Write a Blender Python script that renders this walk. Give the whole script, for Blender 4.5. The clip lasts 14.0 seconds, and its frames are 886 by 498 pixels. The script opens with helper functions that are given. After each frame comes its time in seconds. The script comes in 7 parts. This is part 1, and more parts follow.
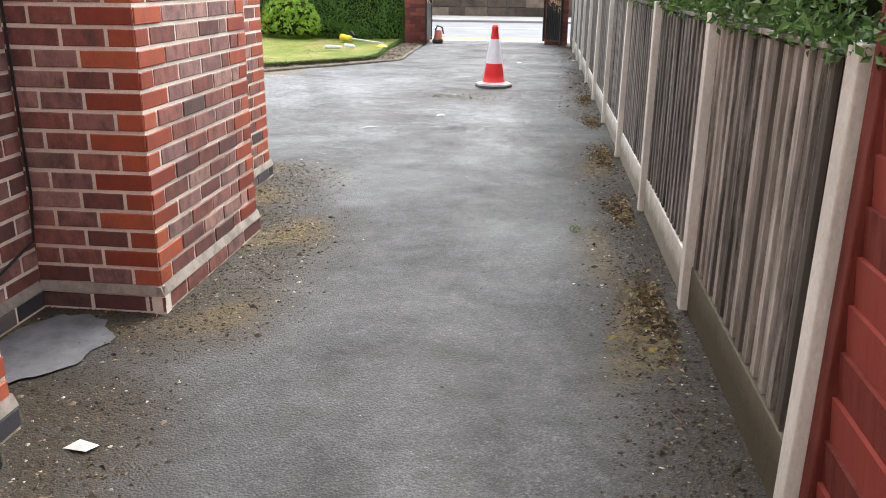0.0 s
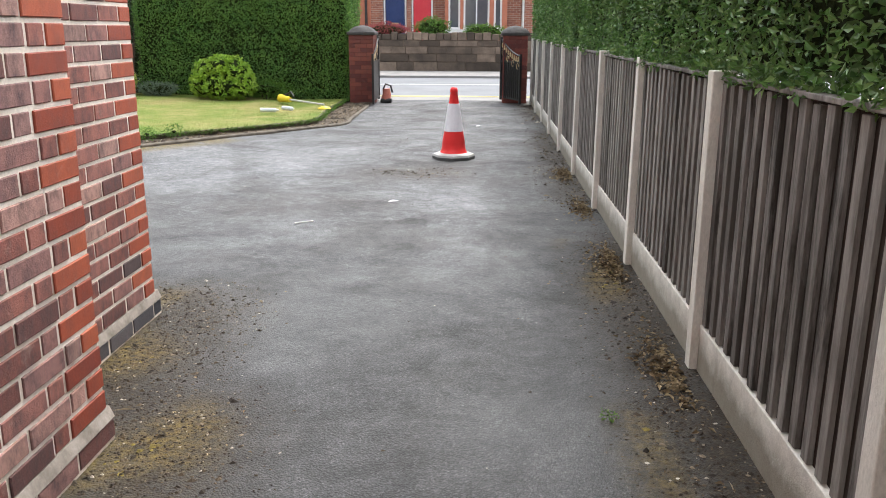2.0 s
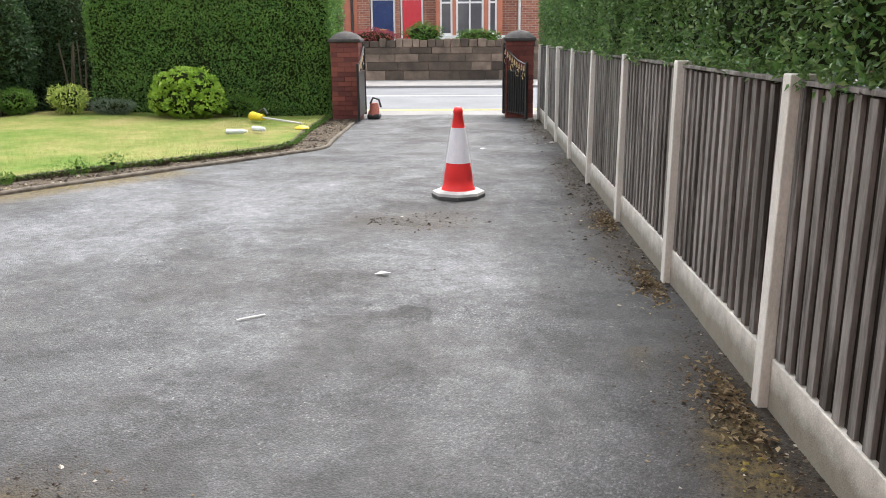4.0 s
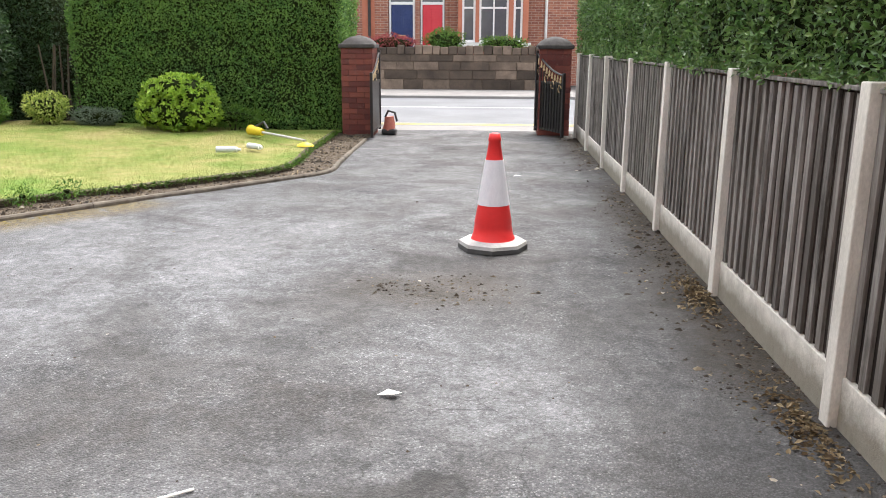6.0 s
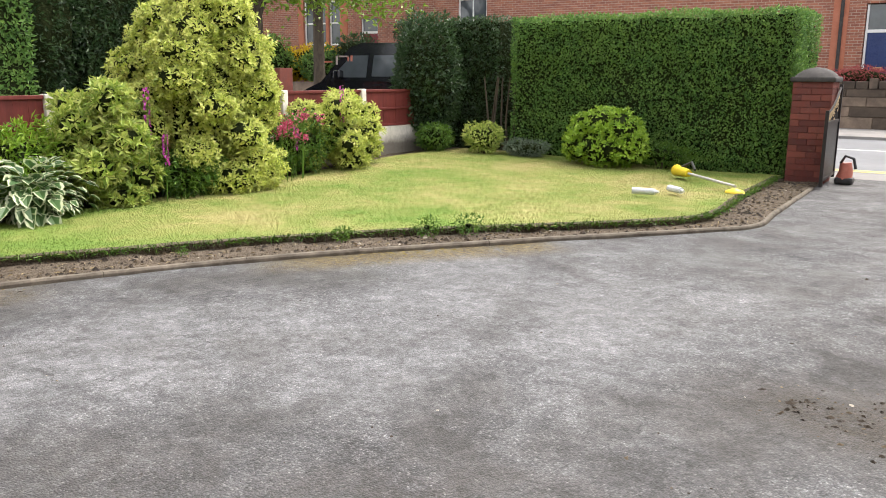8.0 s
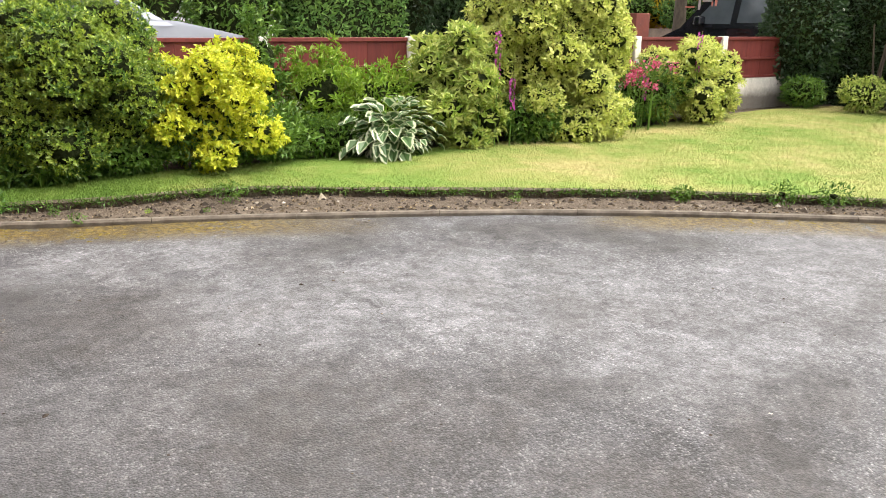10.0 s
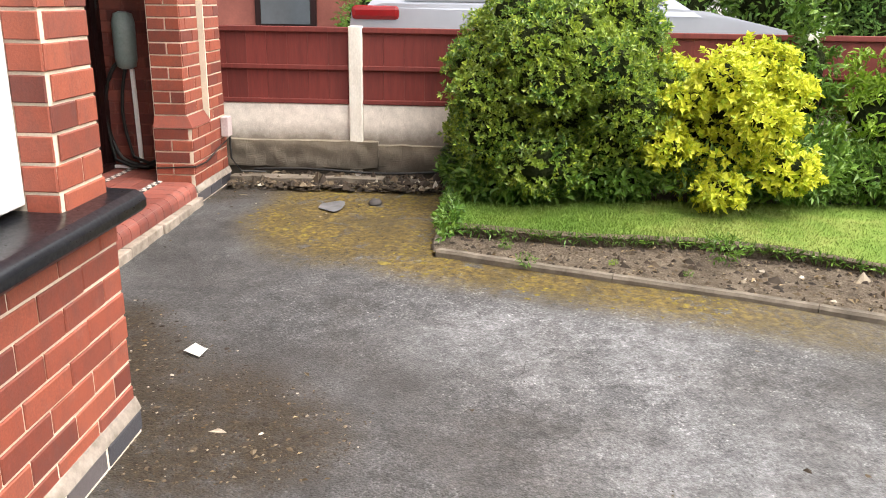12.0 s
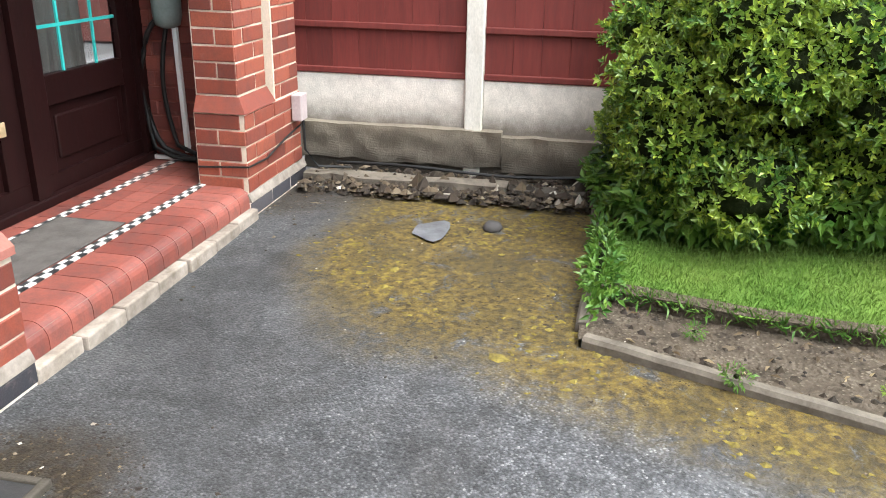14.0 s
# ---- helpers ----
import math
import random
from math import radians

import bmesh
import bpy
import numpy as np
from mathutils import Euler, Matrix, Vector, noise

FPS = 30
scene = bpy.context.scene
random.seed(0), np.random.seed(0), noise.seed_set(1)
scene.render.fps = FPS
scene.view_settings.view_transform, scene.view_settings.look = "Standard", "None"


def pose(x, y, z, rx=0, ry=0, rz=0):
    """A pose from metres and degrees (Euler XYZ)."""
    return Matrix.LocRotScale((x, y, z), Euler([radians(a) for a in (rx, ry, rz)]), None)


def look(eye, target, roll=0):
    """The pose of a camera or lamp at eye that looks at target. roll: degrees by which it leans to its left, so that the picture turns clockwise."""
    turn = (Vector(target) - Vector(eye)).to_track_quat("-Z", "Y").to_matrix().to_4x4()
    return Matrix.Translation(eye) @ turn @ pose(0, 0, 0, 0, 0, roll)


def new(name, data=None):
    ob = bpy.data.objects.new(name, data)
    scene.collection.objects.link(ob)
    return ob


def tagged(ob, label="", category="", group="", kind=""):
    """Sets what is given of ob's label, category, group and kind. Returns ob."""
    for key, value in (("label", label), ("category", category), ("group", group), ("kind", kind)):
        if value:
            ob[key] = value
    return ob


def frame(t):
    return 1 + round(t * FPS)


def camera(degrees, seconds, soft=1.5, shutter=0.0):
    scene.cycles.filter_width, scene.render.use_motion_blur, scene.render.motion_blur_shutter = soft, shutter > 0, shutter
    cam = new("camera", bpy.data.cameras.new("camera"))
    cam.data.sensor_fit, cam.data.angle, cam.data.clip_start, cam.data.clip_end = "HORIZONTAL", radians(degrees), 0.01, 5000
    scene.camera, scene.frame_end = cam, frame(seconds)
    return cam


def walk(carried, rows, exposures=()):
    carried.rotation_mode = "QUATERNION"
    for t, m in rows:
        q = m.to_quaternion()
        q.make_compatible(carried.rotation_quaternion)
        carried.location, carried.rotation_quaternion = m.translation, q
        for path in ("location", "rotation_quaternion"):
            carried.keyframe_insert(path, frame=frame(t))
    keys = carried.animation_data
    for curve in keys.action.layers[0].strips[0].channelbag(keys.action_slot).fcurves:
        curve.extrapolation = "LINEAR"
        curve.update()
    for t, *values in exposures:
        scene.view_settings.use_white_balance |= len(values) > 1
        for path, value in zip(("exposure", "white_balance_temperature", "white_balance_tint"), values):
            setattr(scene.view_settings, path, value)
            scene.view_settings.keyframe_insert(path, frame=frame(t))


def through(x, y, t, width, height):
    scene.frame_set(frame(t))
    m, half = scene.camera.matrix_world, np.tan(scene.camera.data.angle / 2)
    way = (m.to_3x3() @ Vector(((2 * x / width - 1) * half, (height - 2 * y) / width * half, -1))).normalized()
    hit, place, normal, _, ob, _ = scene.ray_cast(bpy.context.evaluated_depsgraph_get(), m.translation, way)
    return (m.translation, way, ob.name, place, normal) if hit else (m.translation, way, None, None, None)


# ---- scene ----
cam = camera(56.6, 14.0, 0.95)
PATH = [
    (0, (-0.051, 0.85, 1.348), (-0.269, 2.736, 0.719), 0.6),
    (0.5, (-0.096, 1.21, 1.337), (-0.218, 3.12, 0.759), 0.8),
    (1, (-0.153, 1.65, 1.363), (-0.269, 3.575, 0.832), 0.8),
    (1.5, (-0.261, 2.087, 1.376), (-0.353, 4.019, 0.865), 0.7),
    (2, (-0.284, 2.536, 1.371), (-0.388, 4.466, 0.857), 0.2),
    (2.5, (-0.333, 2.998, 1.355), (-0.427, 4.927, 0.835), 0.4),
    (3, (-0.378, 3.451, 1.346), (-0.455, 5.38, 0.823), -0.4),
    (3.2, (-0.395, 3.663, 1.358), (-0.493, 5.593, 0.839), -0.9),
    (5.3, (-0.601, 5.56, 1.342), (-0.656, 7.501, 0.861), 0.4),
    (5.5, (-0.599, 5.683, 1.331), (-0.668, 7.624, 0.851), 0.2),
    (6, (-0.658, 6.177, 1.338), (-0.779, 8.114, 0.855), 0.3),
    (6.5, (-0.738, 6.501, 1.357), (-0.982, 8.43, 0.886), 0.8),
    (7, (-0.752, 6.894, 1.328), (-1.38, 8.739, 0.879), 0.5),
    (7.2, (-0.76, 6.994, 1.334), (-1.526, 8.788, 0.892), 0.6),
    (9.3, (-0.609, 7.225, 1.328), (-2.052, 8.532, 0.871), -0.4),
    (9.5, (-0.637, 7.259, 1.323), (-2.155, 8.468, 0.838), -0.3),
    (10, (-0.888, 7.377, 1.308), (-2.512, 8.412, 0.769), 0.7),
    (10.5, (-1.193, 7.563, 1.314), (-2.957, 8.335, 0.773), 1.2),
    (11, (-1.544, 7.758, 1.356), (-3.42, 8.181, 0.806), 1.7),
    (11.5, (-1.96, 7.83, 1.362), (-3.87, 8.009, 0.798), 1.9),
    (12, (-2.417, 7.919, 1.325), (-4.328, 7.826, 0.743), 0.9),
    (12.5, (-2.816, 7.936, 1.295), (-4.702, 7.721, 0.665), 2.5),
    (13, (-3.249, 7.907, 1.304), (-5.106, 7.585, 0.634), 2.3),
    (13.5, (-3.684, 7.841, 1.307), (-5.512, 7.408, 0.62), 1.5),
    (14, (-4.094, 7.705, 1.296), (-5.925, 7.333, 0.584), 1.1),
]
walk(cam, [(t, look(eye, target, roll)) for t, eye, target, roll in PATH],
     ((0.0, 1.6, 6400, 8), (0.5, 1.66, 6400, 8), (1.0, 1.54, 6400, 8), (2.0, 1.3, 6400, 8), (3.0, 1.36, 6400, 8), (5.4, 1.36, 6600, 10), (6.0, 1.42, 6600, 10), (6.5, 1.3, 6650, 10), (7.0, 1.12, 6700, 10), (9.4, 1.48, 7000, 11), (10.5, 1.45, 6950, 11), (11.0, 1.32, 7000, 11), (11.5, 1.46, 7000, 11), (12.5, 1.52, 6950, 10), (13.3, 1.44, 6450, 7), (14.0, 1.62, 6200, 5)))

# ---- light ----
SUN_EL, SUN_AZ = 60.0, 22.0      # degrees; azimuth the light comes from, clockwise from +y
world = bpy.data.worlds.new("world")
scene.world = world
world.use_nodes = True
wn = world.node_tree.nodes
wl = world.node_tree.links
sky = wn.new("ShaderNodeTexSky")
sky.sky_type = 'NISHITA'
sky.sun_disc = False
sky.sun_elevation, sky.sun_rotation = radians(SUN_EL), radians(SUN_AZ)
sky.air_density, sky.dust_density, sky.ozone_density = 1.0, 3.0, 1.0
hs = wn.new("ShaderNodeHueSaturation")
hs.inputs["Saturation"].default_value = 0.22
wl.new(sky.outputs[0], hs.inputs["Color"])
wl.new(hs.outputs[0], wn["Background"].inputs["Color"])
wn["Background"].inputs["Strength"].default_value = 0.245
sun = new("sun", bpy.data.lights.new("sun", 'SUN'))
sun.data.energy, sun.data.angle, sun.data.color = 0.85, radians(30), (1.0, 0.95, 0.88)
sd = Vector((math.sin(radians(SUN_AZ)) * math.cos(radians(SUN_EL)), math.cos(radians(SUN_AZ)) * math.cos(radians(SUN_EL)), math.sin(radians(SUN_EL))))
sun.matrix_world = look(sd * 40, (0, 0, 0))

# ---- materials ----


class Nodes:
    """Small builder for a Principled material."""

    def __init__(self, name, rough=0.8, metal=0.0, spec=0.4):
        self.mat = bpy.data.materials.new(name)
        self.mat.use_nodes = True
        self.n, self.l = self.mat.node_tree.nodes, self.mat.node_tree.links
        self.p = self.n["Principled BSDF"]
        self.p.inputs["Roughness"].default_value = rough
        self.p.inputs["Metallic"].default_value = metal
        self.p.inputs["Specular IOR Level"].default_value = spec
        self.pos = self.n.new("ShaderNodeNewGeometry").outputs["Position"]

    def link(self, a, b):
        self.l.new(a, b)

    def noise(self, scale, detail=4.0, rough=0.6, stretch=None, distort=0.0, vec=None):
        t = self.n.new("ShaderNodeTexNoise")
        t.inputs["Scale"].default_value, t.inputs["Detail"].default_value = scale, detail
        t.inputs["Roughness"].default_value, t.inputs["Distortion"].default_value = rough, distort
        v = vec or self.pos
        if stretch:
            m = self.n.new("ShaderNodeMapping")
            m.inputs["Scale"].default_value = stretch
            self.link(v, m.inputs["Vector"])
            v = m.outputs[0]
        self.link(v, t.inputs["Vector"])
        return t.outputs["Fac"]

    def voronoi(self, scale, feature='F1', out="Distance"):
        t = self.n.new("ShaderNodeTexVoronoi")
        t.feature = feature
        t.inputs["Scale"].default_value = scale
        self.link(self.pos, t.inputs["Vector"])
        return t.outputs[out]

    def ramp(self, fac, *stops):
        r = self.n.new("ShaderNodeValToRGB")
        e = r.color_ramp.elements
        while len(e) < len(stops):
            e.new(0.5)
        for el, (p, c) in zip(e, stops):
            el.position = p
            el.color = (c, c, c, 1) if isinstance(c, (int, float)) else (*c, 1)
        self.link(fac, r.inputs[0])
        return r.outputs[0]

    def mix(self, fac, a, b, kind='MIX'):
        m = self.n.new("ShaderNodeMix")
        m.data_type, m.blend_type = 'RGBA', kind
        for sock, v in ((m.inputs[0], fac), (m.inputs[6], a), (m.inputs[7], b)):
            if isinstance(v, (int, float)):
                sock.default_value = v
            elif isinstance(v, tuple):
                sock.default_value = (*v, 1)
            else:
                self.link(v, sock)
        return m.outputs[2]

    def math(self, op, a, b=0.0):
        m = self.n.new("ShaderNodeMath")
        m.operation = op
        for sock, v in ((m.inputs[0], a), (m.inputs[1], b)):
            if isinstance(v, (int, float)):
                sock.default_value = v
            else:
                self.link(v, sock)
        return m.outputs[0]

    def rand(self):
        """One random number for each piece, whether its own object or an island of a joined mesh."""
        a = self.n.new("ShaderNodeObjectInfo").outputs["Random"]
        b = self.n.new("ShaderNodeNewGeometry").outputs["Random Per Island"]
        return self.math('FRACT', self.math('ADD', a, b))

    def worn(self, y0, y1):
        """Dry, worn turf: from none at y0 metres to full at y1, with a ragged front."""
        s = self.n.new("ShaderNodeSeparateXYZ")
        self.link(self.pos, s.inputs[0])
        y = self.math('ADD', s.outputs[1], self.math('MULTIPLY', self.noise(0.9, 5, 0.65), 2.4))
        return self.ramp(self.math('DIVIDE', self.math('SUBTRACT', y, y0 + 1.2), y1 - y0), (0.0, 0.0), (1.0, 1.0))

    def attr(self, name):
        a = self.n.new("ShaderNodeAttribute")
        a.attribute_name = name
        return a.outputs["Fac"]

    def color(self, c):
        if isinstance(c, tuple):
            self.p.inputs["Base Color"].default_value = (*c, 1)
        else:
            self.link(c, self.p.inputs["Base Color"])
        return self

    def rough(self, r):
        self.link(r, self.p.inputs["Roughness"])
        return self

    def bump(self, h, strength=0.5, dist=0.01):
        b = self.n.new("ShaderNodeBump")
        b.inputs["Strength"].default_value, b.inputs["Distance"].default_value = strength, dist
        self.link(h, b.inputs["Height"])
        self.link(b.outputs[0], self.p.inputs["Normal"])
        return self


def mottled(name, c1, c2, scale=6.0, rough=0.8, metal=0.0, bump=0.3, bscale=60.0, dist=0.004, stretch=None, piece=0.0, spec=0.4, speckle=0.35):
    """A surface of two tones with stains and fine relief; piece > 0 varies it from piece to piece."""
    m = Nodes(name, rough, metal, spec)
    col = m.mix(m.ramp(m.noise(scale, 6, 0.65, stretch), (0.3, 0.0), (0.7, 1.0)), c1, c2)
    if piece:
        col = m.mix(1.0, col, m.ramp(m.rand(), (0.0, 1.0 - piece), (1.0, 1.0 + piece)), 'MULTIPLY')
    fine = m.noise(bscale, 5, 0.7, stretch)
    col = m.mix(speckle, col, m.ramp(fine, (0.25, 0.45), (0.75, 1.3)), 'MULTIPLY')
    m.color(col)
    if speckle:
        m.rough(m.ramp(fine, (0.2, max(0.02, rough - 0.12)), (0.8, min(1.0, rough + 0.12))))
    if bump:
        m.bump(fine, bump, dist)
    return m.mat


def brick_mat(name, stops, rough=0.75, pits=0.5, smut=0.5, bloom=0.25):
    """Bricks: the tone changes from brick to brick, with soot, pale bloom and pitting."""
    m = Nodes(name, rough)
    col = m.ramp(m.rand(), *stops)
    cloud = m.noise(17, 6, 0.7, (1, 1, 0.55))
    col = m.mix(m.ramp(cloud, (0.42, 0.0), (0.68, smut)), col, (0.07, 0.045, 0.045))
    col = m.mix(m.ramp(m.noise(9, 6, 0.7, vec=m.pos), (0.6, 0.0), (0.8, bloom)), col, (0.5, 0.38, 0.33))
    fine = m.noise(160, 4, 0.7)
    col = m.mix(0.45, col, m.ramp(fine, (0.3, 0.6), (0.7, 1.25)), 'MULTIPLY')
    m.color(col).bump(m.math('ADD', fine, cloud), pits, 0.004)
    return m.mat


def leaf_mat(name, stops, rough=0.45, spec=0.4, through=0.25, edge=None, cloud=3.5, most=0.45):
    """Leaves: tone varies leaf by leaf and over the plant, with light coming through."""
    m = Nodes(name, rough, 0, spec)
    col = m.ramp(m.rand(), *stops)
    col = m.mix(m.ramp(m.noise(cloud, 4, 0.6), (0.38, 0.0), (0.68, most)), col, stops[-1][1])
    if edge:
        col = m.mix(m.ramp(m.attr("margin"), (0.35, 0.0), (0.6, 1.0)), col, edge)
    m.color(col)
    tr = m.n.new("ShaderNodeBsdfTranslucent")
    m.link(col, tr.inputs["Color"])
    ms = m.n.new("ShaderNodeMixShader")
    ms.inputs[0].default_value = through
    m.link(m.p.outputs[0], ms.inputs[1])
    m.link(tr.outputs[0], ms.inputs[2])
    m.link(ms.outputs[0], m.n["Material Output"].inputs["Surface"])
    return m.mat


def asphalt_mat():
    m = Nodes("asphalt", 0.8, 0, 0.35)
    grit = m.voronoi(130)
    tone = m.voronoi(130, 'F1', "Color")
    sep = m.n.new("ShaderNodeSeparateColor")
    m.link(tone, sep.inputs[0])
    stone = m.ramp(sep.outputs[0], (0.0, (0.05, 0.05, 0.053)), (0.6, (0.115, 0.115, 0.121)), (0.86, (0.19, 0.19, 0.2)), (0.94, (0.24, 0.24, 0.245)), (1.0, (0.36, 0.355, 0.345)))
    col = m.mix(m.ramp(grit, (0.35, 0.0), (0.75, 0.7)), stone, (0.05, 0.05, 0.053))
    pale = m.math('MULTIPLY', m.ramp(m.noise(0.5, 5, 0.62, distort=0.6), (0.38, 0.0), (0.66, 1.0)), m.ramp(m.noise(9, 8, 0.75), (0.3, 0.25), (0.68, 1.0)))
    col = m.mix(m.math('MULTIPLY', pale, 0.62), col, (0.225, 0.226, 0.236))
    dark = m.ramp(m.noise(1.2, 7, 0.68, distort=0.8), (0.45, 0.0), (0.62, 0.8))
    col = m.mix(dark, col, (0.05, 0.046, 0.044))
    blot = m.noise(2.4, 10, 0.72, distort=0.9)
    col = m.mix(0.9, col, m.ramp(blot, (0.36, 0.55), (0.5, 0.9), (0.64, 1.22)), 'MULTIPLY')
    ragged = m.ramp(m.noise(8, 9, 0.8, distort=0.4), (0.36, 0.1), (0.6, 1.0))
    # pale blue-grey blotches at set spots, broken up by noise
    col = m.mix(m.math('MULTIPLY', m.math('MULTIPLY', m.attr("pale_blotch"), 0.42), ragged), col, (0.29, 0.295, 0.31))
    col = m.mix(m.math('MULTIPLY', m.math('MULTIPLY', m.attr("grime"), 0.7), ragged), col, (0.055, 0.048, 0.044))
    patch = m.noise(11.0, 8, 0.8, distort=0.5)
    col = m.mix(0.85, col, m.ramp(patch, (0.34, 0.45), (0.5, 0.88), (0.64, 1.3)), 'MULTIPLY')
    col = m.mix(0.9, col, m.ramp(m.noise(55, 5, 0.8), (0.3, 0.3), (0.5, 0.88), (0.7, 1.5)), 'MULTIPLY')
    # shade by walls and fence painted into the tarmac, along with damp
    damp_shade = m.attr("damp_shade")
    col = m.mix(m.math('MULTIPLY', damp_shade, 0.86), col, m.mix(1.0, m.mix(0.85, (0.042, 0.042, 0.043), m.ramp(m.noise(110, 4, 0.8), (0.35, 0.3), (0.55, 1.0), (0.7, 3.4)), 'MULTIPLY'), m.ramp(m.noise(3.5, 9, 0.75, distort=0.8), (0.34, 0.45), (0.5, 0.95), (0.66, 1.7)), 'MULTIPLY'))
    brown = m.math('MULTIPLY', m.attr("litter"), m.ramp(m.noise(9, 7, 0.78), (0.3, 0.2), (0.52, 1.0)))
    col = m.mix(brown, col, m.ramp(m.noise(45, 4, 0.7), (0.3, (0.01, 0.007, 0.004)), (0.6, (0.034, 0.024, 0.013)), (0.82, (0.16, 0.12, 0.072))))
    mossy = m.math('MULTIPLY', m.attr("moss"), m.math('MULTIPLY', m.ramp(m.noise(6, 8, 0.8, distort=0.6), (0.38, 0.0), (0.46, 1.0)), m.ramp(m.noise(90, 4, 0.8), (0.32, 0.4), (0.46, 1.0))))
    col = m.mix(mossy, col, m.ramp(m.noise(26, 5, 0.7), (0.28, (0.018, 0.012, 0.006)), (0.43, (0.06, 0.04, 0.011)), (0.56, (0.14, 0.095, 0.018)), (0.7, (0.225, 0.165, 0.03)), (0.88, (0.33, 0.27, 0.065))))
    col = m.mix(m.math('MULTIPLY', mossy, m.ramp(m.noise(3.2, 6, 0.7, distort=0.5), (0.46, 0.0), (0.66, 0.75))), col, (0.045, 0.033, 0.012))
    warp = m.n.new("ShaderNodeVectorMath")
    warp.operation = 'MULTIPLY_ADD'
    wob = m.n.new("ShaderNodeTexNoise")
    wob.inputs["Scale"].default_value, wob.inputs["Detail"].default_value = 2.6, 6
    m.link(m.pos, wob.inputs["Vector"])
    m.link(wob.outputs["Color"], warp.inputs[0])
    warp.inputs[1].default_value = (0.7, 0.7, 0.0)
    m.link(m.pos, warp.inputs[2])
    web = m.n.new("ShaderNodeTexVoronoi")
    web.feature = 'DISTANCE_TO_EDGE'
    web.inputs["Scale"].default_value = 2.3
    m.link(warp.outputs[0], web.inputs["Vector"])
    crack = m.ramp(web.outputs["Distance"], (0.003, 1.0), (0.009, 0.0))
    col = m.mix(m.math('MULTIPLY', crack, m.ramp(m.noise(0.8, 3), (0.5, 0.0), (0.6, 0.75))), col, (0.025, 0.025, 0.025))
    m.color(col)
    m.rough(m.ramp(m.noise(1.1, 5, 0.6, distort=0.7), (0.3, 0.5), (0.7, 0.85)))
    m.bump(m.math('ADD', m.math('MULTIPLY', m.math('ADD', grit, m.noise(70, 4, 0.7)), -1.0), m.math('MULTIPLY', mossy, 2.0)), 0.6, 0.006)
    return m.mat


def lawn_tone(m):
    """Colour of the turf: green, with straw-dry patches drifting through it at two sizes."""
    big = m.noise(0.7, 5, 0.6, distort=0.5)
    small = m.noise(3.2, 6, 0.7, distort=0.4)
    dry = m.math('ADD', m.math('MULTIPLY', big, 0.62), m.math('MULTIPLY', small, 0.38))
    dry = m.math('ADD', dry, m.math('SUBTRACT', m.math('MULTIPLY', m.worn(8.6, 12.5), 0.21), 0.08))
    return m.ramp(dry, (0.36, (0.092, 0.176, 0.026)), (0.5, (0.142, 0.22, 0.04)), (0.62, (0.235, 0.26, 0.075)), (0.73, (0.34, 0.3, 0.128)))


def lawn_mat():
    m = Nodes("lawn_turf", 0.9, 0, 0.2)
    fine = m.noise(90, 5, 0.75, (1, 1, 0.3))
    col = m.mix(0.6, lawn_tone(m), m.ramp(fine, (0.25, 0.55), (0.75, 1.35)), 'MULTIPLY')
    m.color(col).bump(fine, 0.7, 0.012)
    return m.mat


def blade_mat():
    m = Nodes("grass_blades", 0.6, 0, 0.25)
    m.color(m.mix(1.0, lawn_tone(m), m.ramp(m.rand(), (0.0, 0.8), (1.0, 1.3)), 'MULTIPLY'))
    return m.mat


def soil_mat():
    m = Nodes("border_soil", 0.95, 0, 0.2)
    col = m.ramp(m.noise(10, 7, 0.75), (0.3, (0.05, 0.038, 0.028)), (0.55, (0.12, 0.095, 0.07)), (0.75, (0.22, 0.18, 0.14)))
    bit = m.voronoi(55)
    col = m.mix(m.ramp(bit, (0.1, 0.5), (0.3, 0.0)), col, (0.33, 0.28, 0.21))
    m.color(col).bump(m.math('ADD', m.noise(30, 6, 0.75), m.math('MULTIPLY', bit, -0.6)), 0.9, 0.03)
    return m.mat


def weathered_wood(name, c1, c2, pale):
    m = Nodes(name, 0.85, 0, 0.25)
    grain = m.noise(26, 7, 0.7, (1, 1, 0.06), 0.6)
    col = m.mix(grain, c1, c2)
    col = m.mix(1.0, col, m.ramp(m.rand(), (0.0, 0.5), (1.0, 1.4)), 'MULTIPLY')
    col = m.mix(m.ramp(m.noise(9, 6, 0.75, (1, 1, 0.12)), (0.44, 0.0), (0.66, 0.8)), col, pale)
    m.color(col).bump(grain, 0.5, 0.006)
    return m.mat


def stained_concrete(name, base, stain, low, high, amount=0.75):
    """Concrete, with algae and soot running up from low to high metres as ragged stains."""
    m = Nodes(name, 0.88, 0, 0.25)
    sep = m.n.new("ShaderNodeSeparateXYZ")
    m.link(m.pos, sep.inputs[0])
    h = m.math('ADD', sep.outputs[2], m.math('MULTIPLY', m.noise(7, 6, 0.75), -0.16))
    tide = m.n.new("ShaderNodeMapRange")
    for k, v in ((1, low), (2, high), (3, amount), (4, 0.0)):
        tide.inputs[k].default_value = v
    m.link(h, tide.inputs[0])
    col = m.mix(m.ramp(m.noise(12, 6, 0.7), (0.3, 0.0), (0.7, 1.0)), base, tuple(0.72 * c for c in base))
    col = m.mix(tide.outputs[0], col, stain)
    col = m.mix(m.ramp(m.noise(5, 6, 0.75, (1, 1, 0.4)), (0.55, 0.0), (0.75, 0.5)), col, stain)
    fine = m.noise(120, 4, 0.7)
    col = m.mix(0.4, col, m.ramp(fine, (0.3, 0.7), (0.7, 1.2)), 'MULTIPLY')
    m.color(col).bump(m.math('ADD', fine, m.noise(18, 5)), 0.5, 0.006)
    return m.mat


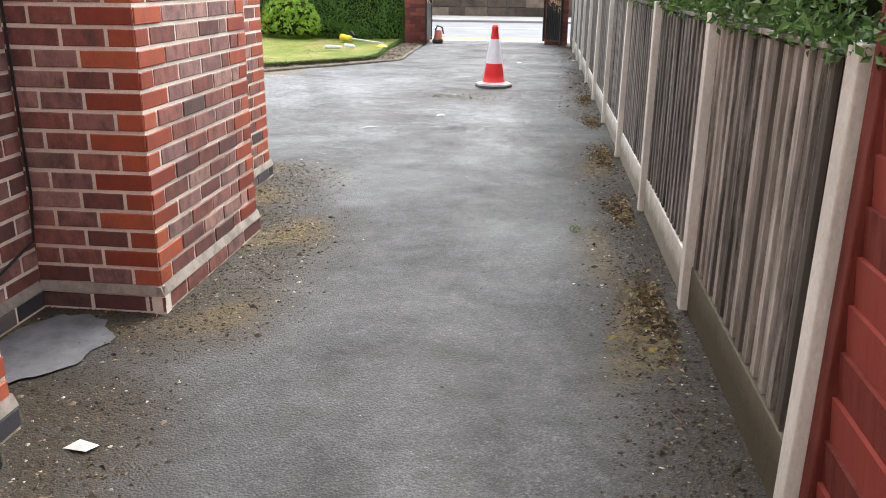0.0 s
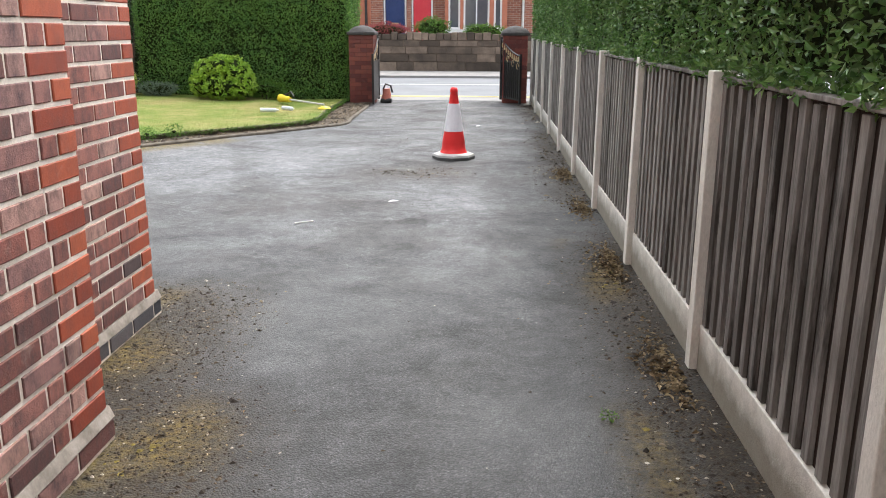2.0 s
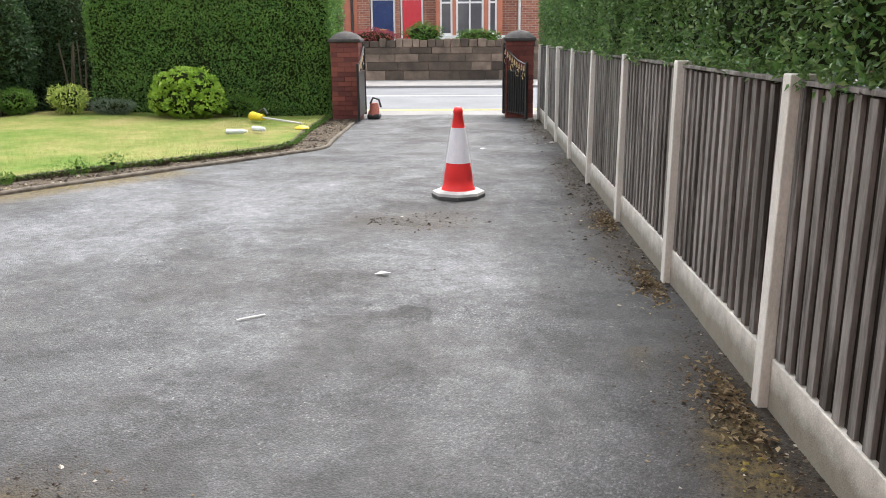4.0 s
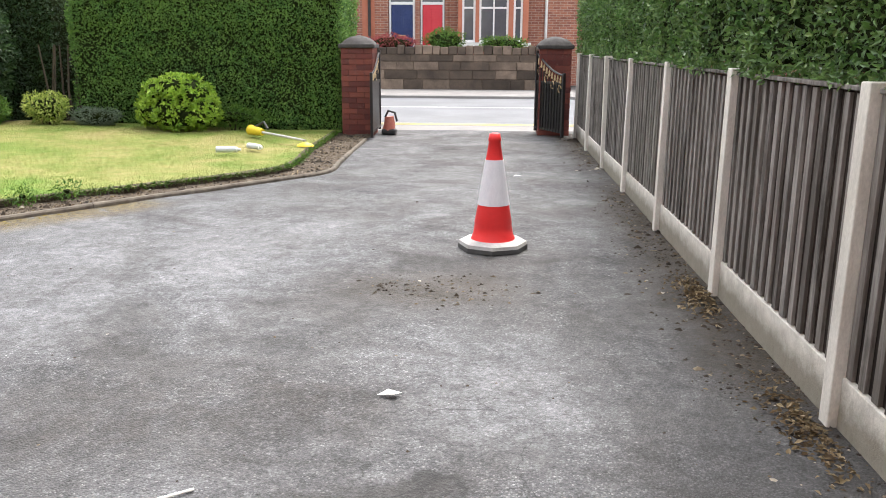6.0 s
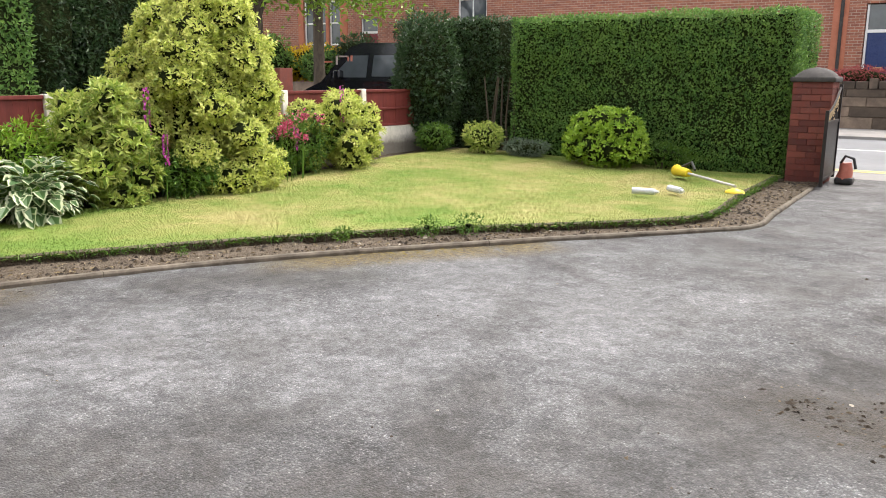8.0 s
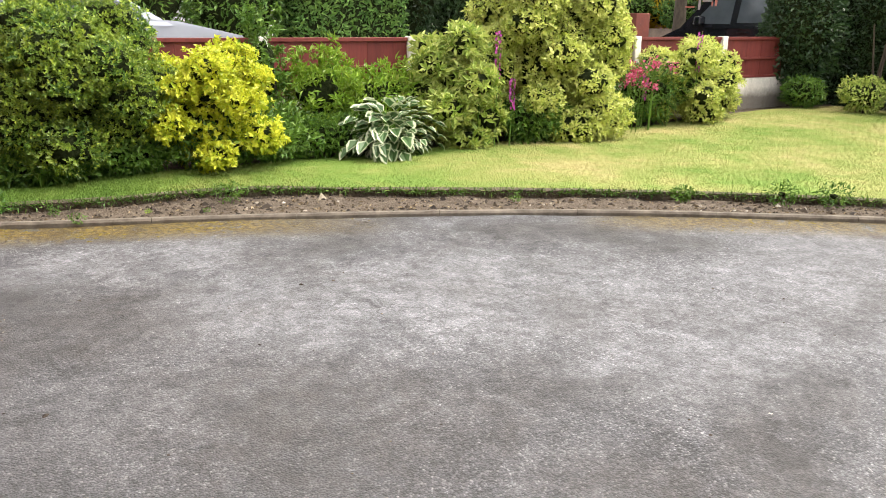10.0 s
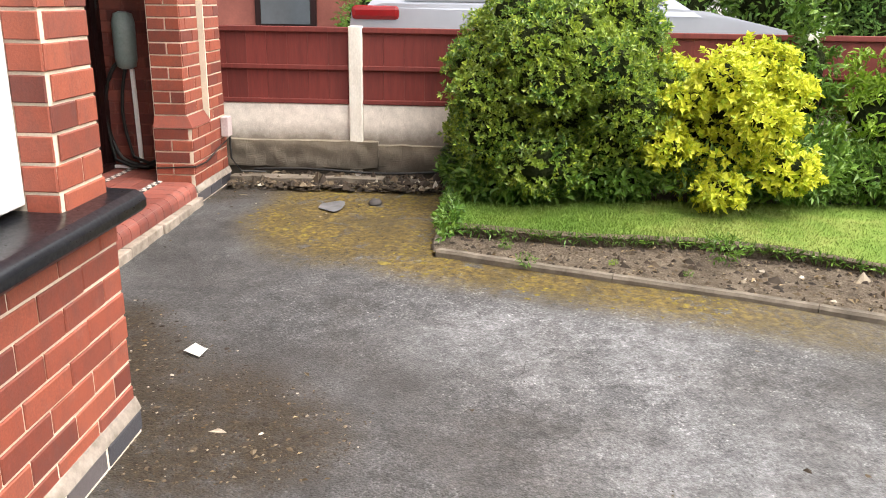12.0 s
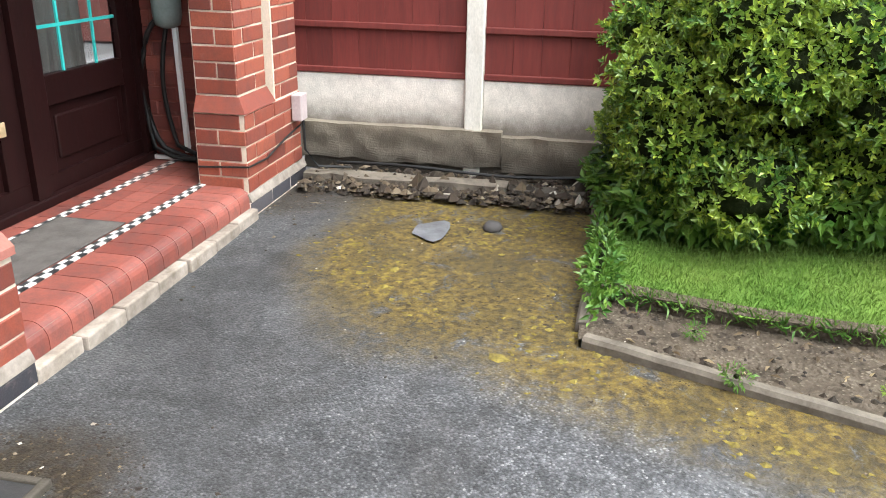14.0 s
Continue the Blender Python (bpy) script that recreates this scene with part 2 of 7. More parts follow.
ASPHALT, LAWN, SOIL = asphalt_mat(), lawn_mat(), soil_mat()
ROAD = mottled("road_asphalt", (0.135, 0.14, 0.152), (0.19, 0.195, 0.208), 0.8, 0.75, bscale=90)
PAVE = mottled("pavement_asphalt", (0.2, 0.19, 0.185), (0.28, 0.265, 0.255), 1.5, 0.85, bscale=90)
FARGROUND = mottled("far_ground", (0.14, 0.14, 0.14), (0.2, 0.19, 0.18), 0.4, 0.9)
PAINT_W = mottled("road_paint_white", (0.6, 0.6, 0.58), (0.75, 0.75, 0.72), 5, 0.7)
PAINT_Y = mottled("road_paint_yellow", (0.62, 0.5, 0.15), (0.72, 0.62, 0.27), 5, 0.7)
MORTAR = mottled("old_mortar", (0.7, 0.6, 0.5), (0.88, 0.79, 0.69), 8, 0.95, bump=0.6, bscale=90)
MORTAR_FINE = mottled("pale_mortar", (0.6, 0.5, 0.4), (0.7, 0.6, 0.48), 8, 0.95, bump=0.4, bscale=120)
BRICK = brick_mat("common_brick", ((0.0, (0.13, 0.055, 0.05)), (0.25, (0.25, 0.085, 0.065)), (0.55, (0.35, 0.135, 0.105)), (0.8, (0.29, 0.15, 0.135)), (0.92, (0.48, 0.27, 0.22)), (1.0, (0.06, 0.042, 0.044))), 0.8, 0.7, 0.85, 0.45)
BRICK_Q = brick_mat("red_quoin_brick", ((0.0, (0.24, 0.045, 0.025)), (0.5, (0.36, 0.075, 0.035)), (1.0, (0.45, 0.11, 0.05))), 0.65, 0.35, 0.35)
BRICK_F = brick_mat("smooth_red_brick", ((0.0, (0.15, 0.038, 0.027)), (0.35, (0.265, 0.063, 0.038)), (0.8, (0.33, 0.088, 0.052)), (1.0, (0.2, 0.05, 0.036))), 0.6, 0.22, 0.35, 0.1)
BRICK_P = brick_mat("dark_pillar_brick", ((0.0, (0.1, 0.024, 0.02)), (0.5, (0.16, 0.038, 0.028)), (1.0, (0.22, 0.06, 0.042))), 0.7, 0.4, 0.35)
BRICK_B = brick_mat("blue_plinth_brick", ((0.0, (0.03, 0.03, 0.036)), (0.6, (0.06, 0.06, 0.07)), (1.0, (0.14, 0.12, 0.12))), 0.6, 0.4, 0.2)
BRICK_T = brick_mat("terrace_brick", ((0.0, (0.26, 0.1, 0.065)), (0.5, (0.36, 0.15, 0.1)), (1.0, (0.43, 0.2, 0.14))), 0.8, 0.3, 0.25)
FILLET = mottled("cement_fillet", (0.16, 0.135, 0.11), (0.36, 0.31, 0.27), 12, 0.95, bump=0.7, bscale=60)
CONC_POST = mottled("concrete_post", (0.58, 0.55, 0.49), (0.82, 0.785, 0.72), 5, 0.9, bump=0.5, bscale=110, stretch=(1, 1, 0.4))
GRAVEL_BOARD = stained_concrete("gravel_board_concrete", (0.78, 0.74, 0.67), (0.14, 0.12, 0.08), 0.0, 0.1)
GRAVEL_MOSSY = stained_concrete("mossy_gravel_board", (0.25, 0.22, 0.165), (0.06, 0.052, 0.03), 0.02, 0.24, 0.85)
WHITE_BOARD = stained_concrete("pale_gravel_board", (0.82, 0.76, 0.69), (0.12, 0.1, 0.08), 0.2, 0.34, 0.85)
FOOT_STONE = stained_concrete("blackened_footing", (0.34, 0.29, 0.225), (0.035, 0.03, 0.025), 0.0, 0.34, 0.85)
EDGING = mottled("edging_concrete", (0.07, 0.058, 0.045), (0.2, 0.17, 0.135), 8, 0.95, bump=0.7, bscale=80)
WOOD_GREY = weathered_wood("weathered_fence_wood", (0.045, 0.037, 0.031), (0.29, 0.255, 0.22), (0.62, 0.57, 0.52))
WOOD_DARK = weathered_wood("dark_weathered_fence_wood", (0.03, 0.026, 0.023), (0.19, 0.172, 0.155), (0.38, 0.355, 0.33))
WOOD_RED = mottled("red_stained_wood", (0.12, 0.02, 0.017), (0.175, 0.032, 0.026), 6, 0.7, bump=0.25, bscale=30, stretch=(3, 3, 0.4), piece=0.12)
SHED_RED = weathered_wood("red_shed_boards", (0.17, 0.03, 0.023), (0.25, 0.048, 0.036), (0.27, 0.07, 0.052))
BARK = mottled("bark", (0.035, 0.026, 0.018), (0.09, 0.07, 0.05), 14, 0.95, bump=0.9, bscale=50, stretch=(1, 1, 0.3))
# near-black colour that stands for the shade inside bushes and hedges
CORE_SHADE = mottled("core_shade", (0.012, 0.017, 0.007), (0.034, 0.044, 0.017), 20, 1.0, bump=1.0, bscale=40, dist=0.03, spec=0.04)

# ---- building helpers ----
WORLD_AT = {}


def thing(name, at, label, category, group="", kind=""):
    ob = new(name)
    ob.empty_display_size = 0.1
    ob.location = at
    WORLD_AT[ob] = Vector(at)
    return tagged(ob, label, category, group, kind)


def finish(bm, name, mat, smooth=False):
    me = bpy.data.meshes.new(name)
    bmesh.ops.recalc_face_normals(bm, faces=bm.faces)
    bm.to_mesh(me)
    bm.free()
    me.materials.append(mat)
    if smooth:
        me.polygons.foreach_set("use_smooth", [len(p.vertices) <= 4 for p in me.polygons])
    return me


def part(name, bm, mat, parent=None, label="", smooth=False):
    """Links a bmesh, drawn in world metres, as one mesh object under a thing or a part."""
    if parent is not None:
        bm.transform(Matrix.Translation(-WORLD_AT[parent]))
    ob = new(name, finish(bm, name, mat, smooth))
    if parent is not None:
        ob.parent = parent
        WORLD_AT[ob] = WORLD_AT[parent]
    else:
        WORLD_AT[ob] = Vector((0, 0, 0))
    return tagged(ob, label) if label else ob


def setting(name, bm, mat, label="", category="", smooth=False):
    return tagged(part(name, bm, mat, None, "", smooth), label, category, kind="structure")


def add_box(bm, x0, x1, y0, y1, z0, z1, bevel=0.0, rot=None):
    r = bmesh.ops.create_cube(bm, size=1.0)
    vs = r["verts"]
    bmesh.ops.scale(bm, verts=vs, vec=(abs(x1 - x0), abs(y1 - y0), abs(z1 - z0)))
    if bevel:
        es = list({e for v in vs for e in v.link_edges})
        vs = list({v for f in bmesh.ops.bevel(bm, geom=es, offset=bevel, segments=2, affect='EDGES', profile=0.5)["faces"] for v in f.verts} | {v for v in vs if v.is_valid})
    if rot:
        bmesh.ops.transform(bm, matrix=rot, verts=vs)
    bmesh.ops.translate(bm, verts=vs, vec=((x0 + x1) / 2, (y0 + y1) / 2, (z0 + z1) / 2))
    return vs


def box(x0, x1, y0, y1, z0, z1, bevel=0.0, rot=None):
    bm = bmesh.new()
    add_box(bm, x0, x1, y0, y1, z0, z1, bevel, rot)
    return bm


def add_tube(bm, pts, radius, sides=8, radius2=None):
    """A tube along points, tapering to radius2."""
    pts = [Vector(p) for p in pts]
    rings = []
    for i, p in enumerate(pts):
        d = (pts[min(i + 1, len(pts) - 1)] - pts[max(i - 1, 0)]).normalized()
        a = d.cross(Vector((0, 0, 1)) if abs(d.z) < 0.9 else Vector((1, 0, 0))).normalized()
        b = d.cross(a)
        r = radius if radius2 is None else radius + (radius2 - radius) * i / max(1, len(pts) - 1)
        rings.append([bm.verts.new(p + r * (math.cos(2 * math.pi * k / sides) * a + math.sin(2 * math.pi * k / sides) * b)) for k in range(sides)])
    for r0, r1 in zip(rings, rings[1:]):
        for k in range(sides):
            bm.faces.new((r0[k], r0[(k + 1) % sides], r1[(k + 1) % sides], r1[k]))
    bm.faces.new([bm.verts.new(v.co) for v in rings[0][::-1]])
    bm.faces.new([bm.verts.new(v.co) for v in rings[-1]])
    return bm


def tube(pts, radius, sides=8, radius2=None):
    return add_tube(bmesh.new(), pts, radius, sides, radius2)


def lathe(profile, at=(0, 0, 0), sides=32):
    """A solid of revolution about z from (radius, height) pairs."""
    bm = bmesh.new()
    rings = []
    for r, z in profile:
        rings.append([bm.verts.new((at[0] + r * math.cos(2 * math.pi * k / sides), at[1] + r * math.sin(2 * math.pi * k / sides), at[2] + z)) for k in range(sides)])
    for r0, r1 in zip(rings, rings[1:]):
        for k in range(sides):
            bm.faces.new((r0[k], r0[(k + 1) % sides], r1[(k + 1) % sides], r1[k]))
    bm.faces.new([bm.verts.new(v.co) for v in rings[0][::-1]])
    bm.faces.new([bm.verts.new(v.co) for v in rings[-1]])
    return bm


def np_mesh(name, verts, quads, mat, smooth=False):
    """A mesh from numpy arrays of vertices and of equal-sided faces."""
    me = bpy.data.meshes.new(name)
    k = quads.shape[1]
    me.vertices.add(len(verts))
    me.vertices.foreach_set("co", verts.astype(np.float32).ravel())
    me.loops.add(quads.size)
    me.loops.foreach_set("vertex_index", quads.astype(np.int32).ravel())
    me.polygons.add(len(quads))
    me.polygons.foreach_set("loop_start", np.arange(0, quads.size, k, dtype=np.int32))
    me.polygons.foreach_set("use_smooth", np.full(len(quads), smooth, dtype=bool))
    me.materials.append(mat)
    me.update(calc_edges=True)
    return me


def polyline(pts, step=0.12):
    """Points evenly spaced along a smooth line through pts."""
    p = [Vector((*q, 0)) if len(q) == 2 else Vector(q) for q in pts]
    out = []
    for i in range(len(p) - 1):
        a, b, c, d = p[max(i - 1, 0)], p[i], p[i + 1], p[min(i + 2, len(p) - 1)]
        n = max(1, int((c - b).length / step))
        for k in range(n):
            t = k / n
            out.append(0.5 * ((2 * b) + (c - a) * t + (2 * a - 5 * b + 4 * c - d) * t * t + (3 * b - a - 3 * c + d) * t ** 3))
    out.append(p[-1])
    return out


def inside(poly, X, Y):
    """Which of the points lie in the polygon."""
    res = np.zeros(X.shape, dtype=bool)
    n = len(poly)
    for i in range(n):
        x0, y0, x1, y1 = *poly[i][:2], *poly[(i + 1) % n][:2]
        if y0 == y1:
            continue
        res ^= ((y0 > Y) != (y1 > Y)) & (X < (x1 - x0) * (Y - y0) / (y1 - y0) + x0)
    return res


def line_dist(poly, X, Y):
    """Distance from the points to an open polyline."""
    best = np.full(X.shape, 1e9)
    for a, b in zip(poly, poly[1:]):
        ax, ay, dx, dy = a[0], a[1], b[0] - a[0], b[1] - a[1]
        t = np.clip(((X - ax) * dx + (Y - ay) * dy) / max(1e-9, dx * dx + dy * dy), 0, 1)
        best = np.minimum(best, np.hypot(X - ax - t * dx, Y - ay - t * dy))
    return best


def smooth01(a, lo, hi):
    t = np.clip((a - lo) / (hi - lo), 0, 1)
    return t * t * (3 - 2 * t)


def sheet(name, poly, zfun, step, mat, label, category, attrs=None):
    """A fine sheet of ground inside a polygon, its height given by zfun(X, Y)."""
    xs = np.arange(min(p[0] for p in poly) - step, max(p[0] for p in poly) + step, step)
    ys = np.arange(min(p[1] for p in poly) - step, max(p[1] for p in poly) + step, step)
    X, Y = np.meshgrid(xs, ys)
    cx, cy = X[:-1, :-1] + step / 2, Y[:-1, :-1] + step / 2
    keep = inside(poly, cx, cy)
    idx = np.arange(X.size).reshape(X.shape)
    q = np.stack([idx[:-1, :-1][keep], idx[:-1, 1:][keep], idx[1:, 1:][keep], idx[1:, :-1][keep]], axis=1)
    used, q2 = np.unique(q, return_inverse=True)
    x, y = X.ravel()[used], Y.ravel()[used]
    me = np_mesh(name, np.stack([x, y, zfun(x, y)], axis=1), q2.reshape(q.shape), mat, True)
    for key, fun in (attrs or {}).items():
        a = me.attributes.new(key, 'FLOAT', 'POINT')
        a.data.foreach_set("value", fun(x, y).astype(np.float32))
    return tagged(new(name, me), label, category, kind="structure")


def wobble(x, y, f):
    """A cheap smooth noise over the plan, from -1 to 1."""
    return (np.sin(x * f + 1.3 * np.sin(y * f * 0.7 + 0.5)) + np.sin(y * f * 1.1 + 1.7 * np.sin(x * f * 0.6 + 2.0)) + np.sin((x + y) * f * 0.53 + 4.0)) / 3


# bricks: one mesh for each length, shared by all bricks of that length
BRICK_MESH = {}


def brick_mesh(length, height, mat, proud=0.0065, ch=0.003):
    key = (round(length, 3), round(height, 3), mat.name)
    if key not in BRICK_MESH:
        l, h = length / 2, height / 2
        v = np.array([(-l, 0, -h), (l, 0, -h), (l, 0, h), (-l, 0, h),
                      (-l, proud - ch, -h), (l, proud - ch, -h), (l, proud - ch, h), (-l, proud - ch, h),
                      (-l + ch, proud, -h + ch), (l - ch, proud, -h + ch), (l - ch, proud, h - ch), (-l + ch, proud, h - ch)])
        f = [(8, 11, 10, 9)]
        for k in range(4):
            j = (k + 1) % 4
            f += [(k, 4 + k, 4 + j, j), (4 + k, 8 + k, 8 + j, 4 + j)]
        BRICK_MESH[key] = np_mesh("brick", v, np.array(f), mat)
    return BRICK_MESH[key]


def brick_rows(length, z0, z1, course, long, joint, quoin=(False, False), shift=0):
    """Yields (middle along the wall, middle height, length, is quoin) for a stretcher bond with alternating quoins."""
    n = int((z1 - z0) / course + 0.3)
    for r in range(n):
        z = z0 + (r + 0.5) * course
        left = (long, long / 2 - joint / 2)[(r + shift) % 2]
        u, pieces = 0.0, []
        pieces.append((0.0, min(left, length), quoin[0]))
        u = left + joint
        tail = (long / 2 - joint / 2, long)[(r + shift) % 2] if quoin[1] else 0
        stop = length - (tail + joint if tail else 0)
        while u < stop - 0.03:
            l = min(long, stop - u)
            if stop - u - l < 0.05:
                l = stop - u
            pieces.append((u, l, False))
            u += l + joint
        if tail and length > left + joint:
            pieces.append((length - tail, tail, quoin[1]))
        for a, l, q in pieces:
            if l > 0.03:
                yield a + l / 2, z, l, q


def brick_face(parent, origin, along, normal, length, z0, z1, mat, mat_q=None, course=0.08, long=0.225, joint=0.016, quoin=(False, False), shift=0, limit=300, skip=None, near=2.2):
    """Lays bricks on a wall's face: each its own object up to near metres high, the rest joined. origin: the face's end on the ground."""
    o, a, n = Vector(origin), Vector(along).normalized(), Vector(normal).normalized()
    flip = a.cross(n).z < 0
    count, rest_v, rest_f = 0, {}, {}
    rng = random.Random(int(abs(o.x * 131 + o.y * 977 + length * 37) * 100))
    for u, z, l, q in brick_rows(length, z0, z1, course, long, joint, quoin, shift):
        if skip and skip(u, z):
            continue
        m = (mat_q or mat) if q else mat
        me = brick_mesh(l, course - joint, m)
        ax = -a if not flip else a
        rot = Matrix(((ax.x, n.x, 0), (ax.y, n.y, 0), (ax.z, n.z, 1))).to_4x4()
        if rot.determinant() < 0:
            rot = Matrix(((-ax.x, n.x, 0), (-ax.y, n.y, 0), (-ax.z, n.z, 1))).to_4x4()
        pos = o + a * u + Vector((0, 0, z)) + n * rng.uniform(-0.0035, 0.0015)
        mw = Matrix.Translation(pos) @ rot @ Euler((rng.gauss(0, 0.004), rng.gauss(0, 0.004), rng.gauss(0, 0.004))).to_matrix().to_4x4()
        if count < limit and z < near:
            ob = new("brick", me)
            ob.parent = parent
            ob.matrix_basis = Matrix.Translation(-WORLD_AT[parent]) @ mw
            count += 1
        else:
            vs = rest_v.setdefault(m.name, [])
            k = sum(len(x) for x in vs)
            co = np.empty(len(me.vertices) * 3, dtype=np.float32)
            me.vertices.foreach_get("co", co)
            w = np.array(mw)
            vs.append(co.reshape(-1, 3) @ w[:3, :3].T + w[:3, 3])
            fi = np.empty(len(me.loops), dtype=np.int32)
            me.loops.foreach_get("vertex_index", fi)
            rest_f.setdefault(m.name, []).append(fi.reshape(-1, 4) + k)
    for key, vs in rest_v.items():
        v = np.concatenate(vs) - np.array(WORLD_AT[parent])
        ob = new("brickwork", np_mesh("brickwork", v, np.concatenate(rest_f[key]), bpy.data.materials[key]))
        ob.parent = parent
        tagged(ob, kind="stuff")


# leaves: folded blades laid out in one mesh
def leaf_mesh(name, P, D, N, size, aspect, mat, fold=0.25, curl=0.15, seed=0, margin=False):
    """Leaves at P pointing along D with faces towards N; each is a folded six-point blade."""
    rng = np.random.default_rng(seed)
    k = len(P)
    D = D / np.linalg.norm(D, axis=1, keepdims=True)
    S = np.cross(D, N)
    S /= np.linalg.norm(S, axis=1, keepdims=True) + 1e-9
    U = np.cross(S, D)
    s = (size * rng.uniform(0.65, 1.3, k))[:, None]
    w = s * aspect * 0.5
    up = U * w * fold * 2
    if margin:
        rows = [P, P + D * s * 0.35 + S * w * 0.95 + up, P + D * s * 0.75 + S * w * 0.7 + up - U * s * curl * 0.5, P + D * s - U * s * curl,
                P + D * s * 0.75 - S * w * 0.7 + up - U * s * curl * 0.5, P + D * s * 0.35 - S * w * 0.95 + up,
                P + D * s * 0.08, P + D * s * 0.38 + S * w * 0.62 + up * 0.6, P + D * s * 0.8 - U * s * curl * 0.7, P + D * s * 0.38 - S * w * 0.62 + up * 0.6]
        V = np.stack(rows, axis=1).reshape(-1, 3)
        F = np.array([(6, 7, 8), (6, 8, 9), (0, 1, 7), (0, 7, 6), (1, 2, 8), (1, 8, 7), (2, 3, 8), (8, 3, 4), (8, 4, 5), (8, 5, 9), (9, 5, 0), (9, 0, 6)])
        n = 10
    else:
        rows = [P, P + D * s * 0.45 + S * w + up, P + D * s - U * s * curl, P + D * s * 0.45 - S * w + up]
        V = np.stack(rows, axis=1).reshape(-1, 3)
        F = np.array([(0, 1, 2), (0, 2, 3)])
        n = 4
    Q = (F[None] + (np.arange(k) * n)[:, None, None]).reshape(-1, 3)
    me = np_mesh(name, V, Q, mat)
    if margin:
        a = me.attributes.new("margin", 'FLOAT', 'POINT')
        a.data.foreach_set("value", np.tile(np.array([1, 1, 1, 1, 1, 1, 0, 0, 0, 0], dtype=np.float32), k))
    return me


def lumps(V, f, seed):
    """Bumpiness for directions or places V, roughly -1 to 1."""
    a = np.random.default_rng(seed).uniform(0, 6.28, 9)
    x, y, z = V[:, 0] * f, V[:, 1] * f, V[:, 2] * f
    return (np.sin(x * 1.7 + a[0] + np.sin(y * 1.3 + a[1])) + np.sin(y * 1.9 + a[2] + np.sin(z * 1.5 + a[3])) + np.sin(z * 1.8 + a[4] + np.sin(x * 1.6 + a[5])) + 0.7 * np.sin((x - y + z) * 2.7 + a[6])) / 3.7


def taper(d):
    """Draws in the lower half of a shrub."""
    k = 1 + 0.42 * np.minimum(d[:, 2], 0)
    return np.stack([k, k, np.ones(len(d))], axis=1)


def bush(name, at, size, mat, count, leaf, aspect, label, category, seed=1, lump=0.16, lumpf=3.0, depth=0.35, droop=0.1, sprig=0, flat=0.0, core=0.74, leafname="leaves", group="", stems=5, fold=0.25, hang=0.0):
    """A shrub: stems from the ground, a dark inside and a crown of single leaves on an uneven outline. size: half widths and height."""
    rng = np.random.default_rng(seed)
    th = thing(name, at, label, category, group)
    c = np.array(at) + np.array((0, 0, size[2] * 0.52))
    half = np.array((size[0], size[1], size[2] * 0.52))
    d = rng.normal(size=(count, 3))
    d /= np.linalg.norm(d, axis=1, keepdims=True)
    d = d[d[:, 2] > -0.85]
    out = 1 + lump * lumps(d, lumpf, seed) + 0.5 * lump * lumps(d, lumpf * 3.1, seed + 7)
    r = out * (1 - depth * rng.uniform(0, 1, len(d)) ** 1.7)
    P = c + d * half * r[:, None] * taper(d)
    if sprig:
        # leaves gathered on shoots
        cent = P[rng.integers(0, len(P), sprig)]
        pick = rng.integers(0, sprig, len(P))
        P = cent[pick] + rng.normal(size=P.shape) * leaf * 0.22
        d = (cent[pick] - c) / half
        d /= np.linalg.norm(d, axis=1, keepdims=True)
    P[:, 2] = np.maximum(P[:, 2], at[2] + 0.01)
    D = d * (0.4 if sprig else 0.8) + rng.normal(size=d.shape) * (0.75 if sprig else 0.6)
    D[:, 2] += 0.15 - droop
    N = d * (1 - flat) + rng.normal(size=d.shape) * 0.35
    N[:, 2] += 0.7 + flat
    P -= np.array(at)
    ob = new(leafname, leaf_mesh(leafname, P, D, N, leaf, aspect, mat, fold, seed=seed))
    ob.parent = th
    tagged(ob, kind="stuff")
    # solid core painted as inner shade, so the crown isn't see-through
    bm = bmesh.new()
    bmesh.ops.create_icosphere(bm, subdivisions=4, radius=1.0)
    co = np.array([v.co for v in bm.verts])
    o = core * (1 + lump * lumps(co, lumpf, seed) + 0.10 * lumps(co, lumpf * 4, seed + 3))
    for v, k in zip(bm.verts, o):
        v.co = Vector(c + np.array(v.co) * half * k * taper(np.array(v.co)[None])[0])
        v.co.z = max(v.co.z, at[2] + 0.02)
    part("inner_growth", bm, CORE_SHADE, th, "near-black core with the shade inside the leaves painted in", True)
    for k in range(stems):
        a = 6.28 * k / stems + rng.uniform(0, 0.8)
        top = Vector(c) + Vector((math.cos(a) * half[0] * 0.5, math.sin(a) * half[1] * 0.5, 0))
        foot = Vector(at) + Vector((math.cos(a) * 0.06, math.sin(a) * 0.06, -0.02))
        part("stem", tube([foot, foot.lerp(top, 0.5) + Vector((0, 0, 0.05)), top], 0.014, 6, 0.007), BARK, th)
    return th


def mound(rx, ry, h, n, r, seed, low=0.12):
    """Lobes for lobed_bush(): a middle, and n rounded clumps set over a mound of that half width and height."""
    rng = random.Random(seed)
    out = [(0, 0, h * 0.45, rx * 0.68, ry * 0.68, h * 0.4)]
    for k in range(n):
        z = low + (1 - low) * (k + 0.5) / n
        w = math.sqrt(max(0.0, 1 - (abs(z - 0.5) / 0.56) ** 2.2))
        a = 2.4 * k + rng.uniform(-0.4, 0.4)
        q = r * rng.uniform(0.75, 1.25)
        w = max(0.0, w * rng.uniform(0.88, 1.1) - 0.5 * q / max(rx, ry))
        out.append((rx * w * math.cos(a), ry * w * math.sin(a), max(0.6 * q, z * h - 0.55 * q), q, q * rng.uniform(0.95, 1.2), q * rng.uniform(0.68, 0.9)))
    return out


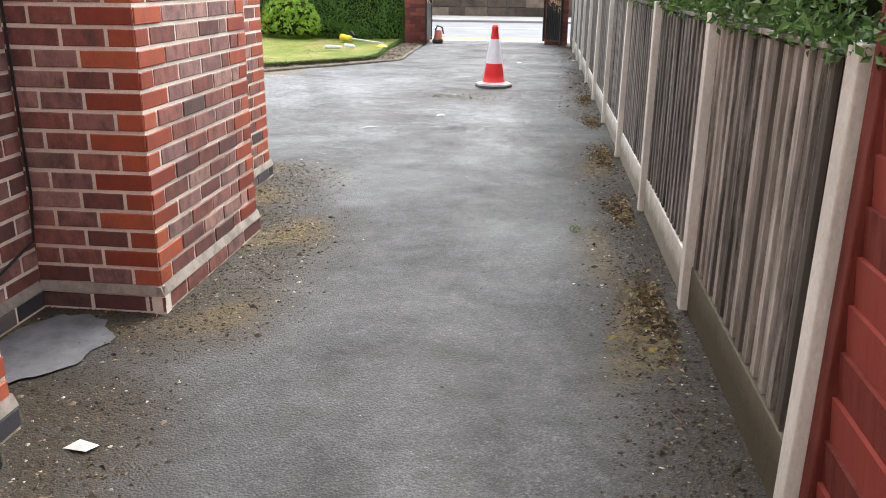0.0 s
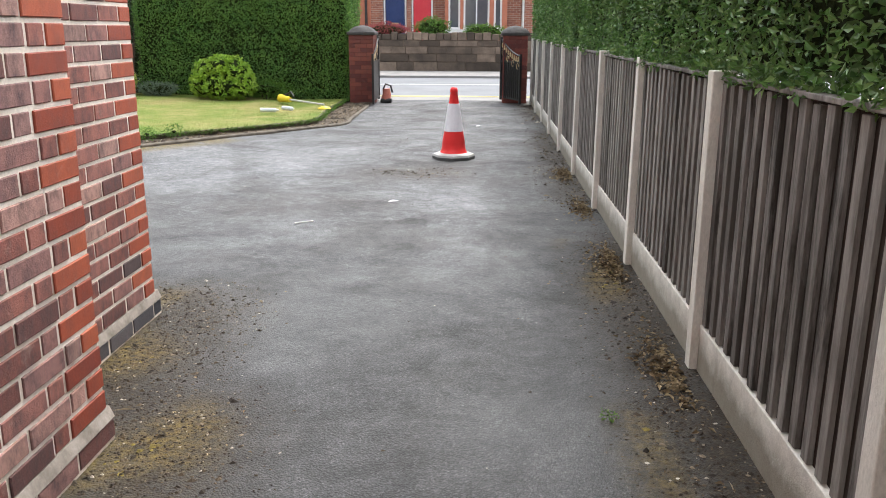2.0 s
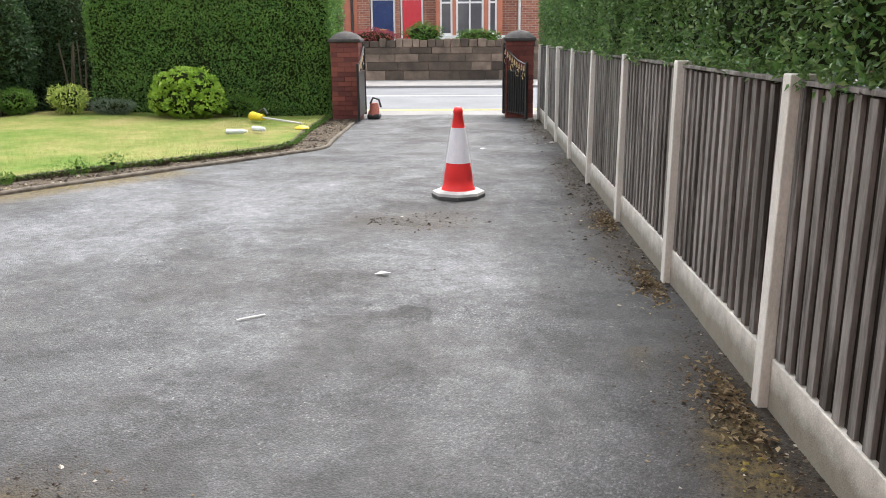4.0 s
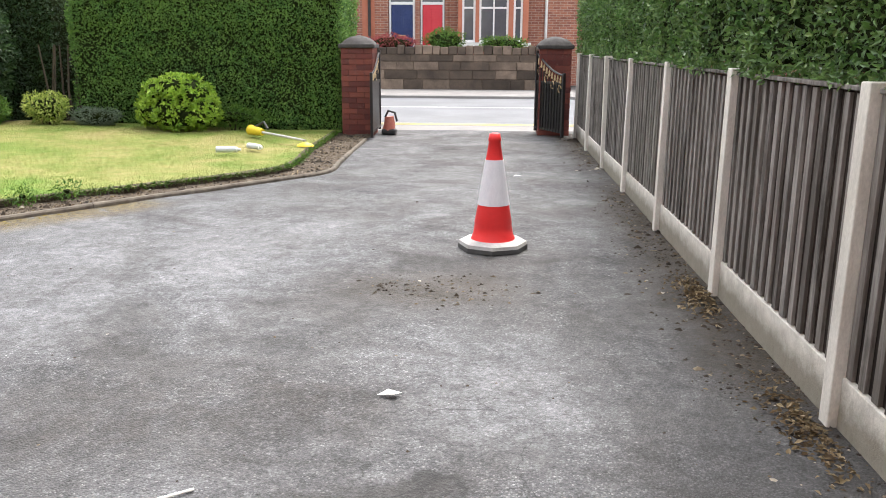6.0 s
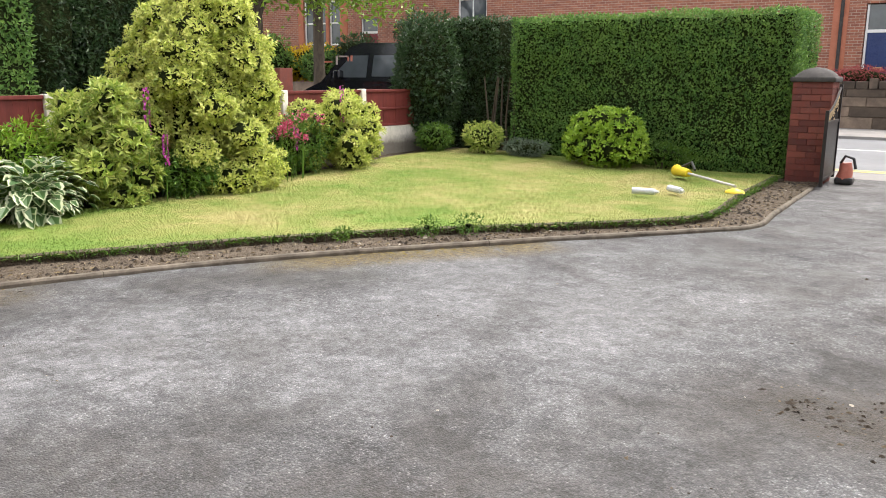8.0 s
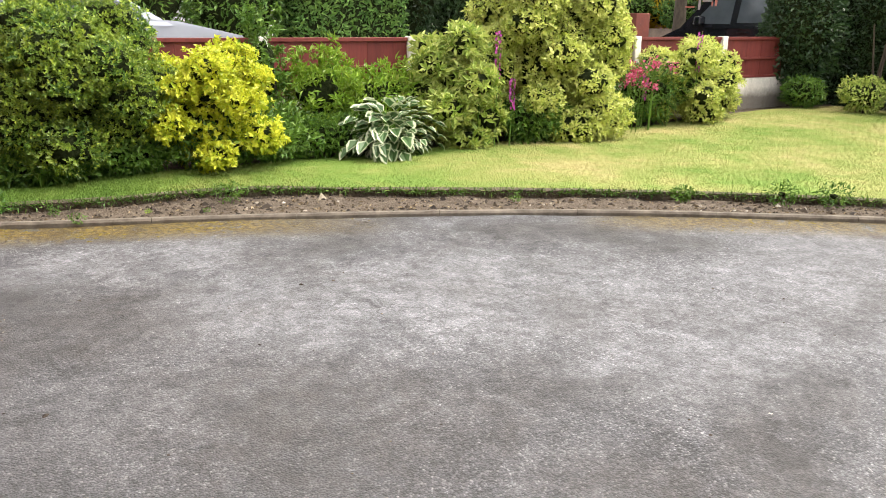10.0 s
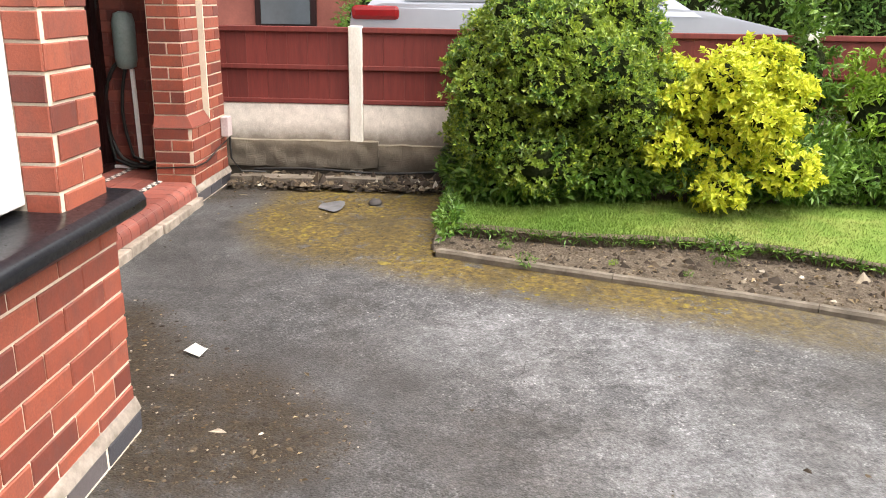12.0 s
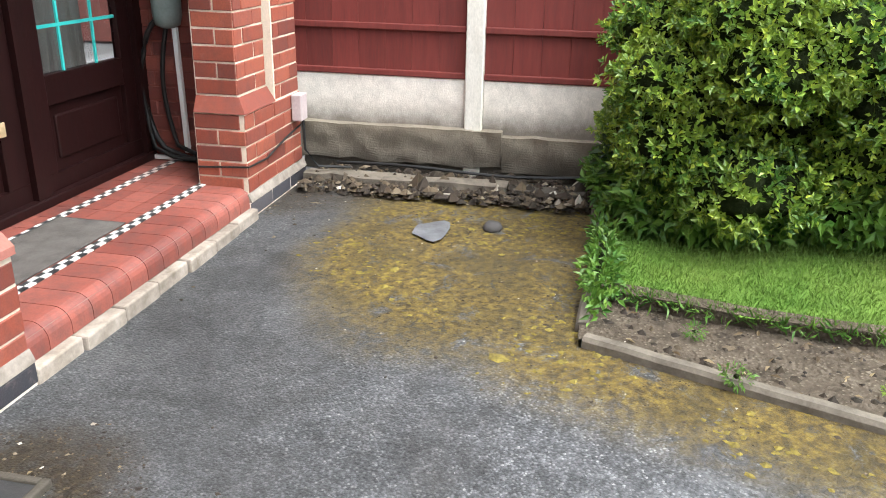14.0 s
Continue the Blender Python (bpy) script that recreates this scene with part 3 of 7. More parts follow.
def lobed_bush(name, at, lobes, mat, shoots, per, leaf, aspect, label, category, seed=1, spread=0.9, tip=0.5, core=0.8, depth=0.3, fold=0.2, stems=5, ragged=0.12, group=""):
    """A shrub of several rounded lobes, clothed in shoots that each carry a whorl of leaves. lobes: (x, y, z, rx, ry, rz) from the foot."""
    rng = np.random.default_rng(seed)
    th = thing(name, at, label, category, group)
    L = np.array(lobes, dtype=float)
    area = L[:, 3] * L[:, 4] + L[:, 4] * L[:, 5] + L[:, 3] * L[:, 5]
    Cs, As = [], []
    for k, lobe in enumerate(L):
        m = int(shoots * area[k] / area.sum()) + 1
        d = rng.normal(size=(m, 3))
        d /= np.linalg.norm(d, axis=1, keepdims=True)
        r = 1 + ragged * lumps(d * 1.0, 4.0, seed + k) + 0.6 * ragged * rng.normal(size=m) - depth * rng.uniform(0, 1, m) ** 2.2
        p = lobe[:3] + d * lobe[3:] * r[:, None]
        ok = p[:, 2] > 0.03
        for j, other in enumerate(L):
            if j != k:
                ok &= (((p - other[:3]) / other[3:]) ** 2).sum(axis=1) > 0.62
        Cs.append(p[ok])
        ax = d[ok] / lobe[3:]
        As.append(ax / np.linalg.norm(ax, axis=1, keepdims=True))
    C, A = np.concatenate(Cs), np.concatenate(As)
    A = A + rng.normal(size=A.shape) * 0.25
    A[:, 2] += tip
    A /= np.linalg.norm(A, axis=1, keepdims=True)
    T = np.cross(A, rng.normal(size=A.shape))
    T /= np.linalg.norm(T, axis=1, keepdims=True)
    B = np.cross(A, T)
    Ps, Ds, Ns = [], [], []
    for q in range(per):
        ang = 2.4 * q + rng.uniform(-0.4, 0.4, len(C))
        out = np.cos(ang)[:, None] * T + np.sin(ang)[:, None] * B
        rise = 1.0 - spread * (1 - q / per)
        Ps.append(C + A * leaf * (0.55 * q / per - 0.3) + out * leaf * 0.08)
        Ds.append(out * spread + A * (0.25 + rise) + rng.normal(size=C.shape) * 0.18)
        Ns.append(A + rng.normal(size=C.shape) * 0.2)
    ob = new("leaves", leaf_mesh("leaves", np.concatenate(Ps), np.concatenate(Ds), np.concatenate(Ns), leaf, aspect, mat, fold, seed=seed))
    ob.parent = th
    tagged(ob, kind="stuff")
    # a core in each lobe, its shade put into the colour
    bm = bmesh.new()
    for k, lobe in enumerate(L):
        vs = bmesh.ops.create_icosphere(bm, subdivisions=3, radius=1.0)["verts"]
        co = np.array([v.co for v in vs])
        o = core * (1 + ragged * lumps(co, 4.0, seed + k))
        for v, f in zip(vs, o):
            v.co = Vector(np.array(at) + lobe[:3] + np.array(v.co) * lobe[3:] * f)
            v.co.z = max(v.co.z, at[2] + 0.02)
    tagged(part("inner_growth", bm, CORE_SHADE, th, "near-black core with the shade inside the leaves painted in", True), kind="stuff")
    for k in range(stems):
        foot = Vector(at) + Vector((0.07 * math.cos(k * 2.4), 0.07 * math.sin(k * 2.4), -0.02))
        lobe = L[k % len(L)]
        top = Vector(at) + Vector(lobe[:3])
        part("stem", tube([foot, foot.lerp(top, 0.5) + Vector((0, 0, 0.05)), top], 0.014, 6, 0.007), BARK, th)
    return th


def hedge_face(P, n, count, rng, depth=0.09):
    """Leaf places on a rectangle P = (corner, edge, edge) facing n."""
    o, e, f = (np.array(p, dtype=float) for p in P)
    uv = rng.uniform(0, 1, (count, 2))
    pts = o + uv[:, :1] * e + uv[:, 1:] * f
    nn = np.array(n, dtype=float)
    out = 0.05 * lumps(pts, 2.2, 5) + 0.035 * lumps(pts, 7.0, 6)
    pts = pts + nn * (out - depth * rng.uniform(0, 1, count) ** 1.6)[:, None]
    return pts, np.repeat(nn[None], count, axis=0)


def hedge(name, x0, x1, y0, y1, z0, z1, faces, density, leaf, aspect, mat, label, seed=3, core=0.07):
    """A clipped hedge: leaves over the faces asked for (letters of -x +x -y +y +z -z) round a dark inside."""
    rng = np.random.default_rng(seed)
    th = thing(name, ((x0 + x1) / 2, (y0 + y1) / 2, z0), label, "hedge")
    dx, dy, dz = (x1 - x0, 0, 0), (0, y1 - y0, 0), (0, 0, z1 - z0)
    rects = {"-y": ((x0, y0, z0), dx, dz, (0, -1, 0)), "+y": ((x0, y1, z0), dx, dz, (0, 1, 0)), "-x": ((x0, y0, z0), dy, dz, (-1, 0, 0)), "+x": ((x1, y0, z0), dy, dz, (1, 0, 0)),
             "+z": ((x0, y0, z1), dx, dy, (0, 0, 1)), "-z": ((x0, y0, z0), dx, dy, (0, 0, -1))}
    Ps, Ns = [], []
    for key, mult in faces.items():
        o, e, f, n = rects[key]
        area = np.linalg.norm(e) * np.linalg.norm(f)
        p, nn = hedge_face((o, e, f), n, int(area * density * mult), rng)
        Ps.append(p)
        Ns.append(nn)
    P, N = np.concatenate(Ps), np.concatenate(Ns)
    D = rng.normal(size=P.shape) + N * 0.55
    D[:, 2] += 0.25
    N = N + rng.normal(size=P.shape) * 0.55
    N[:, 2] += 0.35
    ob = new("leaves", leaf_mesh("leaves", P - np.array(WORLD_AT[th]), D, N, leaf, aspect, mat, 0.2, seed=seed))
    ob.parent = th
    tagged(ob, kind="stuff")
    # filled box painted as the shade behind the clipped leaves
    bm = bmesh.new()
    c = core
    add_box(bm, x0 + c, x1 - c, y0 + c, y1 - c, z0 + (c if "-z" in faces else -0.02), z1 - c)
    bmesh.ops.subdivide_edges(bm, edges=bm.edges[:], cuts=12, use_grid_fill=True)
    for v in bm.verts:
        v.co += Vector((noise.noise(v.co * 3), noise.noise(v.co * 3 + Vector((7, 0, 0))), noise.noise(v.co * 3 + Vector((0, 9, 0))))) * 0.035
    part("inner_growth", bm, CORE_SHADE, th, "near-black core with the hedge's inner shade painted in")
    return th

# ---- ground ----
KERB = [(-6.66, 7.68), (-6.37, 8.40), (-6.0, 9.35), (-5.47, 10.5), (-4.94, 11.45), (-4.25, 12.4), (-3.5, 13.37), (-2.78, 14.25), (-2.43, 14.78), (-2.45, 15.7), (-2.5, 17.85)]
LAWN_FRONT = [(-7.0, 7.72), (-6.86, 8.3), (-6.8, 9.1), (-6.62, 9.65), (-6.13, 10.4), (-5.3, 11.78), (-4.48, 12.82), (-3.64, 13.7), (-2.9, 14.72), (-2.95, 16.4), (-3.02, 18.35)]
LAWN_BACK = [(-3.02, 18.55), (-7.2, 18.62), (-8.05, 18.0), (-8.15, 16.6), (-7.98, 14.6), (-7.85, 12.4), (-7.8, 10.8), (-7.76, 9.2), (-7.78, 7.74)]
kerb_line = polyline(KERB, 0.1)
lawn_poly = polyline(LAWN_FRONT, 0.1) + polyline(LAWN_BACK, 0.1)
FENCE_X, RED_X = 0.65, -8.62
CHIM = [(-1.62, 0.0), (-1.62, 2.93), (-2.1, 2.93), (-2.1, 3.87), (-1.57, 3.87), (-1.57, 5.05), (-1.91, 5.05), (-1.91, 6.32), (-2.6, 6.32)]
FRONT = [(-2.6, 6.85), (-4.69, 6.85), (-4.69, 6.2), (-5.62, 6.2), (-6.0, 6.05), (-7.6, 6.05), (-8.3, 6.02)]

ground_bm = bmesh.new()
for z, r in ((-0.03, 900.0),):
    bmesh.ops.create_grid(ground_bm, x_segments=8, y_segments=8, size=r)
    bmesh.ops.translate(ground_bm, verts=ground_bm.verts, vec=(0, 0, z))
setting("ground", ground_bm, FARGROUND, "dull grey-brown ground reaching to the distance", "ground")


def drive_z(x, y):
    return 0.006 * wobble(x, y, 2.1) + 0.004 * wobble(x + 3, y, 5.3)


fence_line = [(FENCE_X, -2), (FENCE_X, 19)]


def moss_amount(x, y):
    d_f = FENCE_X - x
    a = 0.6 * smooth01(d_f, 0.55, 0.3) * smooth01(wobble(x * 2.0, y, 3.6), 0.1, 0.55) * (y < 8) * (d_f > 0.14)
    a = np.maximum(a, smooth01(line_dist(CHIM[3:8], x, y), 0.48, 0.2) * smooth01(wobble(x, y, 5.1), -0.1, 0.4) * 0.85)
    wx, wy = x + 0.12 * wobble(x, y, 6.0), y + 0.12 * wobble(x + 5, y, 5.0)
    corner = smooth01(np.hypot((wx + 7.5) / 1.02, (wy - 7.12) / 0.68), 1.2, 0.75)
    a = np.maximum(a, corner)
    edge = smooth01(line_dist([tuple(p[:2]) for p in kerb_line], x, y), 0.55, 0.2) * (smooth01(y, 10.2, 8.8) + 0.8 * smooth01(wobble(x, y, 1.1), 0.35, 0.6))
    a = np.maximum(a, edge)
    return np.clip(a, 0, 1)


def litter_amount(x, y):
    a = smooth01(FENCE_X - x, 0.62, 0.12) * smooth01(wobble(x, y, 1.7), -0.9, 0.1)
    a = np.maximum(a, smooth01(line_dist(CHIM, x, y), 0.75, 0.2))
    a = np.maximum(a, smooth01(line_dist([(-5.35, 6.4), (-4.85, 6.65), (-4.66, 7.1)], x, y) + 0.14 * wobble(x, y, 6.0), 0.5, 0.22))
    a = np.maximum(a, 0.85 * smooth01(np.hypot((x + 5.15) / 0.42, (y - 6.55) / 0.36) + 0.4 * wobble(x, y, 7.0), 1.1, 0.5))
    a = np.maximum(a, 0.7 * smooth01(line_dist([(-7.9, 6.1), (-8.3, 6.6), (-8.3, 7.6)], x, y), 0.35, 0.1))
    a = np.maximum(a, 0.8 * smooth01(np.hypot((x + 0.95) / 0.7, (y - 10.6) / 0.45), 1.0, 0.3))
    return np.clip(a, 0, 1)


# where the tarmac gets painted shade and damp: by fence, walls and side passage
def damp_shade_amount(x, y):
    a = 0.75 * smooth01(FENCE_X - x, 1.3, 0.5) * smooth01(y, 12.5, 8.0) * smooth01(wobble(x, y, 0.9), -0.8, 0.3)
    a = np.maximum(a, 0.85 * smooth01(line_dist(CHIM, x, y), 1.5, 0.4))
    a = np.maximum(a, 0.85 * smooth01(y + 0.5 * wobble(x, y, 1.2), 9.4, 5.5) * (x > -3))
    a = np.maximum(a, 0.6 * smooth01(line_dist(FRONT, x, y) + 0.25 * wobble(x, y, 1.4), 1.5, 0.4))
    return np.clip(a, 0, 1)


def stain(x, y, spots):
    """Soft-edged blotches at (x, y, radius), with a ragged outline."""
    wx, wy = x + 0.3 * wobble(x, y, 2.3) + 0.1 * wobble(y, x, 7.0), y + 0.3 * wobble(x + 4, y, 2.6) + 0.1 * wobble(x, y, 8.0)
    a = 0 * x
    for cx, cy, r in spots:
        a = np.maximum(a, smooth01(np.hypot(wx - cx, wy - cy) / r, 1.15, 0.25))
    return a


def pale_blotch_amount(x, y):
    return stain(x, y, ((-3.4, 10.2, 1.0), (-2.3, 11.0, 0.9), (-5.35, 8.0, 0.6), (-4.55, 8.75, 0.75), (-4.2, 9.4, 0.8), (-5.3, 8.7, 0.5), (-0.7, 9.4, 0.6), (-3.3, 11.4, 0.8)))


def grime_amount(x, y):
    return stain(x, y, ((-4.4, 7.95, 0.55), (-3.2, 8.3, 0.9), (-5.1, 7.2, 0.5), (-2.0, 8.8, 0.7), (-1.2, 10.6, 0.5), (-1.4, 9.2, 0.5)))


drive_poly = [(-2.3, -3.0), (0.75, -3.0), (0.75, 19.4), (-2.9, 19.4), (-2.5, 17.85)] + [tuple(p[:2]) for p in kerb_line[::-1]] + [(-8.75, 7.7), (-8.75, 5.9), (-2.0, 5.9)]
sheet("drive", drive_poly, drive_z, 0.045, ASPHALT, "worn grey tarmac drive with mossy, gritty edges", "driveway", {"moss": moss_amount, "litter": litter_amount, "damp_shade": damp_shade_amount, "pale_blotch": pale_blotch_amount, "grime": grime_amount})


def lawn_z(x, y):
    return 0.07 + 0.1 * smooth01(y, 13, 18.5) * smooth01(x, -4.0, -8.0) + 0.008 * wobble(x, y, 4.0)


sheet("lawn", lawn_poly, lawn_z, 0.06, LAWN, "mown lawn, green with straw-dry patches", "lawn")
border_poly = [(-8.8, 7.66)] + [tuple(p[:2]) for p in kerb_line] + [(-2.5, 19.0), (-9.6, 19.4), (-9.6, 17.0), (-8.8, 16.9)]


def soil_z(x, y):
    return 0.018 + 0.012 * wobble(x, y, 9.0) + 0.008 * wobble(x, y, 23.0) + 0.11 * smooth01(y, 13, 18.5) * smooth01(x, -4.0, -8.0)


sheet("soil_border", border_poly, soil_z, 0.05, SOIL, "dry crumbly brown soil border round the lawn", "soil")

# lawn's cut edge: a ragged strip of turf dropping to the soil
le = polyline(LAWN_FRONT, 0.05)
bm = bmesh.new()
prev = None
for i, p in enumerate(le):
    d = (le[min(i + 1, len(le) - 1)] - le[max(i - 1, 0)]).normalized()
    nrm = Vector((d.y, -d.x, 0))
    j = 0.018 * noise.noise(p * 7)
    row = [bm.verts.new((p + nrm * (j - 0.05)).to_tuple()[:2] + (float(lawn_z(np.array([p.x]), np.array([p.y]))[0]) + 0.012,)),
           bm.verts.new((p + nrm * (j + 0.012)).to_tuple()[:2] + (0.075 + 0.01 * noise.noise(p * 9),)),
           bm.verts.new((p + nrm * (j - 0.005)).to_tuple()[:2] + (0.0,))]
    if prev:
        for a in range(2):
            bm.faces.new((prev[a], row[a], row[a + 1], prev[a + 1]))
    prev = row
setting("lawn_edge", bm, SOIL, "dark cut turf edge above the soil border", "lawn edge")

# concrete edging along the border, in lengths
edging = thing("garden_edging", (*KERB[0], 0), "low rounded concrete edging strips, dirty brown, beside the drive", "edging", kind="structure")


def edging_run(pts, length=0.88):
    acc, run = 0.0, [pts[0]]
    for a, b in zip(pts, pts[1:]):
        run.append(b)
        acc += (b - a).length
        if acc > length or b is pts[-1]:
            bm = bmesh.new()
            rows = []
            for i, p in enumerate(run):
                d = (run[min(i + 1, len(run) - 1)] - run[max(i - 1, 0)]).normalized()
                s = Vector((d.y, -d.x, 0)) * 0.025
                if i == 0:
                    p = p + d * 0.004
                prof = ((1.0, -0.02), (1.0, 0.022), (0.6, 0.036), (-0.6, 0.038), (-1.0, 0.024), (-1.0, -0.02))
                rows.append([bm.verts.new((p + s * k).to_tuple()[:2] + (z + 0.003 * noise.noise(p * 8),)) for k, z in prof])
            for r0, r1 in zip(rows, rows[1:]):
                for k in range(5):
                    bm.faces.new((r0[k], r0[k + 1], r1[k + 1], r1[k]))
            bm.faces.new(rows[0])
            bm.faces.new(rows[-1][::-1])
            part("edging_strip", bm, EDGING, edging)
            run, acc = [b], 0.0


edging_run(kerb_line)
edging_run([Vector((x, 7.68 + 0.01 * math.sin(x * 4), 0)) for x in np.arange(-8.35, -6.69, 0.1)])

# street
setting("pavement", box(-60, 60, 19.4, 20.2, -0.06, -0.004), PAVE, "grey tarmac pavement crossing the gateway", "pavement")
setting("road", box(-90, 90, 20.2, 27.5, -0.06, -0.008), ROAD, "pale grey tarmac road beyond the gates", "road")
setting("far_pavement", box(-90, 90, 27.5, 30.6, -0.06, 0.06, 0.01), PAVE, "pinkish-grey pavement with a raised kerb", "pavement")
for y in (20.36, 20.56):
    setting("yellow_line", box(-60, 60, y, y + 0.08, -0.01, -0.003), PAINT_Y, "faded yellow no-parking line on the road", "road marking")
for x in np.arange(-58, 58, 6.0):
    setting("centre_line", box(x, x + 4.2, 24.4, 24.52, -0.01, -0.003), PAINT_W, "white dashed centre line on the road", "road marking")

# added out of view to keep light off faces turned to -y
setting("wall_behind", box(-2.6, 4.0, -3.2, -3.0, -0.1, 5.0), BRICK, "unseen wall added behind the view to block light", "wall")

# ---- the house: side with chimney breast, bay and porch ----
wall_side = setting("wall_side", box(-2.6, -1.625, -3.0, 2.925, -0.1, 4.5), MORTAR, "old mottled red-brown brick side wall of the house", "wall")
brick_face(wall_side, (-1.625, 1.6, 0), (0, 1, 0), (1, 0, 0), 1.325, 0.1, 3.0, BRICK, BRICK_Q, quoin=(False, True), near=1.9)
brick_face(wall_side, (-2.1, 2.925, 0), (1, 0, 0), (0, 1, 0), 0.475, 0.1, 3.0, BRICK, BRICK_Q, quoin=(False, True), near=1.0)
wall_recess = setting("wall_recess", box(-2.6, -2.105, 2.9, 3.9, -0.1, 4.5), MORTAR, "recessed old brick wall between two projections", "wall")
brick_face(wall_recess, (-2.105, 2.93, 0), (0, 1, 0), (1, 0, 0), 0.94, 0.1, 3.0, BRICK, near=1.9)
chimney = setting("wall_chimney_breast", box(-2.6, -1.575, 3.875, 5.045, -0.1, 4.5), MORTAR, "projecting brick chimney breast with red quoins and pale mortar", "wall")
brick_face(chimney, (-2.105, 3.875, 0), (1, 0, 0), (0, -1, 0), 0.53, 0.115, 3.2, BRICK, BRICK_Q, quoin=(False, True), near=1.9)


def vent_hole(u, z):
    return abs(z - 0.235) < 0.03 and 0.12 < u < 0.32


brick_face(chimney, (-1.575, 3.875, 0), (0, 1, 0), (1, 0, 0), 1.17, 0.115, 3.2, BRICK, BRICK_Q, quoin=(True, True), shift=1, skip=vent_hole, near=2.0)
wall_end = setting("wall_side_front", box(-2.6, -1.915, 5.04, 6.315, -0.1, 4.5), MORTAR, "brick side wall with red quoins at the front corner", "wall")
brick_face(wall_end, (-1.915, 5.05, 0), (0, 1, 0), (1, 0, 0), 1.265, 0.115, 3.2, BRICK, BRICK_Q, quoin=(False, True), near=2.0)
brick_face(wall_end, (-2.6, 6.315, 0), (1, 0, 0), (0, 1, 0), 0.685, 0.115, 3.2, BRICK_F, BRICK_Q, quoin=(False, True), limit=10)


def plinth(parent, origin, along, normal, length, mat=None):
    """Dark foot course with a sloping cement fillet on it."""
    o, a, n = Vector(origin), Vector(along), Vector(normal)
    bm = bmesh.new()
    ends = []
    for e in (0.0, length):
        p = o + a * e
        prof = ((0.024, 0.082), (0.02, 0.094), (0.008, 0.122), (-0.01, 0.122), (-0.01, 0.082))
        ends.append([bm.verts.new(p + n * d + Vector((0, 0, z))) for d, z in prof])
    for k in range(5):
        bm.faces.new((ends[0][k], ends[0][(k + 1) % 5], ends[1][(k + 1) % 5], ends[1][k]))
    bm.faces.new(ends[0])
    bm.faces.new(ends[1][::-1])
    part("cement_fillet", bm, FILLET, parent, "crumbling pale cement fillet")
    c = o + a * (length / 2) - n * 0.009
    w, d = (length, 0.05) if abs(a.x) > 0.5 else (0.05, length)
    part("foot", box(c.x - w / 2, c.x + w / 2, c.y - d / 2, c.y + d / 2, -0.03, 0.084), MORTAR, parent)
    brick_face(parent, o + n * 0.015, a, n, length, 0.004, 0.084, mat or BRICK_B)


plinth(chimney, (-2.105, 3.875, 0), (1, 0, 0), (0, -1, 0), 0.553, BRICK)
plinth(chimney, (-1.575, 3.853, 0), (0, 1, 0), (1, 0, 0), 1.21, BRICK)
plinth(wall_end, (-1.915, 5.06, 0), (0, 1, 0), (1, 0, 0), 1.29)
plinth(wall_recess, (-2.105, 2.95, 0), (0, 1, 0), (1, 0, 0), 0.9)
plinth(wall_side, (-1.625, 1.6, 0), (0, 1, 0), (1, 0, 0), 1.335)

setting("wall_front", box(-2.6, -1.93, 6.3, 6.31, 3.2, 4.5), MORTAR, "front wall of the house", "wall")
SILL_Z, BAY_X0, BAY_X1, BAY_Y = 0.71, -4.69, -2.6, 6.845
bay = setting("wall_bay", box(BAY_X0 + 0.005, BAY_X1, 6.0, BAY_Y, -0.1, SILL_Z - 0.02), MORTAR_FINE, "smooth red brick bay under a dark stone sill", "wall")
brick_face(bay, (BAY_X0 + 0.005, BAY_Y, 0), (1, 0, 0), (0, 1, 0), 2.08, 0.09, SILL_Z - 0.03, BRICK_F, course=0.0765, long=0.222, joint=0.009)
brick_face(bay, (BAY_X0 + 0.005, 6.06, 0), (0, 1, 0), (-1, 0, 0), 0.785, 0.09, SILL_Z - 0.03, BRICK_F, course=0.0765, joint=0.009)
plinth(bay, (BAY_X0, BAY_Y, 0), (1, 0, 0), (0, 1, 0), 2.08)
WIN_X0, WIN_X1, HEAD = -4.44, -2.85, 2.2
for nm, x0, x1 in (("wall_bay_pier_1", BAY_X0 + 0.005, WIN_X0), ("wall_bay_pier_2", WIN_X1, BAY_X1)):
    pier = setting(nm, box(x0, x1, 6.0, BAY_Y - 0.02, SILL_Z - 0.03, 3.6), MORTAR_FINE, "smooth red brick pier beside the bay window", "wall")
    brick_face(pier, (x0, BAY_Y - 0.02, 0), (1, 0, 0), (0, 1, 0), x1 - x0, SILL_Z + 0.04, 2.4, BRICK_F, course=0.0765, joint=0.009)
    if nm.endswith("1"):
        brick_face(pier, (x1, 6.735, 0), (0, 1, 0), (1, 0, 0), 0.09, SILL_Z + 0.04, 2.4, BRICK_F, course=0.0765, joint=0.009, shift=1)
        brick_face(pier, (x0, 6.06, 0), (0, 1, 0), (-1, 0, 0), 0.765, SILL_Z + 0.04, 2.4, BRICK_F, course=0.0765, joint=0.009, shift=1)
setting("wall_bay_head", box(WIN_X0, WIN_X1, 6.0, BAY_Y - 0.01, HEAD, 3.6), BRICK_F, "brick head over the bay window", "wall")

# ---- more materials ----
SILL = mottled("black_painted_stone", (0.005, 0.006, 0.009), (0.01, 0.012, 0.017), 9, 0.34, bump=0.03, bscale=60, spec=0.3, speckle=0.03)
UPVC = mottled("white_plastic", (0.72, 0.72, 0.72), (0.8, 0.8, 0.8), 4, 0.35, bump=0.02, speckle=0.05)
TILE_RED = brick_mat("red_quarry_tile", ((0.0, (0.18, 0.048, 0.036)), (0.5, (0.245, 0.07, 0.052)), (1.0, (0.3, 0.095, 0.073))), 0.5, 0.15, 0.55, 0.12)
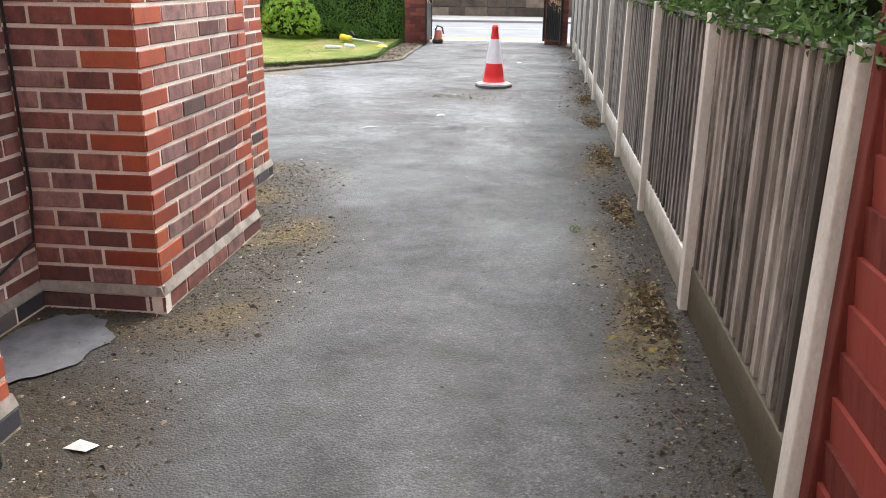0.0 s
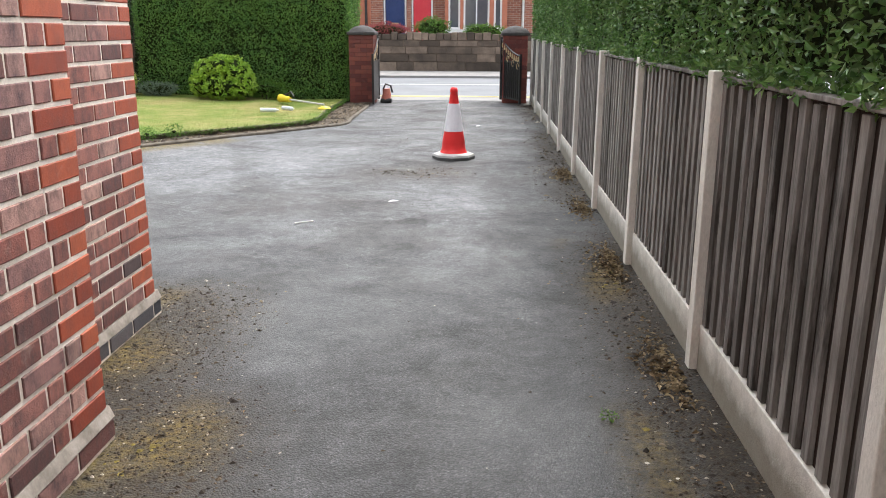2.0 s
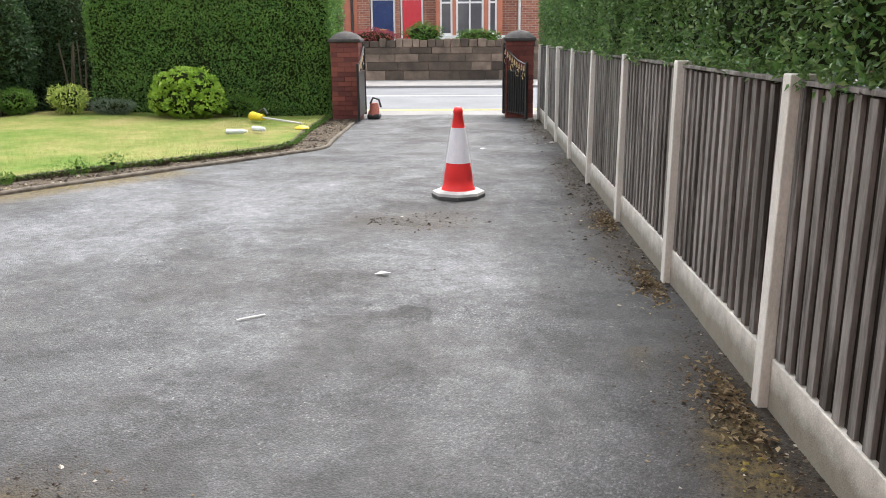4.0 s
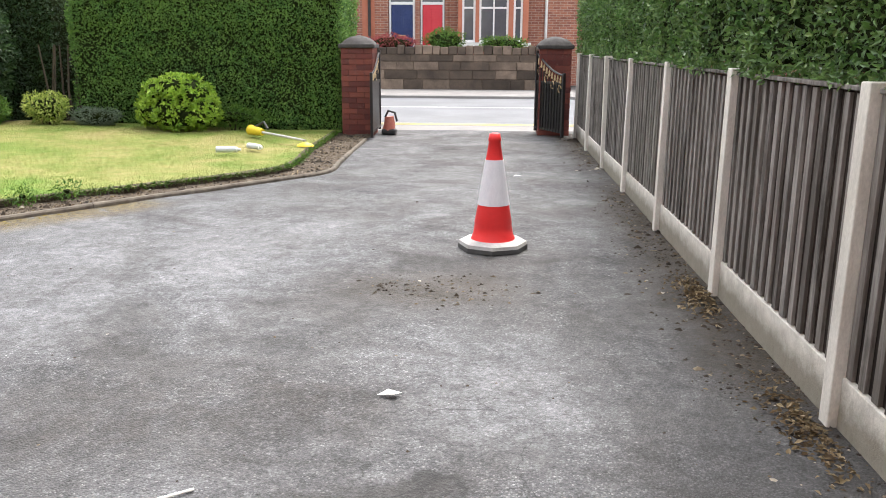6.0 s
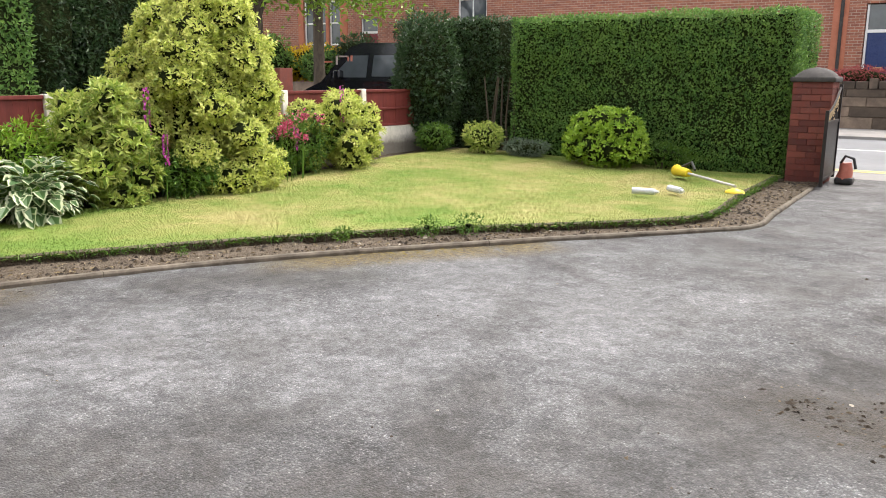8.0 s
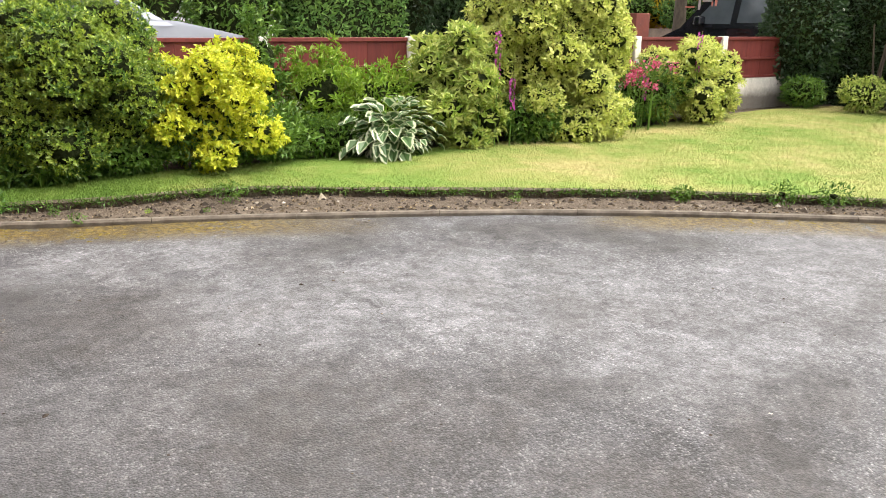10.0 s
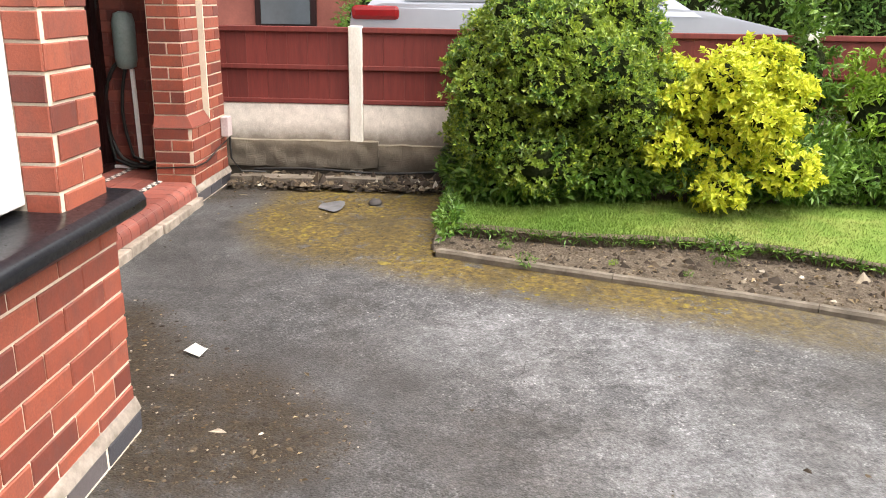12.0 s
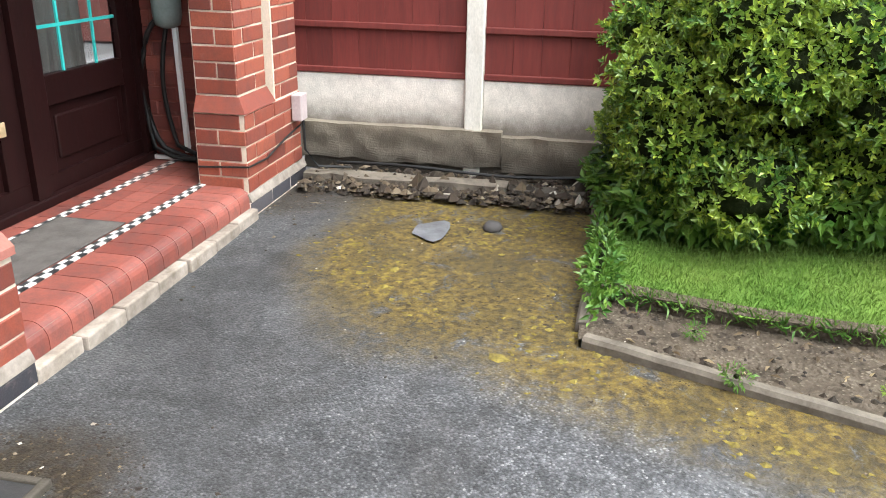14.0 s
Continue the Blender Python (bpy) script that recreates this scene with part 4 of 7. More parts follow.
STEP_FOOT = mottled("pale_step_footing", (0.16, 0.13, 0.1), (0.4, 0.34, 0.29), 9, 0.9, bump=0.6, bscale=60, piece=0.2)
TILE_W = mottled("white_tile", (0.66, 0.64, 0.6), (0.74, 0.72, 0.68), 12, 0.4, bump=0.1)
TILE_K = mottled("black_tile", (0.02, 0.02, 0.022), (0.04, 0.04, 0.042), 12, 0.35, bump=0.1)
STONE_PINK = mottled("pink_sandstone", (0.3, 0.11, 0.085), (0.38, 0.15, 0.12), 9, 0.85, bump=0.4, bscale=80)
MAHOGANY = mottled("mahogany_door", (0.008, 0.002, 0.002), (0.016, 0.0035, 0.0035), 7, 0.5, bump=0.1, bscale=40, stretch=(6, 6, 0.5), spec=0.22)
TEAL = mottled("teal_glazing_bar", (0.04, 0.42, 0.4), (0.06, 0.5, 0.47), 9, 0.4, bump=0.05)
BLACK_PL = mottled("black_gutter_plastic", (0.008, 0.009, 0.011), (0.016, 0.017, 0.02), 9, 0.3, bump=0.08, spec=0.5)
CABLE = mottled("black_cable_rubber", (0.008, 0.008, 0.008), (0.016, 0.016, 0.016), 20, 0.5, bump=0.1)
GREY_PL = mottled("grey_charger_plastic", (0.16, 0.2, 0.19), (0.22, 0.26, 0.25), 6, 0.35, bump=0.05)
BOX_PL = mottled("weathered_box_plastic", (0.42, 0.34, 0.34), (0.5, 0.42, 0.42), 9, 0.6, bump=0.2)
MAT_GREY = mottled("door_mat", (0.06, 0.052, 0.048), (0.12, 0.105, 0.095), 10, 0.95, bump=0.8, bscale=150)
CURTAIN = mottled("net_curtain", (0.16, 0.145, 0.13), (0.36, 0.33, 0.3), 7, 0.9, stretch=(4, 4, 0.3))
# near-black wall colour in place of unlit indoor walls
DARK_ROOM = mottled("painted_dim_interior", (0.02, 0.018, 0.016), (0.05, 0.045, 0.04), 3, 0.9)
CONE_RED = mottled("cone_red_plastic", (0.85, 0.035, 0.035), (0.92, 0.05, 0.05), 5, 0.4, bump=0.02, speckle=0.08)
CONE_WHITE = mottled("cone_reflective_sleeve", (0.74, 0.72, 0.76), (0.84, 0.82, 0.85), 14, 0.35, bump=0.03, stretch=(3, 3, 1), speckle=0.12)
CONE_BASE = mottled("cone_base_rubber", (0.36, 0.35, 0.34), (0.55, 0.54, 0.52), 9, 0.7, bump=0.3)
CONE_DARK = mottled("cone_foot_rubber", (0.06, 0.06, 0.06), (0.12, 0.12, 0.12), 9, 0.8)
IRON = mottled("black_wrought_iron", (0.008, 0.008, 0.009), (0.02, 0.018, 0.018), 12, 0.4, bump=0.3, spec=0.5)
GILT = mottled("worn_gilt_paint", (0.35, 0.25, 0.13), (0.6, 0.46, 0.28), 15, 0.45, metal=0.3, bump=0.2)
CAPSTONE = mottled("dark_cap_stone", (0.035, 0.032, 0.032), (0.075, 0.068, 0.065), 8, 0.85, bump=0.5)
SANDSTONE = mottled("sooty_sandstone", (0.06, 0.045, 0.036), (0.19, 0.14, 0.105), 2.2, 0.9, bump=0.7, bscale=25, dist=0.02, piece=0.6)
TERRACOTTA = mottled("terracotta_dressing", (0.42, 0.14, 0.08), (0.5, 0.19, 0.12), 4, 0.8)
DOOR_BLUE = mottled("blue_door_paint", (0.01, 0.028, 0.11), (0.016, 0.04, 0.15), 3, 0.3, bump=0.05)
DOOR_RED = mottled("red_door_paint", (0.6, 0.03, 0.05), (0.68, 0.045, 0.065), 3, 0.3, bump=0.05)
DOOR_MAROON = mottled("maroon_door_paint", (0.16, 0.01, 0.02), (0.2, 0.016, 0.028), 3, 0.35, bump=0.05)
SLATE = mottled("roof_slate", (0.06, 0.06, 0.07), (0.12, 0.12, 0.13), 3, 0.7)
CAR_SILVER = mottled("silver_car_paint", (0.33, 0.35, 0.4), (0.38, 0.4, 0.45), 2, 0.22, metal=0.45, bump=0.0, spec=0.6, speckle=0.0)
CAR_BLACK = mottled("black_van_paint", (0.008, 0.009, 0.012), (0.014, 0.015, 0.02), 2, 0.15, bump=0.0, spec=0.6, speckle=0.0)
TYRE = mottled("tyre_rubber", (0.015, 0.015, 0.015), (0.03, 0.03, 0.03), 9, 0.8)
TAIL = mottled("tail_lamp_red", (0.16, 0.006, 0.008), (0.22, 0.008, 0.01), 6, 0.2, speckle=0.0)
LAMP_CLEAR = mottled("clear_lamp", (0.6, 0.62, 0.65), (0.75, 0.77, 0.8), 6, 0.1)
YELLOW_PL = mottled("yellow_tool_plastic", (0.65, 0.48, 0.02), (0.75, 0.57, 0.04), 6, 0.4, bump=0.05)
ORANGE_PL = mottled("faded_red_plastic", (0.5, 0.13, 0.09), (0.6, 0.22, 0.16), 8, 0.5, bump=0.1)
TOOL_DARK = mottled("dark_tool_plastic", (0.025, 0.025, 0.025), (0.05, 0.05, 0.05), 8, 0.5)
BOTTLE = mottled("milky_plastic", (0.55, 0.57, 0.62), (0.68, 0.7, 0.74), 6, 0.3, bump=0.05)
PAPER = mottled("white_paper", (0.72, 0.71, 0.68), (0.8, 0.79, 0.76), 10, 0.8)
LEAF_YELLOW = mottled("fallen_yellow_leaf", (0.6, 0.42, 0.04), (0.7, 0.53, 0.08), 20, 0.6)


def glass_mat(name, tint=(0.55, 0.58, 0.6)):
    m = Nodes(name, 0.03, 0, 0.6)
    m.color(tint)
    m.p.inputs["Transmission Weight"].default_value = 1.0
    m.p.inputs["IOR"].default_value = 1.45
    return m.mat


GLASS = glass_mat("window_glass")
CAR_GLASS = mottled("dark_car_glass", (0.06, 0.07, 0.08), (0.09, 0.105, 0.12), 2, 0.06, bump=0.0, spec=0.7, speckle=0.0)

L_HEDGE = leaf_mat("yew_hedge_leaves", ((0.0, (0.042, 0.108, 0.024)), (0.5, (0.088, 0.2, 0.041)), (0.85, (0.145, 0.29, 0.064)), (1.0, (0.23, 0.36, 0.075))), 0.5)
L_PRIVET = leaf_mat("glossy_hedge_leaves", ((0.0, (0.04, 0.1, 0.026)), (0.45, (0.08, 0.18, 0.04)), (0.85, (0.13, 0.26, 0.06)), (1.0, (0.22, 0.32, 0.11))), 0.32, 0.5)
L_BOX = leaf_mat("box_leaves", ((0.0, (0.03, 0.09, 0.014)), (0.45, (0.085, 0.185, 0.026)), (0.8, (0.2, 0.31, 0.04)), (1.0, (0.42, 0.5, 0.06))), 0.35, 0.5)
L_YELLOW = leaf_mat("golden_leaves", ((0.0, (0.26, 0.39, 0.03)), (0.4, (0.56, 0.58, 0.045)), (0.8, (0.69, 0.68, 0.075)), (1.0, (0.5, 0.54, 0.045))), 0.4)
L_LIME = leaf_mat("lime_leaves", ((0.0, (0.135, 0.23, 0.027)), (0.4, (0.27, 0.378, 0.0607)), (0.8, (0.432, 0.499, 0.121)), (1.0, (0.54, 0.567, 0.189))), 0.42)
L_PALE = leaf_mat("pale_lime_leaves", ((0.0, (0.2, 0.28, 0.035)), (0.4, (0.42, 0.5, 0.09)), (0.8, (0.62, 0.65, 0.17)), (1.0, (0.7, 0.7, 0.26))), 0.42)
L_FRESH = leaf_mat("fresh_green_leaves", ((0.0, (0.088, 0.187, 0.0132)), (0.5, (0.165, 0.297, 0.022)), (1.0, (0.264, 0.374, 0.044))), 0.4)
L_BRIGHT = leaf_mat("bright_green_leaves", ((0.0, (0.12, 0.25, 0.02)), (0.5, (0.23, 0.4, 0.035)), (1.0, (0.38, 0.52, 0.07))), 0.4)
L_GREEN = leaf_mat("garden_green_leaves", ((0.0, (0.0375, 0.106, 0.015)), (0.5, (0.0813, 0.181, 0.025)), (1.0, (0.15, 0.25, 0.0375))), 0.45)
L_DARK = leaf_mat("dark_laurel_leaves", ((0.0, (0.012, 0.036, 0.012)), (0.6, (0.03, 0.072, 0.0216)), (1.0, (0.06, 0.108, 0.036))), 0.35, 0.5)
L_GREY = leaf_mat("grey_green_leaves", ((0.0, (0.12, 0.17, 0.12)), (1.0, (0.2, 0.25, 0.18))), 0.6)
L_HOSTA = leaf_mat("hosta_leaves", ((0.0, (0.04, 0.1, 0.03)), (1.0, (0.08, 0.16, 0.05))), 0.45, edge=(0.5, 0.54, 0.36))
L_PINK = leaf_mat("pink_petals", ((0.0, (0.4, 0.03, 0.1)), (0.6, (0.55, 0.07, 0.18)), (1.0, (0.6, 0.16, 0.26))), 0.5)
L_PURPLE = leaf_mat("purple_bells", ((0.0, (0.35, 0.03, 0.25)), (1.0, (0.52, 0.09, 0.4))), 0.5)
L_GOLD = leaf_mat("yellow_flowers", ((0.0, (0.6, 0.42, 0.01)), (1.0, (0.75, 0.55, 0.02))), 0.5)
L_HEATHER = leaf_mat("red_heather", ((0.0, (0.2, 0.03, 0.04)), (1.0, (0.4, 0.1, 0.1))), 0.6)
L_GRASS = blade_mat()
BITS = brick_mat("gritty_bits", ((0.0, (0.016, 0.012, 0.008)), (0.6, (0.042, 0.03, 0.018)), (0.86, (0.1, 0.073, 0.043)), (0.96, (0.22, 0.18, 0.125)), (1.0, (0.5, 0.46, 0.39))), 0.9, 0.3, 0.2, 0.05)
DEAD = leaf_mat("dead_leaf_litter", ((0.0, (0.04, 0.025, 0.014)), (0.6, (0.13, 0.085, 0.04)), (1.0, (0.38, 0.3, 0.18))), 0.8)

# ---- house front: bay window, sill, porch ----
sill = thing("bay_sill", (-3.65, BAY_Y, SILL_Z), "black painted moulded stone sill under the bay window", "window sill")
bm = bmesh.new()
prof = ((-0.30, -0.03), (0.0, -0.03), (0.02, -0.03), (0.03, -0.018), (0.05, -0.006), (0.08, 0.0), (0.098, 0.018), (0.1, 0.045), (0.088, 0.066), (0.062, 0.08), (0.02, 0.082), (-0.3, 0.088))
prof = tuple((d * 0.8 if d > 0 else d, z * 0.8) for d, z in prof)
ends = [[bm.verts.new((x, BAY_Y + d, SILL_Z + z)) for d, z in prof] for x in (BAY_X0 - 0.05, BAY_X1 + 0.05)]
for k in range(len(prof)):
    j = (k + 1) % len(prof)
    bm.faces.new((ends[0][k], ends[0][j], ends[1][j], ends[1][k]))
bm.faces.new(ends[0])
bm.faces.new(ends[1][::-1])
part("sill_moulding", bm, SILL, sill, "", True)
win = thing("window_1", ((WIN_X0 + WIN_X1) / 2, 6.62, SILL_Z + 0.08), "white plastic framed bay window with clear glass", "window", kind="structure")
WZ0 = SILL_Z + 0.085
for x0, x1, z0, z1 in ((WIN_X0 + 0.003, WIN_X0 + 0.075, WZ0, HEAD), (WIN_X1 - 0.075, WIN_X1 - 0.003, WZ0, HEAD), (WIN_X0 + 0.075, WIN_X1 - 0.075, WZ0, WZ0 + 0.085), (WIN_X0 + 0.075, WIN_X1 - 0.075, HEAD - 0.075, HEAD), (-3.68, -3.6, WZ0 + 0.085, HEAD - 0.075)):
    part("window_frame", box(x0, x1, 6.66, 6.735, z0, z1, 0.006), UPVC, win)
for x0, x1 in ((WIN_X0 + 0.075, -3.68), (-3.6, WIN_X1 - 0.075)):
    part("pane", box(x0, x1, 6.69, 6.698, WZ0 + 0.085, HEAD - 0.075), GLASS, win).visible_shadow = False
setting("room_back", box(-5.0, -2.3, 5.0, 5.05, 0.0, 3.6), DARK_ROOM, "wall painted dark for the dim room behind the bay window", "wall")

PORCH_Z = 0.15
front = setting("wall_porch_side", box(-5.62, -4.69, 5.6, 6.2, -0.1, 3.6), MORTAR_FINE, "smooth red brick front wall beside the porch", "wall")
brick_face(front, (-5.62, 6.2, 0), (1, 0, 0), (0, 1, 0), 0.93, 0.1, 2.4, BRICK_F, course=0.0765, joint=0.009, near=1.7)
plinth(front, (-5.62, 6.2, 0), (1, 0, 0), (0, 1, 0), 0.93)
pl = setting("wall_porch_pier_left", box(-5.985, -5.735, 5.6, 6.06, -0.1, 0.43), MORTAR_FINE, "smooth red brick porch pier with a sloping stone cap", "wall")
brick_face(pl, (-5.985, 6.06, 0), (1, 0, 0), (0, 1, 0), 0.25, 0.1, 0.42, BRICK_F, course=0.0765, joint=0.009)
brick_face(pl, (-5.735, 5.99, 0), (0, 1, 0), (1, 0, 0), 0.07, 0.1, 0.42, BRICK_F, course=0.0765, joint=0.009)
brick_face(pl, (-5.985, 5.62, 0), (0, 1, 0), (-1, 0, 0), 0.44, 0.1, 0.42, BRICK_F, course=0.0765, joint=0.009)
plinth(pl, (-5.985, 6.06, 0), (1, 0, 0), (0, 1, 0), 0.25)
bm = bmesh.new()
cap = [bm.verts.new(v) for v in ((-5.99, 5.7, 0.425), (-5.72, 5.7, 0.425), (-5.72, 6.075, 0.425), (-5.99, 6.075, 0.425), (-5.99, 5.7, 0.53), (-5.72, 5.7, 0.53), (-5.72, 6.0, 0.53), (-5.72, 6.075, 0.45), (-5.99, 6.075, 0.45), (-5.99, 6.0, 0.53))]
for f in ((0, 1, 2, 3), (4, 5, 6, 9), (9, 6, 7, 8), (8, 7, 2, 3), (0, 1, 5, 4), (1, 2, 7, 6, 5), (0, 3, 8, 9, 4)):
    bm.faces.new([cap[k] for k in f])
part("pier_cap", bm, STONE_PINK, pl, "pink sandstone cap")
part("upper_pier", box(-5.96, -5.74, 5.6, 5.98, 0.44, 3.6), MORTAR_FINE, pl)
brick_face(pl, (-5.96, 5.98, 0), (1, 0, 0), (0, 1, 0), 0.22, 0.53, 2.4, BRICK_F, course=0.0765, joint=0.009)

pr = setting("wall_porch_pier_right", box(-8.3, -7.615, 5.78, 6.035, -0.1, 0.5), MORTAR_FINE, "smooth red brick porch pier with a splayed plinth course", "wall")
PIER_X, PIER_Y = -7.615, 6.035
brick_face(pr, (PIER_X, 5.785, 0), (0, 1, 0), (1, 0, 0), 0.25, 0.12, 0.5, BRICK_F, course=0.076, joint=0.009)
brick_face(pr, (-8.3, PIER_Y, 0), (1, 0, 0), (0, 1, 0), 0.685, 0.12, 0.5, BRICK_F, course=0.076, joint=0.009, shift=1)
bm = bmesh.new()
lo = [(-7.605, 5.785), (-7.605, 6.045), (-7.97, 6.045)]
hi = [(-7.645, 5.785), (-7.645, 6.0), (-7.97, 6.0)]
a = [bm.verts.new((*p, 0.502)) for p in lo]
b = [bm.verts.new((*p, 0.575)) for p in hi]
for k in range(2):
    bm.faces.new((a[k], a[k + 1], b[k + 1], b[k]))
part("splay_course", bm, BRICK_F, pr, "splayed brick course")
part("upper_pier", box(-7.97, -7.655, 5.78, 5.99, 0.49, 3.6), MORTAR_FINE, pr)
part("outer_wall", box(-8.3, -7.985, 5.78, 6.03, 0.49, 3.6), MORTAR_FINE, pr)
brick_face(pr, (-7.655, 5.785, 0), (0, 1, 0), (1, 0, 0), 0.205, 0.578, 2.4, BRICK_F, course=0.076, joint=0.009, near=1.7)
brick_face(pr, (-7.97, 5.99, 0), (1, 0, 0), (0, 1, 0), 0.315, 0.578, 2.4, BRICK_F, course=0.076, joint=0.009, shift=1, near=1.7)
brick_face(pr, (-8.3, 6.03, 0), (1, 0, 0), (0, 1, 0), 0.3, 0.5, 2.4, BRICK_F, course=0.076, joint=0.009, near=1.7)
plinth(pr, (-8.32, PIER_Y, 0), (1, 0, 0), (0, 1, 0), 0.73)
# pillar brick reused here as a darker tone for the porch's shade
setting("wall_porch_inside", box(-8.4, -8.0, 5.2, 5.79, -0.1, 3.6), BRICK_P, "red brick wall inside the porch, shade painted in as darker brick", "wall")
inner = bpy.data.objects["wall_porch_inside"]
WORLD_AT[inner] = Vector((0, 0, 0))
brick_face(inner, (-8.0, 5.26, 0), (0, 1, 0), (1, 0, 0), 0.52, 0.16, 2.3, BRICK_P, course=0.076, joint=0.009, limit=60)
setting("porch_ceiling", box(-8.4, -5.7, 5.2, 6.04, 2.35, 2.45), UPVC, "plain porch ceiling", "ceiling")
setting("wall_above_porch", box(-8.3, -5.7, 5.8, 6.02, 2.45, 3.6), BRICK_F, "brick wall over the porch opening", "wall")
setting("wall_hall", box(-8.4, -4.7, 4.2, 4.25, 0.0, 3.6), DARK_ROOM, "wall painted dark for the dim hall behind the front door", "wall")

# porch floor: tiles, checker strips and a bullnose step
porch = thing("porch_step", (-6.8, 5.7, 0), "red tiled porch floor with a rounded red brick step edge", "step", kind="structure")
part("floor_bed", box(-8.0, -5.985, 5.28, 5.82, -0.05, PORCH_Z - 0.006), STEP_FOOT, porch)
part("step_bed", box(-7.61, -5.99, 5.8, 6.03, -0.05, PORCH_Z - 0.02), STEP_FOOT, porch)
for i in range(14):
    for j in range(4):
        x0, y0 = -7.99 + i * 0.143, 5.31 + j * 0.125
        if y0 + 0.12 > 5.82:
            continue
        part("tile", box(x0, x0 + 0.14, y0, y0 + 0.122, PORCH_Z - 0.008, PORCH_Z), TILE_RED, porch)
for y0 in (5.43, 5.775):
    for i in range(96):
        x0 = -7.98 + i * 0.0207
        for r in range(2):
            part("checker_tile", box(x0, x0 + 0.02, y0 + r * 0.02, y0 + r * 0.02 + 0.0195, PORCH_Z - 0.006, PORCH_Z + 0.003), (TILE_W, TILE_K)[(i // 2 + r) % 2], porch)
bull = bmesh.new()
prof = [(5.82, PORCH_Z)] + [(5.985 + 0.06 * math.sin(k * math.pi / 12), PORCH_Z - 0.06 + 0.06 * math.cos(k * math.pi / 12)) for k in range(7)] + [(6.045, 0.055), (5.82, 0.055)]
ends = [[bull.verts.new((x, y, z)) for y, z in prof] for x in (0.0, 0.112)]
for k in range(len(prof)):
    j = (k + 1) % len(prof)
    bull.faces.new((ends[0][k], ends[0][j], ends[1][j], ends[1][k]))
bull.faces.new(ends[0])
bull.faces.new(ends[1][::-1])
bull_mesh = finish(bull, "bullnose_brick", TILE_RED)
for i in range(14):
    ob = new("bullnose_brick", bull_mesh)
    ob.parent = porch
    ob.location = Vector((-7.6 + i * 0.1155, 0, 0)) - WORLD_AT[porch]
for i in range(7):
    part("footing_block", box(-7.6 + i * 0.232, -7.6 + i * 0.232 + 0.225, 5.85, 6.085 + 0.006 * (i % 3), -0.03, 0.055 - 0.004 * (i % 2), 0.008), STEP_FOOT, porch)
mat_ob = thing("door_mat", (-6.62, 5.6, PORCH_Z + 0.003), "worn flat grey-brown door mat on the tiled porch floor", "door mat")
part("pad", box(-6.98, -6.2, 5.47, 5.77, PORCH_Z + 0.003, PORCH_Z + 0.012, 0.003), MAT_GREY, mat_ob)
part("border", box(-6.995, -6.185, 5.455, 5.768, PORCH_Z + 0.003, PORCH_Z + 0.008, 0.002), TOOL_DARK, mat_ob, "dark rubber edge")

# front door and side panel
DY = 5.28
door = thing("door_1", (-7.2, DY, PORCH_Z), "dark mahogany front door with teal leaded glass lights", "door", kind="structure")
part("door_frame", box(-8.0, -7.93, DY - 0.06, DY + 0.05, PORCH_Z, 2.35), MAHOGANY, door)
part("door_frame", box(-7.14, -7.05, DY - 0.06, DY + 0.05, PORCH_Z, 2.35), MAHOGANY, door)
part("door_frame", box(-6.05, -5.98, DY - 0.06, DY + 0.05, PORCH_Z, 2.35), MAHOGANY, door)
part("threshold", box(-8.0, -5.98, DY - 0.06, DY + 0.06, PORCH_Z, PORCH_Z + 0.045, 0.008), MAHOGANY, door)


def leaf_panel(x0, x1, gx0, gx1, gz, name):
    lf = part(name, box(x0, x1, DY - 0.025, DY + 0.02, PORCH_Z + 0.045, PORCH_Z + 0.12), MAHOGANY, door)
    z0 = PORCH_Z + 0.12
    for a, b, c, d in ((x0, gx0, z0, 2.3), (gx1, x1, z0, 2.3), (gx0, gx1, gz - 0.13, gz), (gx0, gx1, 2.1, 2.3)):
        part("rail", box(a, b, DY - 0.025, DY + 0.02, c, d, 0.003), MAHOGANY, lf)
    part("lower_panel", box(gx0, gx1, DY - 0.02, DY - 0.005, z0, gz - 0.13), MAHOGANY, lf)
    part("raised_panel", box(gx0 + 0.05, gx1 - 0.05, DY - 0.012, DY + 0.006, z0 + 0.05, gz - 0.18, 0.01), MAHOGANY, lf)
    part("glass", box(gx0, gx1, DY - 0.012, DY - 0.006, gz, 2.1), GLASS, lf).visible_shadow = False
    w = gx1 - gx0
    for k in (0.3, 0.72):
        part("glazing_bar", box(gx0 + w * k - 0.006, gx0 + w * k + 0.006, DY - 0.006, DY + 0.004, gz, 2.1), TEAL, lf, "teal glazing bar")
    for z in (0.9, 1.25, 1.6):
        part("glazing_bar", box(gx0, gx1, DY - 0.005, DY + 0.005, z - 0.007, z + 0.007), TEAL, lf, "teal glazing bar")
    part("curtain", box(gx0 + 0.12, gx1 - 0.02, DY - 0.12, DY - 0.1, gz - 0.1, 2.2), CURTAIN, lf, "pale net curtain")
    return lf


leaf_panel(-7.93, -7.14, -7.83, -7.24, 0.7, "door_leaf")
sp = leaf_panel(-7.05, -6.05, -6.92, -6.6, 0.62, "side_leaf")
part("letter_plate", box(-6.95, -6.72, DY + 0.02, DY + 0.028, 0.5, 0.56, 0.003), GILT, sp, "brass letter plate")

charger = thing("car_charger", (-7.98, 5.55, 0.85), "grey wall-mounted electric car charger with black cable", "car charger")
part("case", lathe(((0.03, 0.0), (0.06, 0.015), (0.072, 0.06), (0.075, 0.3), (0.06, 0.36), (0.02, 0.375)), (-7.955, 5.5, 0.84), 20), GREY_PL, charger, "", True)
